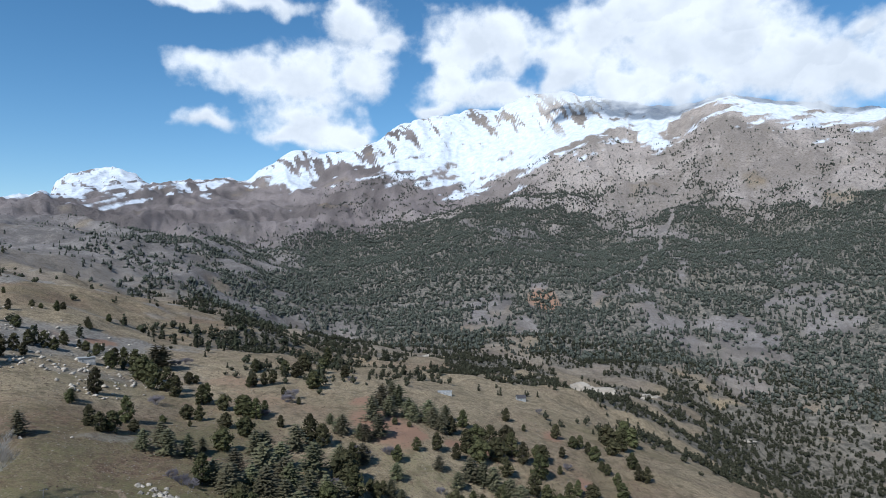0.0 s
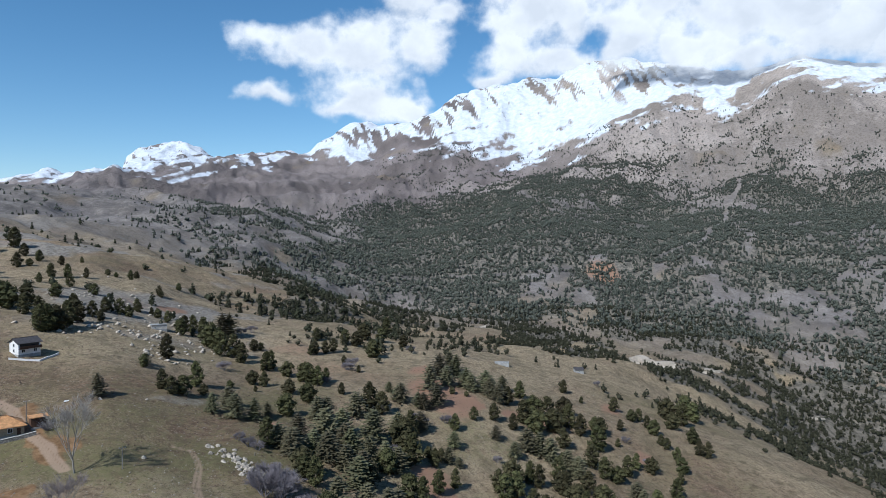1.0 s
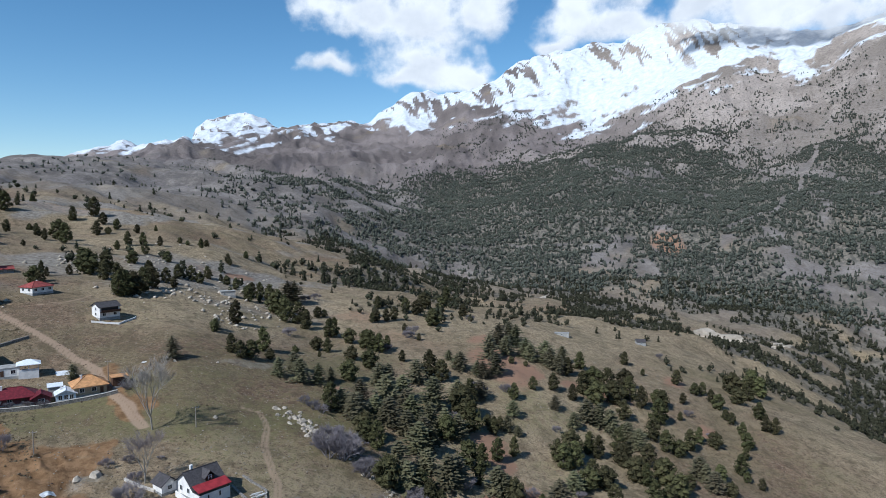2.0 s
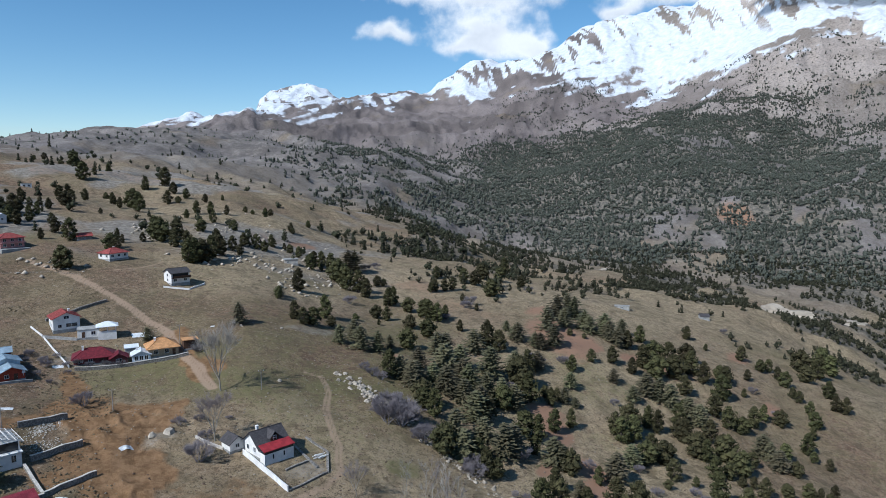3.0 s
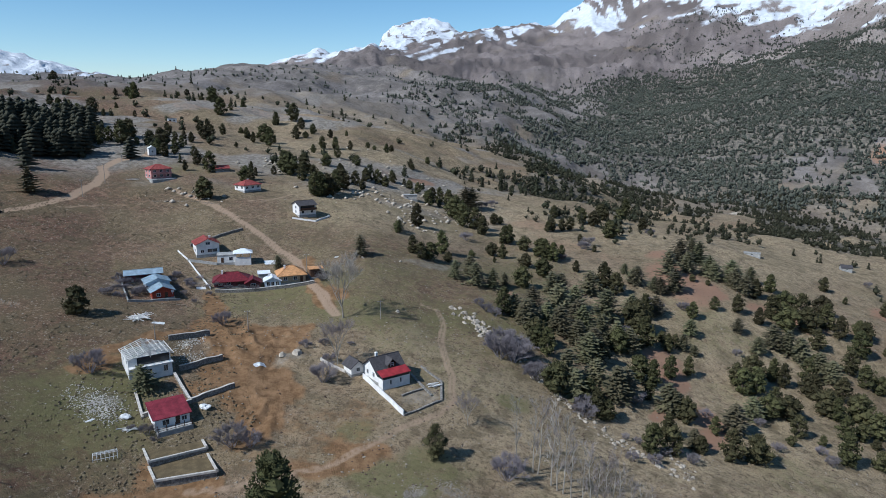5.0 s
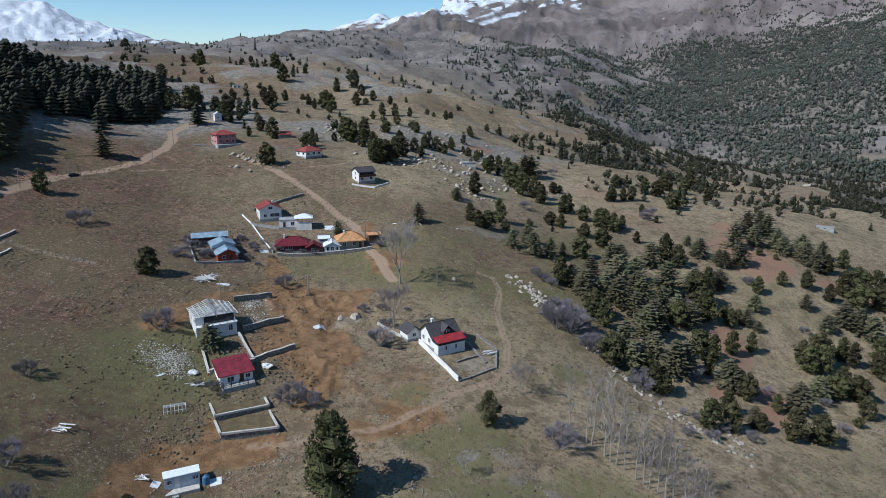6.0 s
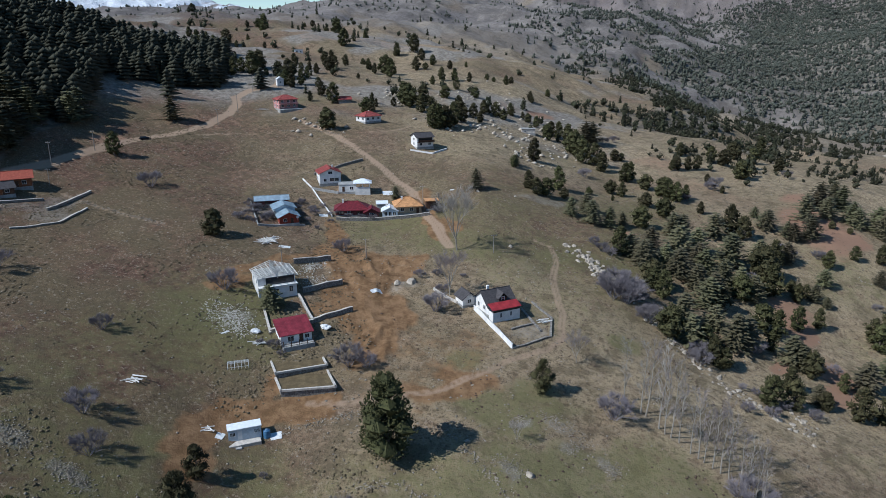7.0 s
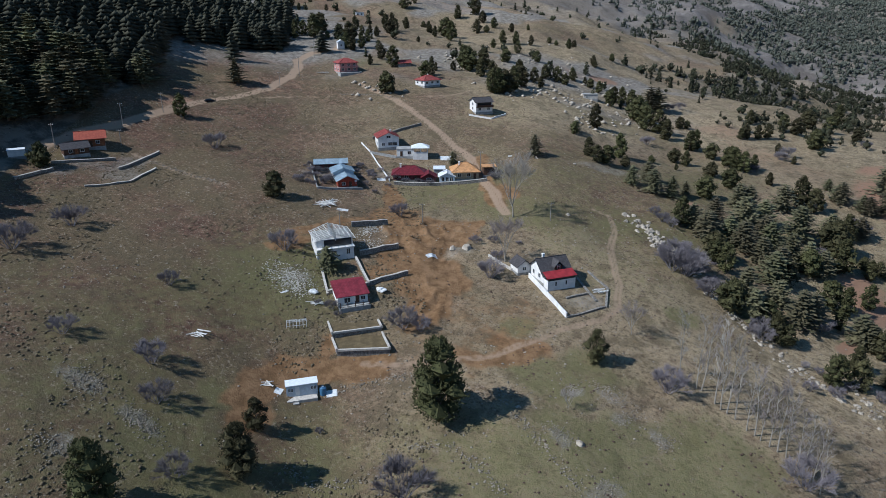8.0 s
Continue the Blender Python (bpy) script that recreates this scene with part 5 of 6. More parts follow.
def box(bm, x0, x1, y0, y1, z0, z1):
    vs = [bm.verts.new((x, y, z)) for z in (z0, z1) for x, y in ((x0, y0), (x1, y0), (x1, y1), (x0, y1))]
    for q in ((3, 2, 1, 0), (4, 5, 6, 7), (0, 1, 5, 4), (1, 2, 6, 5), (2, 3, 7, 6), (3, 0, 4, 7)):
        bm.faces.new([vs[i] for i in q])
    return vs


def beam(bm, a, b, t):
    a, b = Vector(a), Vector(b)
    q = (b - a).to_track_quat("Z", "Y")
    vs = [bm.verts.new(c + q @ Vector((x, y, 0))) for c in (a, b) for x, y in ((-t, -t), (t, -t), (t, t), (-t, t))]
    for q in ((3, 2, 1, 0), (4, 5, 6, 7), (0, 1, 5, 4), (1, 2, 6, 5), (2, 3, 7, 6), (3, 0, 4, 7)):
        bm.faces.new([vs[i] for i in q])


def plate(bm, pts, thick):
    """A flat slab under the outline pts."""
    top = [bm.verts.new(p) for p in pts]
    low = [bm.verts.new((p[0], p[1], p[2] - thick)) for p in pts]
    bm.faces.new(top)
    bm.faces.new(low[::-1])
    k = len(pts)
    for i in range(k):
        bm.faces.new((top[i], low[i], low[(i + 1) % k], top[(i + 1) % k]))


def part(name, bm, mat, parent, label="", at=None):
    bmesh.ops.recalc_face_normals(bm, faces=bm.faces)
    me = bpy.data.meshes.new(name)
    bm.to_mesh(me)
    bm.free()
    me.materials.append(mat)
    ob = new(name, me)
    ob.parent = parent
    if at is not None:
        ob.matrix_basis = at
    if label:
        ob["label"] = label
    return ob


def solid(*boxes):
    bm = bmesh.new()
    for b in boxes:
        box(bm, *b)
    return bm


def stand(name, label, category, x, y, turn, group="", lift=0.0):
    ob = new(name)
    ob.matrix_basis = pose(x, y, float(height(x, y)) + lift, 0, 0, turn)
    return tagged(ob, label, category, group)


def add_window(parent, side, u, z, w, h, W, D, frame_mat=None):
    """A window on a wall: side is front, back, left or right of a body W wide and D deep; u along the wall."""
    turn = {"front": 0, "right": 90, "back": 180, "left": 270}[side]
    off = D / 2 if side in ("front", "back") else W / 2
    at = pose(0, 0, 0, 0, 0, turn) @ pose(u, -off, z)
    f = solid((-w / 2 - 0.09, -w / 2, -0.09, 0.05, -h / 2 - 0.09, h / 2 + 0.09), (w / 2, w / 2 + 0.09, -0.09, 0.05, -h / 2 - 0.09, h / 2 + 0.09),
              (-w / 2, w / 2, -0.088, 0.05, h / 2, h / 2 + 0.09), (-w / 2, w / 2, -0.12, 0.05, -h / 2 - 0.09, -h / 2), (-0.03, 0.03, -0.07, 0.05, -h / 2, h / 2))
    win = part("window", f, frame_mat or FRAME_WHITE, parent, at=at)
    part("pane", solid((-w / 2, w / 2, -0.03, 0.03, -h / 2, h / 2)), GLASS, win)
    return win


def add_door(parent, side, u, z0, w, h, W, D, mat):
    turn = {"front": 0, "right": 90, "back": 180, "left": 270}[side]
    off = D / 2 if side in ("front", "back") else W / 2
    at = pose(0, 0, 0, 0, 0, turn) @ pose(u, -off, z0)
    door = part("door", solid((-w / 2, w / 2, -0.06, 0.02, 0, h)), mat, parent, at=at)
    part("door_handle", solid((w / 2 - 0.16, w / 2 - 0.12, -0.12, -0.06, h * 0.45, h * 0.5)), FRAME_WHITE, door)
    return door


def roof_mesh(kind, W, D, z, rise, over, thick=0.16, seams=None):
    bm = bmesh.new()
    seams = [] if seams is None else seams
    x, y = W / 2 + over, D / 2 + over
    d = over * rise / (W / 2 if kind == "gable_y" else D / 2)
    if kind == "gable_y":
        plate(bm, [(-x, -y, z - d), (0, -y, z + rise), (0, y, z + rise), (-x, y, z - d)], thick)
        plate(bm, [(0, -y, z + rise), (x, -y, z - d), (x, y, z - d), (0, y, z + rise)], thick)
        seams.append(((0, -y - 0.03, z + rise + 0.04), (0, y + 0.03, z + rise + 0.04), 0.09))
        n = int(2 * y / 0.9)
        for i in range(1, n):
            t = -y + 2 * y * i / n
            for s in (-1, 1):
                seams.append(((s * x, t, z - d + 0.02), (0, t, z + rise + 0.02), 0.025))
    elif kind == "gable_x":
        plate(bm, [(-x, -y, z - d), (x, -y, z - d), (x, 0, z + rise), (-x, 0, z + rise)], thick)
        plate(bm, [(-x, 0, z + rise), (x, 0, z + rise), (x, y, z - d), (-x, y, z - d)], thick)
        seams.append(((-x - 0.03, 0, z + rise + 0.04), (x + 0.03, 0, z + rise + 0.04), 0.09))
        n = int(2 * x / 0.9)
        for i in range(1, n):
            t = -x + 2 * x * i / n
            for s in (-1, 1):
                seams.append(((t, s * y, z - d + 0.02), (t, 0, z + rise + 0.02), 0.025))
    elif kind == "hip":
        k = max(0.0, x - y)
        kk = max(0.0, y - x)
        a, b = (-k, -kk, z + rise), (k, kk, z + rise)
        c = [(-x, -y, z - d), (x, -y, z - d), (x, y, z - d), (-x, y, z - d)]
        if k >= kk:
            faces = [[c[0], c[1], b, a], [c[1], c[2], b], [c[2], c[3], a, b], [c[3], c[0], a]]
        else:
            faces = [[c[0], c[1], a], [c[1], c[2], b, a], [c[2], c[3], b], [c[3], c[0], a, b]]
        for q in faces:
            q = [p for i, p in enumerate(q) if i == 0 or (Vector(p) - Vector(q[i - 1])).length > 0.02]
            plate(bm, q, thick)
        for p, q in ((c[0], a), (c[1], b if k >= kk else a), (c[2], b), (c[3], a if k >= kk else b)):
            seams.append(((p[0], p[1], p[2] + 0.03), (q[0], q[1], q[2] + 0.03), 0.07))
        if k + kk > 0.1:
            seams.append(((*a[:2], a[2] + 0.03), (*b[:2], b[2] + 0.03), 0.08))
    elif kind == "shed":  # falls to the front
        plate(bm, [(-x, -y, z - d), (x, -y, z - d), (x, y, z + rise), (-x, y, z + rise)], thick)
        n = int(2 * x / 0.7)
        for i in range(n + 1):
            t = -x + 0.03 + (2 * x - 0.06) * i / n
            seams.append(((t, -y, z - d + 0.03), (t, y, z + rise + 0.03), 0.03))
    else:
        plate(bm, [(-x, -y, z + 0.2), (x, -y, z + 0.2), (x, y, z + 0.2), (-x, y, z + 0.2)], 0.2)
    return bm


def wall_mesh(W, D, z, kind, rise, deep=2.5):
    bm = bmesh.new()
    x, y = W / 2, D / 2
    if kind == "shed":
        c = [(-x, -y, z - 0.34), (x, -y, z - 0.34), (x, y, z + rise - 0.36), (-x, y, z + rise - 0.36)]
        low = [bm.verts.new((p[0], p[1], -deep)) for p in c]
        top = [bm.verts.new(p) for p in c]
        bm.faces.new(low[::-1]), bm.faces.new(top)
        for i in range(4):
            bm.faces.new((low[i], low[(i + 1) % 4], top[(i + 1) % 4], top[i]))
        return bm
    box(bm, -x, x, -y, y, -deep, z)
    if kind in ("gable_y", "gable_x"):
        e = 0.12
        if kind == "gable_y":
            v = [bm.verts.new(p) for p in ((-x, -y, z - 0.01), (x, -y, z - 0.01), (0, -y, z + rise - e), (-x, y, z - 0.01), (x, y, z - 0.01), (0, y, z + rise - e))]
        else:
            v = [bm.verts.new(p) for p in ((-x, y, z - 0.01), (-x, -y, z - 0.01), (-x, 0, z + rise - e), (x, y, z - 0.01), (x, -y, z - 0.01), (x, 0, z + rise - e))]
        for q in ((0, 1, 2), (5, 4, 3), (0, 3, 4, 1), (1, 4, 5, 2), (2, 5, 3, 0)):
            bm.faces.new([v[i] for i in q])
    return bm


def add_seams(seams, mat, parent):
    for a, b, t in seams:
        bm = bmesh.new()
        beam(bm, a, b, t)
        part("ridge_cap" if t > 0.05 else "seam", bm, mat, parent)


def house(label, x, y, turn, W, D, H, kind, rise, walls, roof, over=0.5, windows=(), doors=(), chimney=None, name="house", category="house", group="", lift=0.0, roof_label="", plinth=True):
    h = stand(name, label, category, x, y, turn, group, lift)
    body = part("wall", wall_mesh(W, D, H, kind, rise), walls, h)
    seams = []
    r = part("roof", roof_mesh(kind, W, D, H, rise, over, seams=seams), roof, h, roof_label)
    add_seams(seams, roof, r)
    if plinth:
        part("plinth", solid((-W / 2 - 0.12, W / 2 + 0.12, -D / 2 - 0.12, D / 2 + 0.12, -2.6, 0.25)), GREY, h)
    for w in windows:
        add_window(h, *w, W, D)
    for d in doors:
        add_door(h, *d[:5], W, D, d[5])
    if chimney:
        cx, cy, top = chimney
        part("chimney", solid((cx - 0.3, cx + 0.3, cy - 0.3, cy + 0.3, H - 0.2, top), (cx - 0.38, cx + 0.38, cy - 0.38, cy + 0.38, top, top + 0.12)), WHITE, r)
    return h


VILLAGE = "houses of the hamlet"
house("white two-storey house with a red gabled roof", -198, 197, 54, 8.6, 9, 4.6, "gable_y", 1.9, WHITE, TILE, 0.6,
      [("front", -2.2, 1.6, 1.1, 1.1), ("front", 1.6, 1.7, 3.6, 1.3), ("front", 0, 4.6, 1.6, 1.0), ("left", -2, 1.7, 1.2, 1.2), ("left", 2, 1.7, 1.2, 1.2)], [("right", 0, 0.2, 1, 2.1, BROWN)], (1.8, 1.5, 6.6), group=VILLAGE)
h = house("white block house, flat roofed, half finished", -186, 195.5, 42, 7, 6, 3.0, "flat", 0.2, WHITE, GREY, 0.15, [("front", 1.6, 1.7, 1.3, 1.2), ("left", 0, 1.6, 1.2, 1.2)], [("front", -1.6, 0.2, 1, 2.1, BROWN)], group=VILLAGE)
h = stand("pavilion", "white garden pavilion with a white hipped roof on posts", "pavilion", -180.5, 198.5, 42, VILLAGE)
part("wall", solid((-3, 3, -2.4, -2.2, -2.5, 2.6), (-3, -2.8, -2.2, 2.4, -2.5, 2.6), (2.8, 3, -2.2, 2.4, -2.5, 2.6)), WHITE, h)
for sx in (-2.8, 0, 2.8):
    for sy in (-2.2, 2.2):
        part("post", solid((sx - 0.1, sx + 0.1, sy - 0.1, sy + 0.1, -0.5, 4.4)), FRAME_WHITE, h)
part("roof", roof_mesh("hip", 6.4, 5, 4.5, 1.2, 0.5), PALE_METAL, h, "white sheet roof")
house("low house with a maroon roof and dark red walls", -170.5, 181, 42, 12, 7.5, 2.6, "hip", 2.2, DARK_RED, MAROON, 0.7, [("front", -4, 1.5, 1.2, 1.1), ("front", -1, 1.5, 1.2, 1.1)], [("front", 2.5, 0.2, 1, 2.1, BROWN)], (-3.2, -0.6, 5.6), group=VILLAGE)
house("maroon-roofed side wing with a porch", -162.5, 183.2, 42, 5, 5, 2.5, "gable_y", 1.4, DARK_RED, MAROON, 0.6, [("front", 0, 1.4, 1.6, 1.0)], group=VILLAGE)
house("small pale blue house with a white roof", -156.8, 187, 42, 5.6, 5, 2.7, "gable_y", 1.3, BLUE_WALL, PALE_METAL, 0.5, [("front", -1.6, 1.5, 1.0, 1.4), ("front", 0, 1.5, 1.0, 1.4), ("front", 1.6, 1.5, 1.0, 1.4)], chimney=(-1.2, 1, 4.6), group=VILLAGE)
house("white-roofed shed beside the maroon house", -164, 191, 42, 4.2, 3.4, 2.5, "shed", 0.4, GREY, PALE_METAL, 0.25, name="shed", category="shed", group=VILLAGE)
house("tan house with an orange hipped tile roof", -153.5, 193.5, 46, 9.5, 8, 3.4, "hip", 2.4, TAN, ORANGE, 0.7, [("front", -2.5, 1.8, 1.2, 1.3), ("front", 1, 1.8, 1.2, 1.3), ("left", 0, 1.8, 1.2, 1.2)], [("front", 3.3, 0.2, 1, 2.1, BROWN)], (-2.2, -0.4, 6.0), group=VILLAGE)
house("open lean-to with an orange roof", -146.6, 199.5, 46, 4.6, 4, 3.2, "flat", 0.3, BROWN, ORANGE, 0.4, name="shed", category="shed", group=VILLAGE)
house("long barn with a blue-grey metal roof and dark walls", -195, 163.5, 50, 12, 5.5, 2.9, "gable_x", 1.0, DARK_RED, BLUE_METAL, 0.5, [("front", 3, 1.5, 1, 0.9)], [("front", -2, 0.2, 1.2, 2.1, BROWN)], name="barn", category="barn", group=VILLAGE)
house("house with a blue-grey metal roof", -186, 161, 57, 7.5, 7, 3.2, "gable_y", 1.3, BLUE_WALL, BLUE_METAL, 0.6, [("left", 0, 1.6, 1.3, 1.1)], group=VILLAGE)
h = house("red-fronted house with a blue-grey metal roof", -179.6, 157.2, 57, 6.8, 6.5, 2.9, "gable_y", 1.5, RED_WALL, BLUE_METAL, 0.7, [("front", -1.4, 1.5, 1.1, 1.0)], [("front", 1.0, 0.1, 1, 2.0, BROWN)], group=VILLAGE)
part("satellite_dish", solid((2.9, 3.0, -3.75, -3.65, 1.2, 2.6), (2.5, 3.4, -3.85, -3.75, 2.0, 2.8)), FRAME_WHITE, h, "round white dish")

# the house under construction
h = stand("house_shell", "white house shell with bare white roof rafters", "unfinished house", -143.6, 119, 61)
W, D, H = 10.5, 10.0, 5.2
part("wall", solid((-W / 2, W / 2, -D / 2 + 1.4, -D / 2 + 1.6, -2.5, H), (-W / 2, W / 2, D / 2 - 0.2, D / 2, -2.5, H), (-W / 2, -W / 2 + 0.2, -D / 2 + 1.6, D / 2 - 0.2, -2.5, H), (W / 2 - 0.2, W / 2, -D / 2 + 1.6, D / 2 - 0.2, -2.5, H),
                   (-W / 2 + 2.2, W / 2, -D / 2, -D / 2 + 0.2, -2.5, 2.6)), WHITE, h)
part("floor_slab", solid((-W / 2, W / 2 + 0.3, -D / 2 - 0.3, D / 2 - 0.25, 2.6, 2.85)), WHITE, h)
# dark glass panel stands in for the shade inside the open balcony
part("balcony_recess", solid((-W / 2 + 2.2, W / 2 - 0.3, -D / 2 + 1.3, -D / 2 + 1.395, 2.9, 5.0)), GLASS, h, "dark panel for the shade in the open balcony")
part("ceiling_slab", solid((-W / 2 + 0.2, W / 2 - 0.2, -D / 2 + 1.6, D / 2 - 0.2, H - 0.15, H)), GREY, h)
for i in range(9):
    t = -D / 2 - 0.3 + (D + 0.6) * i / 8
    bm = bmesh.new()
    beam(bm, (-W / 2 - 0.5, t, H + 0.05), (0, t, H + 2.0), 0.075)
    beam(bm, (W / 2 + 0.5, t, H + 0.05), (0, t, H + 2.0), 0.075)
    beam(bm, (0, t, H), (0, t, H + 2.0), 0.08)
    part("rafter", bm, TIMBER, h)
for i in range(5):
    u = i / 4
    for s in (-1, 1):
        bm = bmesh.new()
        beam(bm, (s * (W / 2 + 0.5) * (1 - u), -D / 2 - 0.5, H + 0.18 + 1.95 * u), (s * (W / 2 + 0.5) * (1 - u), D / 2 + 0.5, H + 0.18 + 1.95 * u), 0.065)
        part("purlin", bm, TIMBER, h)
add_window(h, "front", -0.6, 1.4, 1.5, 1.0, W, D)
add_window(h, "front", 3.6, 1.4, 1.0, 1.6, W, D)
add_window(h, "left", -2, 3.9, 1.2, 1.2, W, D)
add_window(h, "left", 2, 3.9, 1.2, 1.2, W, D)

# the house with the crimson roof
h = house("white house with a crimson sheet-metal roof and porch", -123.2, 107.0, 61, 7.9, 6.6, 2.9, "shed", 1.6, WHITE, CRIMSON, 0.5, lift=-0.7, windows=[("front", 2.7, 1.5, 1.1, 1.0), ("front", -1.5, 1.4, 1.5, 1.3), ("right", 0, 2, 1, 1)], doors=[("front", 1.2, 0.3, 1, 2.1, BROWN)])
part("porch_floor", solid((-4.0, 4.0, -5.9, -3.42, -2.2, 0.35)), GREY, h, "grey concrete porch floor")
for sx in (-3.85, -1.9, 0.1, 2.1, 3.85):
    part("porch_post", solid((sx - 0.08, sx + 0.08, -5.75, -5.59, 0.3, 1.9)), BROWN, h)
part("porch_rail", solid((-3.9, 3.9, -5.72, -5.64, 1.1, 1.2), (-3.9, 3.9, -5.72, -5.64, 0.6, 0.68)), BROWN, h)

# the house with the red porch roof and the walled yard
h = house("white house with a steep dark grey roof and dormers", -90.3, 153.0, 61, 8.6, 8.4, 2.9, "gable_x", 3.2, WHITE, SLATE, 0.6, [("left", -1.5, 1.8, 1, 1.2), ("left", 1.8, 1.8, 1, 1.2), ("front", -2.6, 1.6, 0.5, 1.3), ("front", 2.4, 1.6, 0.5, 1.3)], chimney=(-1, 2.5, 6.2))
bm = bmesh.new()
plate(bm, [(-4.6, -7.0, 2.6), (4.6, -7.0, 2.6), (4.6, -4.0, 3.6), (-4.6, -4.0, 3.6)], 0.14)
porch = part("porch_roof", bm, BRIGHT_RED, h, "bright red sheet porch roof")
add_seams([((-4.5 + 9.0 * i / 13, -7.0, 2.63), (-4.5 + 9.0 * i / 13, -4.0, 3.63), 0.03) for i in range(14)], BRIGHT_RED, porch)
part("porch_wall", solid((-4.3, 4.3, -6.7, -6.5, -2.5, 1.7), (-4.3, -4.1, -6.5, -4.25, -2.5, 1.7), (4.1, 4.3, -6.5, -4.25, -2.5, 1.7)), WHITE, h)
# dark sheet across the open gap, in place of shade under the porch
part("porch_glazing", solid((-4.2, 4.2, -6.62, -6.58, 1.7, 2.55)), GLASS, h, "dark panel for the shade in the porch opening")
sx = 0.6
d = part("dormer", solid((sx - 1.2, sx + 1.2, -3.5, -0.8, 3.1, 4.5)), BROWN, h, "dark timber dormer")
bm = bmesh.new()
plate(bm, [(sx - 1.6, -3.9, 4.3), (sx, -3.9, 6.0), (sx, 0.1, 6.0), (sx - 1.6, 0.1, 4.3)], 0.12)
plate(bm, [(sx, -3.9, 6.0), (sx + 1.6, -3.9, 4.3), (sx + 1.6, 0.1, 4.3), (sx, 0.1, 6.0)], 0.12)
part("dormer_roof", bm, SLATE, d)
part("dormer_frame", solid((sx - 0.5, sx - 0.38, -3.6, -3.5, 3.75, 4.85), (sx + 0.38, sx + 0.5, -3.6, -3.5, 3.75, 4.85), (sx - 0.38, sx + 0.38, -3.6, -3.5, 4.73, 4.85), (sx - 0.38, sx + 0.38, -3.6, -3.5, 4.2, 4.3)), FRAME_WHITE, d)
part("pane", solid((sx - 0.38, sx + 0.38, -3.56, -3.5, 3.75, 4.7)), GLASS, d)
for u in (-1.8, 1.4):
    part("porch_pane", solid((u - 0.2, u + 0.2, -6.74, -6.69, 0.1, 1.3)), GLASS, h)
house("small white annex with a dark grey roof", -98.6, 150.6, 61, 4.2, 4.6, 2.5, "gable_y", 1.5, WHITE, SLATE, 0.5, [("front", 0, 1.4, 1, 1)], name="annex", category="outbuilding")

# the cabin container
h = stand("cabin_container", "pale blue and white site cabin on bare earth", "cabin", -105.9, 76.6, 56)
part("body", solid((-3.35, 3.35, -1.2, 1.2, 0.1, 2.5), (-3.35, 3.35, -1.25, 1.25, -1.0, 0.12)), BLUE_WALL, h)
part("roof", solid((-3.5, 3.5, -1.4, 1.4, 2.5, 2.68)), PALE_METAL, h, "white sheet roof")
add_door(h, "front", -1.0, 0.15, 0.9, 2.0, 6.7, 2.4, FRAME_WHITE)
for u in (-2.7, -2.2, 2.2, 2.8):
    add_window(h, "front", u, 1.5, 0.42, 0.8, 6.7, 2.4)
part("step", solid((-3.4, 3.1, -3.1, -1.27, -1.6, -0.12)), COPING, h, "pale concrete terrace before the cabin")
part("doorstep", solid((-2.2, -0.9, -3.7, -3.102, -1.6, -0.5)), GREY, h)
h = stand("water_tank", "blue plastic water tank beside the cabin", "tank", -102.4, 79.6, 56)
bm = bmesh.new()
bmesh.ops.create_cone(bm, cap_ends=True, segments=14, radius1=0.75, radius2=0.75, depth=1.7, matrix=Matrix.Translation((0, 0, 0.7)))
bmesh.ops.create_cone(bm, cap_ends=True, segments=14, radius1=0.75, radius2=0.3, depth=0.3, matrix=Matrix.Translation((0, 0, 1.7)))
part("barrel", bm, TARP, h)
part("lid", solid((-0.22, 0.22, -0.22, 0.22, 1.84, 1.94)), FRAME_WHITE, h)

# the log house above
house("reddish log house with a terracotta roof", -254.5, 101.5, 66, 9, 7, 3.6, "gable_x", 1.9, LOG, TERRACOTTA, 0.8, [("front", -2.4, 1.8, 1.2, 1.1), ("front", 2.2, 1.8, 1.2, 1.1)], [("front", 0, 0.2, 1, 2.1, BROWN)])
house("brown log cabin with a dark roof", -249.5, 93.5, 78, 8, 6, 2.7, "gable_x", 1.5, BROWN, SLATE, 0.7, [("front", -1.8, 1.5, 1.2, 1.0), ("front", 1.8, 1.5, 1.2, 1.0)], [("front", 0, 0.1, 1, 2.0, LOG)])
house("white shed below the log house", -252, 76, 70, 5, 3.6, 2.3, "flat", 0.2, WHITE, PALE_METAL, 0.2, name="shed", category="shed")
# houses further up
h = house("salmon two-storey house with a red hipped roof on a concrete base", -287, 255.5, 70, 10.5, 8.2, 5.4, "hip", 1.9, PINK, TILE, 0.7,
          [("front", u, z, 1.3, 1.2) for u in (-3.4, 0, 3.4) for z in (1.6, 4.0)] + [("left", u, z, 1.1, 1.2) for u in (-2, 2) for z in (1.6, 4.0)])
part("balcony", solid((-5.2, 5.2, -5.6, -4.12, 2.5, 2.7), (-5.2, 5.2, -5.6, -5.5, 2.7, 3.4)), PINK, h)
part("terrace", solid((-6.5, 6.5, -8.2, -4.25, -3.0, 0.1)), GREY, h, "grey concrete terrace")
house("white bungalow with a red hipped roof", -236, 266, 78, 10, 8, 3.2, "hip", 2.0, WHITE, TILE, 0.6, [("front", u, 1.7, 1.3, 1.1) for u in (-3.4, 0, 3.4)] + [("left", u, 1.7, 1.2, 1.1) for u in (-2, 2)], chimney=(1, 1, 5.4))
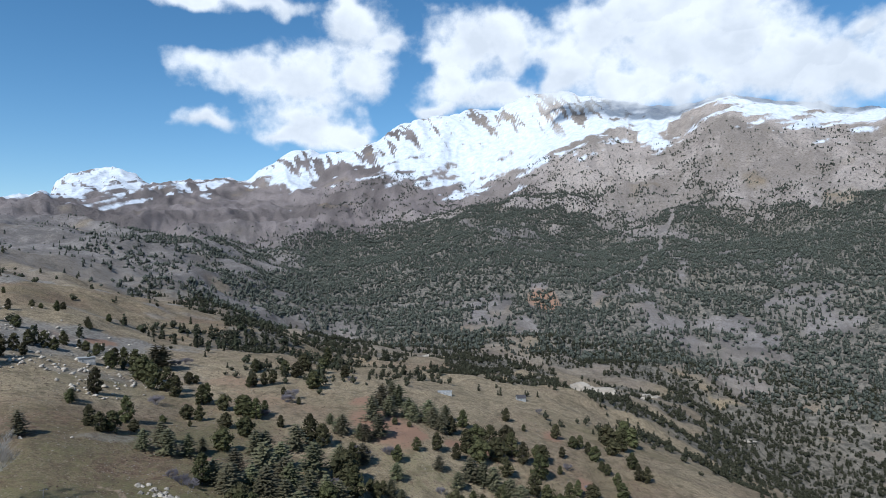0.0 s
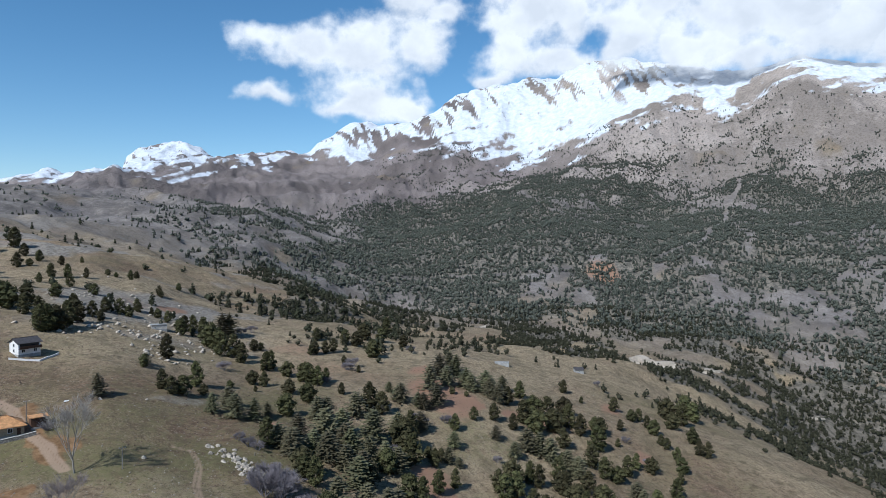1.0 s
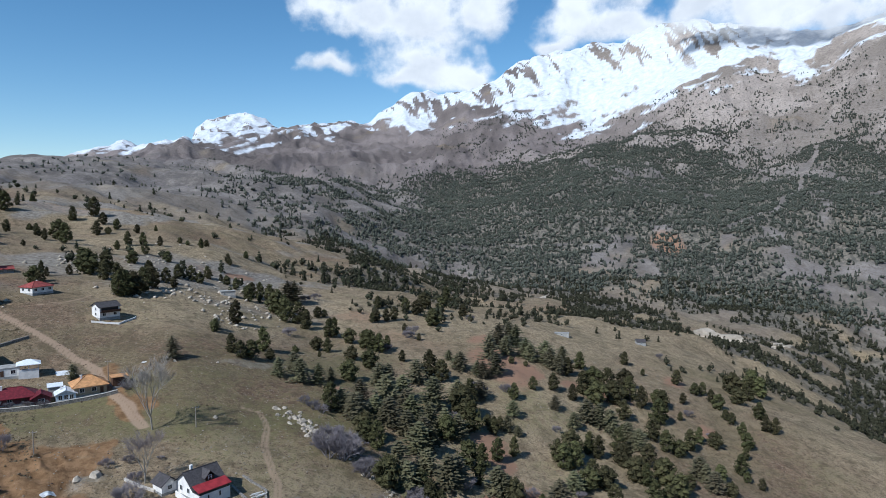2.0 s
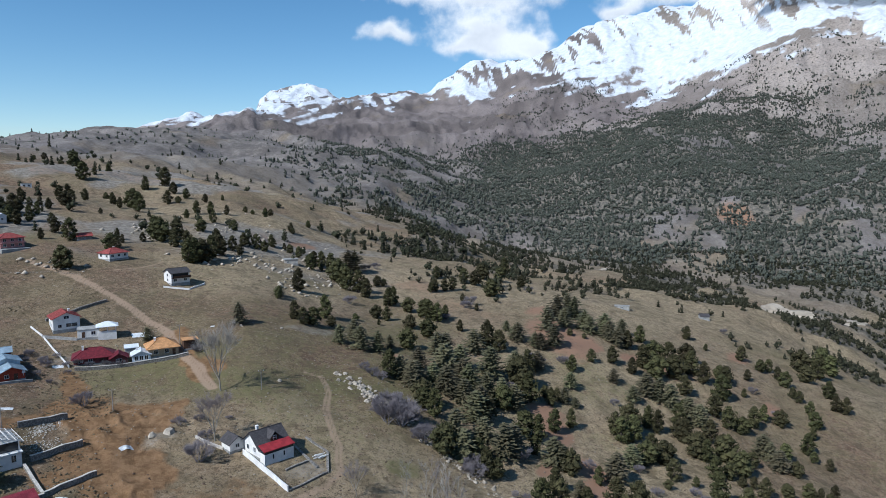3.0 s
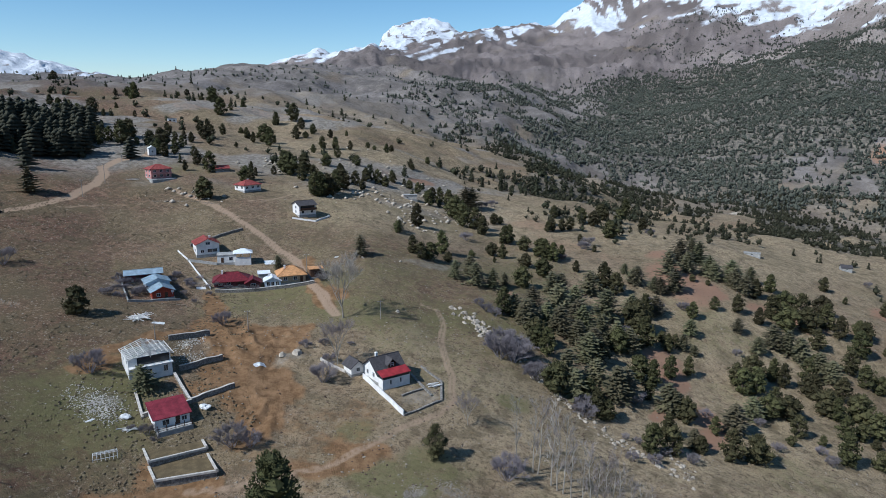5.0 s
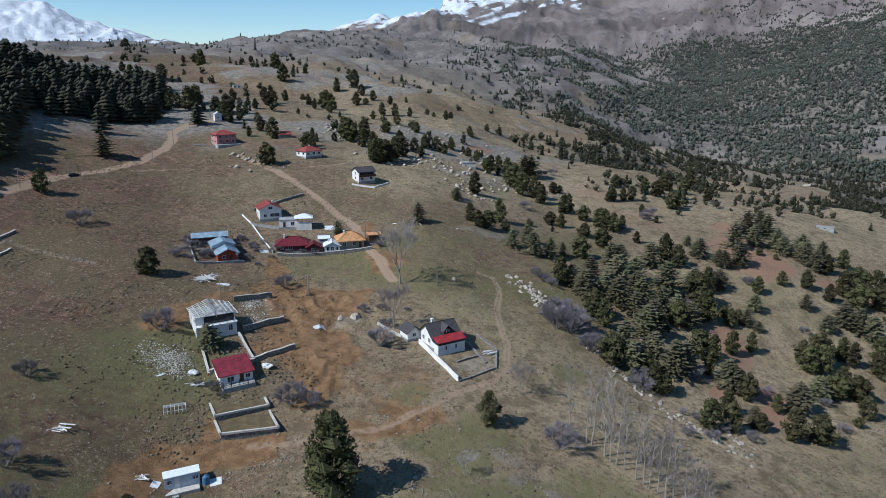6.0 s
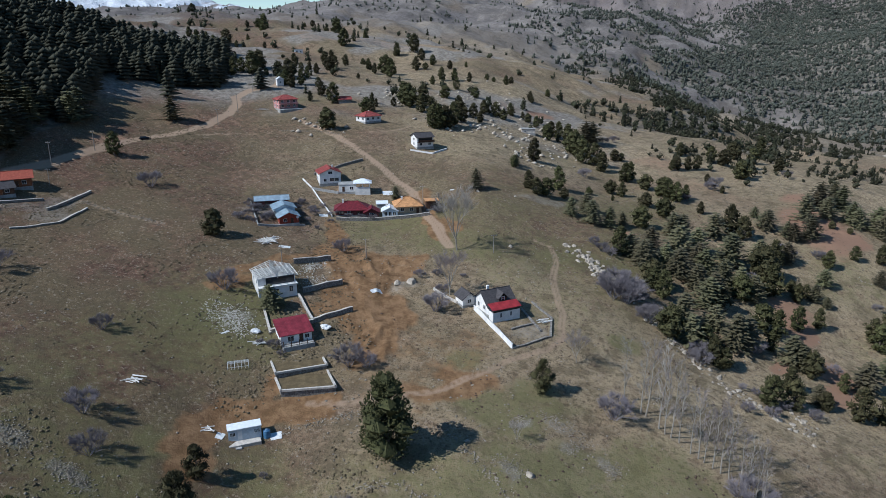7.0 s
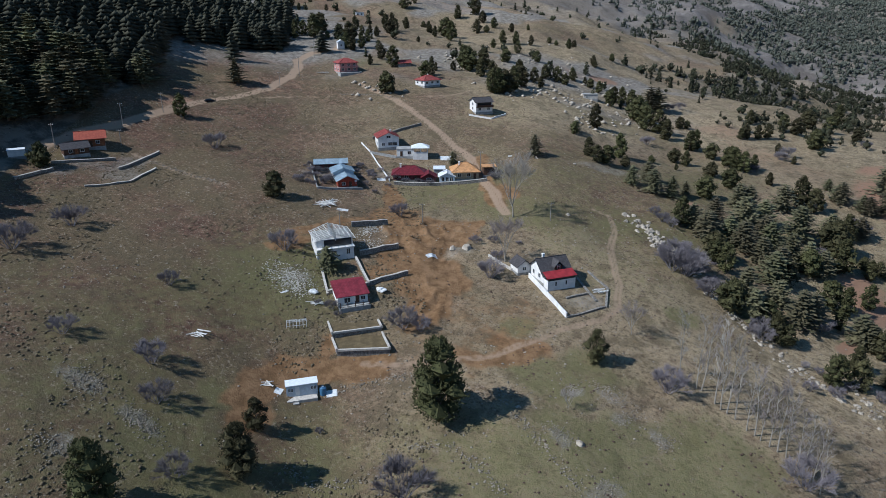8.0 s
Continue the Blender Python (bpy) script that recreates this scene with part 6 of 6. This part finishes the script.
h = house("white two-storey house with a dark roof and balcony", -193.5, 256, 62, 8.4, 7.4, 5.0, "gable_x", 1.6, WHITE, SLATE, 0.7, [("front", -2.4, 1.6, 1.2, 1.1), ("front", 2.2, 1.6, 1.2, 1.1), ("left", 0, 3.8, 1.1, 1.1), ("left", 0, 1.6, 1.1, 1.1)])
part("balcony", solid((-4.2, 4.2, -5.2, -3.7, 2.5, 2.7), (-4.2, 4.2, -5.2, -5.1, 2.7, 3.6)), BROWN, h, "dark timber balcony")
part("balcony_glazing", solid((-3.6, 3.6, -3.76, -3.7, 2.8, 4.8)), GLASS, h)
house("small white hut by the road bend", -324.5, 285.5, 60, 4, 4, 4.2, "gable_y", 1.2, WHITE, PALE_METAL, 0.3, [("front", 0, 2.2, 0.9, 1)], name="hut", category="hut")
house("small pale house high on the hillside", -441, 411, 50, 7, 5, 3.4, "flat", 0.3, WHITE, GREY, 0.2, [("front", -1.6, 1.8, 1.4, 1.3), ("front", 1.6, 1.8, 1.4, 1.3)])
house("low stone hut with a red roof", -272.5, 287, 55, 7, 4.5, 2.0, "gable_x", 1.3, MASONRY, TILE, 0.5, [("front", 0, 1.1, 0.8, 0.7)], name="hut", category="hut")
house("low pale hut with a flat sheet roof among trees", -188.5, 353, 40, 8, 5, 2.6, "flat", 0.2, COPING, GREY, 0.3, [("front", -2, 1.2, 0.9, 0.8)], name="hut", category="hut")
house("grey hut beside poplars in the valley", 55, 476, 10, 6, 5, 2.6, "gable_x", 1.3, GREY, SLATE, 0.4, [("front", 0, 1.4, 1, 0.9)], name="hut", category="hut")
house("low grey shed in the valley", 1, 433, 0, 9, 4, 1.6, "flat", 0.2, GREY, GREY, 0.2, [("front", 0, 0.9, 1, 0.6)], name="shed", category="shed")


# Walls of stone and plaster: a body that follows the ground and a coping
def wall_run(label, pts, tall, thick, mat, cap, name="garden_wall", category="wall", drop=1.2, level=False):
    base = new(name)
    base.matrix_basis = pose(pts[0][0], pts[0][1], float(height(*pts[0])))
    ox, oy, oz = base.matrix_basis.translation
    rng = random.Random(int(abs(pts[0][0]) * 10))
    body, top = bmesh.new(), bmesh.new()
    for (x0, y0), (x1, y1) in zip(pts, pts[1:]):
        n = max(1, int(math.hypot(x1 - x0, y1 - y0) / 1.5))
        dx, dy = (x1 - x0), (y1 - y0)
        k = thick / 2 / math.hypot(dx, dy)
        sx, sy = -dy * k, dx * k
        row = []
        for i in range(n + 1):
            px, py = x0 + dx * i / n, y0 + dy * i / n
            g = float(height(px, py)) - oz
            if level:
                g = g * 0.35
            j = rng.uniform(-0.06, 0.06)
            row.append((px - ox, py - oy, g, tall + j))
        for (ax, ay, ag, ah), (bx, by, bg, bh) in zip(row, row[1:]):
            for bm, z0a, z1a, z0b, z1b, s in ((body, ag - drop, ag + ah, bg - drop, bg + bh, 1), (top, ag + ah + 0.004, ag + ah + 0.13, bg + bh + 0.004, bg + bh + 0.13, 1.25)):
                q = [(ax + sx * s, ay + sy * s, z0a), (ax - sx * s, ay - sy * s, z0a), (bx - sx * s, by - sy * s, z0b), (bx + sx * s, by + sy * s, z0b),
                     (ax + sx * s, ay + sy * s, z1a), (ax - sx * s, ay - sy * s, z1a), (bx - sx * s, by - sy * s, z1b), (bx + sx * s, by + sy * s, z1b)]
                v = [bm.verts.new(p) for p in q]
                for f in ((0, 1, 2, 3), (7, 6, 5, 4), (0, 4, 5, 1), (1, 5, 6, 2), (2, 6, 7, 3), (3, 7, 4, 0)):
                    bm.faces.new([v[i] for i in f])
    part("wall_body", body, mat, base)
    part("coping", top, cap, base)
    return tagged(base, label, category)


YARD = "grey field-stone yard wall with a pale coping"
for pts, tall in (([(-138.2, 110.1), (-128.3, 103.7)], 0.5), 
                  ([(-136.0, 121.0), (-124.2, 114.8)], 0.8), ([(-123.8, 114.5), (-119.8, 125.8)], 1.2), ([(-136.7, 123.4), (-132.9, 135.6)], 1.5), ([(-152.1, 134.3), (-147.5, 145.8)], 1.6), ([(-128.7, 104.0), (-123.6, 114.7)], 0.9)):
    wall_run(YARD, pts, tall, 0.5, MASONRY, COPING)
wall_run("whitewashed long yard wall beside the house", [(-94.6, 148.9), (-76.3, 138.9)], 1.3, 0.3, WHITE, WHITE)
wall_run("low pale wall leading to the annex", [(-110.5, 151.2), (-100.5, 149.0)], 0.5, 0.5, COPING, COPING)
for pts in ([(-84.2, 157.8), (-74.6, 151.5)], [(-76.3, 138.9), (-71.8, 150.8)], [(-84.4, 164.4), (-75.7, 159.9), (-71.5, 151.1)], [(-81, 146.5), (-78.2, 153.0)]):
    wall_run("low rough yard wall of stone and concrete", pts, 0.3, 0.5, MASONRY, MASONRY)
wall_run("low whitewashed garden wall down the slope", [(-206.6, 190.5), (-197.9, 187.0), (-188.0, 181.3), (-172.5, 172.4)], 0.5, 0.25, WHITE, WHITE)
wall_run("stone terrace wall before the hamlet", [(-169.7, 171.7), (-143.2, 193.9)], 1.1, 0.5, MASONRY, COPING)
wall_run("low grey garden wall round the barns", [(-203.9, 160.4), (-181.9, 145.7), (-173.1, 159.1)], 0.6, 0.3, GREY, GREY)
wall_run("low grey garden wall below the white house", [(-197.0, 186.1), (-186.5, 190.5)], 0.9, 0.3, GREY, GREY)
for pts, tall in (([(-234.9, 68.5), (-239.4, 81.9)], 1.4), ([(-242.1, 93.2), (-240.0, 102.9)], 1.2), ([(-231.3, 99.5), (-240.3, 119.3)], 1.3), ([(-221.3, 83.7), (-218.9, 97.1), (-227.1, 110.6)], 0.7), ([(-245.2, 83.5), (-242.1, 93.2)], 1.2)):
    wall_run("rough grey stone terrace wall below the log house", pts, tall * 0.6, 0.6, MASONRY, COPING)
wall_run("low pale wall round the yard", [(-194.0, 247.4), (-183.7, 251.3), (-183.6, 262.4)], 0.6, 0.3, WHITE, WHITE)
wall_run("dry-stone terrace wall beside the track", [(-206.8, 197.3), (-201.5, 222.3)], 0.9, 0.6, MASONRY, MASONRY)

# Raised terraces below the crimson-roofed house: stone sides, a soil top and a coping along three edges
YARD_SOIL = simple("yard_soil", (0.16, 0.118, 0.062), 0.95, vary=0.3, scale=0.5, grain=0.4, depth=0.05)


def terrace(label, corners, lift):
    """corners run from the back edge round the front; the top is level, the sides reach below the ground."""
    base = new("yard_terrace")
    cx, cy = (sum(c[i] for c in corners) / 4 for i in (0, 1))
    g = [float(height(*c)) for c in corners]
    top = 0.5 * (max(g) + min(g)) + lift
    base.matrix_basis = pose(cx, cy, top)
    q = [(x - cx, y - cy) for x, y in corners]
    bm = bmesh.new()
    plate(bm, [(x, y, 0.0) for x, y in q], top - min(g) + 1.5)
    part("retaining_wall", bm, MASONRY, base)
    bm = bmesh.new()
    plate(bm, [(x * 0.95, y * 0.95, 0.06) for x, y in q], 0.3)
    part("soil", bm, YARD_SOIL, base, "bare level soil")
    for (x0, y0), (x1, y1) in zip(q[1:], q[2:] + q[:1]):
        bm = bmesh.new()
        d = Vector((x1 - x0, y1 - y0, 0)).normalized() * 0.3
        beam(bm, (x0 - d.x, y0 - d.y, 0.14), (x1 + d.x, y1 + d.y, 0.14), 0.24)
        part("coping", bm, COPING, base)
    return tagged(base, label, "terrace")


terrace("upper raised soil terrace behind a stone wall", [(-111.0, 105.3), (-120.1, 96.5), (-114.5, 93.1), (-107.7, 103.2)], 0.5)
terrace("lower raised soil terrace with a stone retaining wall", [(-107.5, 103.0), (-114.4, 92.9), (-108.9, 89.6), (-100.1, 98.3)], 0.5)

# Rocks
def rock_mesh(rng, level=1, rough=0.3, flat=0.7):
    bm = bmesh.new()
    bmesh.ops.create_icosphere(bm, subdivisions=level, radius=1)
    off = Vector((rng.uniform(-9, 9), rng.uniform(-9, 9), rng.uniform(-9, 9)))
    for v in bm.verts:
        k = 1 + rough * noise.noise(v.co * 1.3 + off) * 1.6 + rough * 0.6 * noise.noise(v.co * 3 + off)
        v.co = Vector((v.co.x * k, v.co.y * k * 0.85, v.co.z * k * flat))
    return bm


rrng = random.Random(31)
BOULDERS = []
for _ in range(5):
    bm = rock_mesh(rrng, 2, 0.32, 0.72)
    ob = part("boulder", bm, STONE, None)
    BOULDERS.append(tagged(ob, "pale weathered limestone boulder on the turf", "boulder", "boulders on the meadow"))


def put_boulders(places):
    for x, y, s in places:
        k = rrng.randrange(5)
        m = pose(x, y, float(height(x, y)) - s * 0.05, rrng.uniform(-15, 15), rrng.uniform(-15, 15), rrng.uniform(0, 360))
        ob = copy_thing(BOULDERS[k], m)
        ob.matrix_basis = m @ Matrix.Diagonal((s, s, s, 1))


def along(pts, step, spread, sizes):
    out = []
    for (x0, y0), (x1, y1) in zip(pts, pts[1:]):
        for i in range(max(1, int(math.hypot(x1 - x0, y1 - y0) / step))):
            t = rrng.random()
            out.append((x0 + (x1 - x0) * t + rrng.gauss(0, spread), y0 + (y1 - y0) * t + rrng.gauss(0, spread), rrng.uniform(*sizes) ** 1.0))
    return out


EDGE = [(-91.5, 210.6), (-81.3, 204.3), (-75.6, 198.0), (-63.8, 194.4), (-55.7, 188.2), (-47.8, 184.0), (-41.1, 180.8), (-29.5, 174.2), (-22.2, 172.3), (-15.4, 171.0), (-7.7, 168.7), (-12.8, 176.8)]
put_boulders(along(EDGE[1:], 0.62, 1.5, (0.2, 0.85)) + along(EDGE[:4], 0.3, 1.5, (0.25, 1.0)))
put_boulders([(-51.2, 102.1, 1.0), (-96.0, 211.0, 1.2), (-93.0, 206.0, 1.0), (-118, 150, 1.9), (-121, 147, 1.4), (-107, 191, 0.9), (-140, 222, 0.8), (-129, 233, 0.7), (-66, 102, 0.6), (-37, 93, 0.5)])
OUTCROP = [(-205, 300, 8), (-185, 318, 8), (-168, 328, 10), (-150, 340, 10), (-196, 345, 14), (-232, 372, 18), (-250, 400, 22), (-190, 395, 18), (-265, 330, 10), (-250, 240, 8), (-158, 300, 8)]
for k, ob in enumerate(BOULDERS):
    ob.matrix_basis = pose(-87.0 + 3 * k, 207.0 - 1.9 * k, float(height(-87.0 + 3 * k, 207.0 - 1.9 * k)) + 0.2, 0, 0, 40 * k)

for label, x, y, s in (("huge pale limestone crag above the stream", 150, 700, (22, 10, 12)), ("long pale limestone ledge in the valley", 168, 690, (8, 6, 5)), ("pale rock ledge in the valley woods", 238, 785, (14, 5, 4)), ("white rock on the valley side", -22, 905, (9, 4, 4)), ("pale rock outcrop on the far bank", 345, 760, (8, 4, 3))):
    ob = part("crag", rock_mesh(rrng, 4, 0.5, 0.8), STONE, None)
    ob.matrix_basis = pose(x, y, float(height(x, y)) + s[2] * 0.15, 0, 0, rrng.uniform(-25, 25)) @ Matrix.Diagonal((*s, 1))
    tagged(ob, label, "rock")

SMALL_STONES = []
for _ in range(5):  # angular stones of few faces
    v = np.array([(1, 0, 0), (0.2, 0.9, 0.1), (-0.9, 0.3, -0.1), (-0.3, -0.9, 0.1), (0.1, 0, 0.7), (0, 0, -0.5)]) * (1 + 0.35 * (np.random.default_rng(len(SMALL_STONES) + 3).uniform(-1, 1, (6, 1))))
    SMALL_STONES.append((v, np.array([(0, 1, 4), (1, 2, 4), (2, 3, 4), (3, 0, 4), (1, 0, 5), (2, 1, 5), (3, 2, 5), (0, 3, 5)])))


def stones(name, label, places, mat):
    """Many small stones laid at x, y, size, in one piece of stuff."""
    rng = np.random.default_rng(len(places))
    p = np.array(places)
    z = height(p[:, 0], p[:, 1])
    V, F, o = [], [], 0
    for i, (x, y, s) in enumerate(p):
        v, f = SMALL_STONES[i % 5]
        a = rng.uniform(0, 6.28)
        V.append(np.stack([x + s * (v[:, 0] * math.cos(a) - v[:, 1] * math.sin(a)), y + s * (v[:, 0] * math.sin(a) + v[:, 1] * math.cos(a)), z[i] + s * (v[:, 2] + 0.2)], 1))
        F.append(f + o)
        o += len(v)
    return tagged(joined(name, np.concatenate(V), np.concatenate(F), mat), label, "stones", kind="stuff")


def heap(cx, cy, sx, sy, n, sizes):
    return [(cx + rrng.gauss(0, sx), cy + rrng.gauss(0, sy), rrng.uniform(*sizes)) for _ in range(n)]


stones("outcrop_rocks", "pale limestone outcrops among the junipers", [q for cx, cy, s in OUTCROP for q in heap(cx, cy, s, s, 24, (0.4, 1.8))], STONE)
stones("rubble_heap", "heap of pale broken stone beside the yard", heap(-140, 101, 4.4, 2.6, 950, (0.08, 0.3)), RUBBLE)
stones("rubble_terrace", "pale rubble along the terrace wall", heap(-147.5, 138, 1.4, 3.2, 260, (0.1, 0.34)) + heap(-141, 131, 2.2, 2.6, 160, (0.08, 0.3)), RUBBLE)
piles = []
for cx, cy, sx, sy, n in ((-240.5, 92.5, 4, 5, 160), (-232.7, 98.3, 4, 5, 160), (-239.0, 84.4, 4, 4, 120), (-54, 121, 3, 1.2, 240), (-61, 115, 1, 1.6, 110), (-48, 117.4, 1.2, 2, 130), (-39.6, 116.8, 1.4, 1.4, 120), (-55.4, 101.2, 2.4, 1.4, 170), (-42, 95, 2, 1.5, 130), (-127.3, 41.3, 3.5, 2, 260), (-112.4, 44, 3.5, 1.4, 260), (-113.2, 28.6, 2.4, 1.4, 120), (-126, 115.8, 3, 1.4, 150)):
    piles += heap(cx, cy, sx, sy, n, (0.08, 0.26))
stones("stone_piles", "cleared field stones in grey heaps", piles, FIELD_STONE)
lines = []
for pts in ([(-76.2, 78.5), (-69.8, 84.7), (-63.5, 83.7), (-54.9, 80.9)], [(-91.1, 59.8), (-83.9, 62.0), (-77.9, 67.9), (-74.0, 72.3)], [(-72.6, 103.6), (-67.5, 100.6), (-56.3, 96.3), (-47.8, 92.8), (-44.3, 90.7)], [(-90.3, 96.4), (-100.7, 82.7)], EDGE, [(-260, 226), (-245, 236), (-232, 240)], [(-242, 111), (-220, 116), (-200, 121)]):
    lines += along(pts, 0.12, 0.7, (0.07, 0.3))
stones("tumbled_walls", "tumbled dry-stone field walls", lines, FIELD_STONE)
scatter("field_stones", "loose pale stones over the meadow", 7000, 95, 420, -80, 12, lambda x, y: 0.15 + 0.7 * smooth(-0.1, 0.6, fbm(x, y, 24, 3, 77)), (0.12, 0.42), SMALL_STONES, 9, FIELD_STONE, "stones", 0.0)
CUSHION = foliage("thorn_cushions", (0.07, 0.054, 0.035), (0.145, 0.112, 0.068))
mound_rng = np.random.default_rng(12)
MOUNDS = [far_bush(mound_rng, 1) for _ in range(5)]
MOUNDS = [(v * np.array([1.9, 1.9, 1.0]) - np.array([0, 0, 0.3]), f) for v, f in MOUNDS]
scatter("thorn_cushions", "low brown thorn cushions over the slope", 17000, 92, 360, -84, -42, lambda x, y: smooth(-0.15, 0.55, fbm(x, y, 20, 3, 79) + 0.25), (0.2, 0.7), MOUNDS, 13, CUSHION, "scrub", 0.05)
scatter("grass_tussocks", "dry tussocks over the meadow", 6000, 92, 420, -46, 30, lambda x, y: 0.1 + 0.8 * smooth(0.0, 0.6, fbm(x, y, 18, 3, 83)), (0.25, 0.6), MOUNDS, 14, CUSHION, "scrub", 0.05)

# Poles, car and yard clutter
def utility_pole(x, y, h, turn):
    ob = stand("utility_pole", "grey utility pole with a crossarm beside the road", "utility pole", x, y, turn, "utility poles")
    bm = bmesh.new()
    bmesh.ops.create_cone(bm, cap_ends=True, segments=10, radius1=0.16, radius2=0.1, depth=h + 1, matrix=Matrix.Translation((0, 0, (h - 1) / 2)))
    part("mast", bm, POLE, ob)
    arm = part("crossarm", solid((-0.9, 0.9, -0.05, 0.05, h - 0.5, h - 0.38)), POLE, ob)
    for u in (-0.8, 0, 0.8):
        part("insulator", solid((u - 0.05, u + 0.05, -0.05, 0.05, h - 0.38, h - 0.18)), FRAME_WHITE, arm)


for x, y, h in ((-266.6, 119.4, 8.7), (-273.8, 140.3, 8.3), (-257.0, 90.0, 8.5), (-295.7, 230.0, 10), (-284.5, 208.7, 8.1), (-319.5, 260.3, 10), (-152.7, 202.2, 7.0), (-139.5, 153.9, 6.4), (-154.2, 131.4, 6.0), (-108.2, 181.8, 6.4), (-251.7, 110.9, 6.0), (-330, 285, 9)):
    utility_pole(x, y, h, 30)

car = stand("car", "dark car parked on the dirt road", "car", -280.9, 166.5, 170)
bm = bmesh.new()
box(bm, -0.85, 0.85, -2.1, 2.1, 0.32, 0.9)
bmesh.ops.bevel(bm, geom=bm.edges[:], offset=0.1, segments=2, affect="EDGES")
part("body", bm, CAR_PAINT, car)
bm = bmesh.new()
vs = box(bm, -0.8, 0.8, -1.1, 1.6, 0.9, 1.45)
for v in vs[4:]:
    v.co.x *= 0.82
    v.co.y = v.co.y * 0.78 + 0.1
part("cabin", bm, GLASS, car, "dark glazed cabin")
for sx in (-0.8, 0.8):
    for sy in (-1.3, 1.3):
        bm = bmesh.new()
        bmesh.ops.create_cone(bm, cap_ends=True, segments=14, radius1=0.32, radius2=0.32, depth=0.2, matrix=Matrix.Translation((sx, sy, 0.32)) @ Matrix.Rotation(math.pi / 2, 4, "Y"))
        part("wheel", bm, RUBBER, car)

for label, x, y, s in (("heap of white sacks beside the yard", -131.7, 101.7, 1.2), ("white plastic-wrapped heap beside the house", -118.9, 114.3, 1.3)):
    ob = part("sack_heap", rock_mesh(rrng, 3, 0.35, 0.8), PLASTIC, None)
    ob.matrix_basis = pose(x, y, float(height(x, y)) + 0.4, 0, 0, 20) @ Matrix.Diagonal((s, s * 0.8, s * 0.8, 1))
    tagged(ob, label, "sacks")

# greenhouse hoops without a cover
gh = stand("greenhouse_frame", "bare hoop frame of a small greenhouse", "greenhouse", -124.1, 89.9, 52)
for i in range(7):
    bm = bmesh.new()
    y = -2.4 + 0.8 * i
    q = [(1.5 * math.cos(math.pi * k / 8), 1.3 * math.sin(math.pi * k / 8)) for k in range(9)]
    for a, b in zip(q, q[1:]):
        beam(bm, (y, a[0], a[1]), (y, b[0], b[1]), 0.04)
    part("hoop", bm, PLASTIC, gh)
for k in (1, 3, 4, 5, 7):
    bm = bmesh.new()
    c, s = 1.5 * math.cos(math.pi * k / 8), 1.3 * math.sin(math.pi * k / 8)
    beam(bm, (-2.4, c, s), (2.4, c, s), 0.03)
    part("rail", bm, PLASTIC, gh)


def timber_heap(label, x, y, turn, n, length, spread, mat, group=""):
    ob = stand("timber_heap", label, "timber", x, y, turn, group)
    for i in range(n):
        bm = bmesh.new()
        a, cx, cy = rrng.uniform(-spread, spread), rrng.uniform(-1, 1) * length * 0.25, rrng.uniform(-1, 1) * length * 0.3
        l = length * rrng.uniform(0.35, 0.5)
        g0, g1 = (rrng.uniform(0.05, 0.7) for _ in "ab")
        beam(bm, (cx - l * math.cos(a), cy - l * math.sin(a), g0), (cx + l * math.cos(a), cy + l * math.sin(a), g1), rrng.uniform(0.05, 0.1))
        part("pole", bm, mat, ob)


timber_heap("pale poles in a loose heap on the grass", -131.9, 68.1, 30, 9, 4.0, 1.2, TIMBER)
timber_heap("brushwood heap of pale crooked branches", -170.3, 139.1, 45, 34, 7.0, 1.6, TIMBER)
timber_heap("building timber beside the yard", -127.5, 99.0, 60, 8, 3.5, 0.5, TIMBER)
timber_heap("broken fence timber beside the cabin", -111.5, 71.5, 60, 6, 3.0, 1.3, TIMBER)
timber_heap("pale timber in the yard", -76.5, 156.5, 60, 12, 3.6, 0.6, TIMBER)
timber_heap("building rubble and boards by the salmon house", -293, 244, 40, 10, 6.0, 1.0, COPING)
for label, x, y, w, d, turn in (("pale plastic sheet on the ground", -163, 140.5, 3.6, 1.6, 40), ("pale plastic sheet below the garden wall", -175.5, 171.0, 3.2, 2.0, 45), ("white foil beside the track", -150.5, 219, 1.6, 1.0, 20), ("pale flat slab by the gully", -122.5, 139.0, 3.4, 1.5, 70), ("white board on the turf", -136.5, 96.0, 2.2, 0.5, 75), ("white sheets beside the cabin", -100.9, 80.8, 2.4, 2.0, 50), ("white sheets behind the cabin", -108.8, 72.6, 1.6, 1.8, 30), ("concrete slab behind the white pavilion", -171.5, 205.0, 6, 4, 42)):
    bm = bmesh.new()
    bmesh.ops.create_grid(bm, x_segments=8, y_segments=6, size=0.5)
    bmesh.ops.solidify(bm, geom=bm.faces[:], thickness=0.05)
    c, s = math.cos(radians(turn)), math.sin(radians(turn))
    flat = [(v.co.x * w * (1 + 0.2 * noise.noise(v.co * 4)), v.co.y * d * (1 + 0.2 * noise.noise(v.co * 5))) for v in bm.verts]
    lie = np.array([(a * c - b * s, a * s + b * c) for a, b in flat])
    rise = height(x + lie[:, 0], y + lie[:, 1]) - float(height(x, y))
    for v, (a, b), (gx, gy), up in zip(bm.verts, flat, lie, rise):
        v.co = (gx, gy, up + 0.12 + v.co.z + 0.08 * noise.noise(Vector((a, b, 3)) * 1.5))
    ob = part("ground_sheet", bm, PLASTIC, None)
    ob.matrix_basis = pose(x, y, float(height(x, y)))
    tagged(ob, label, "sheet")
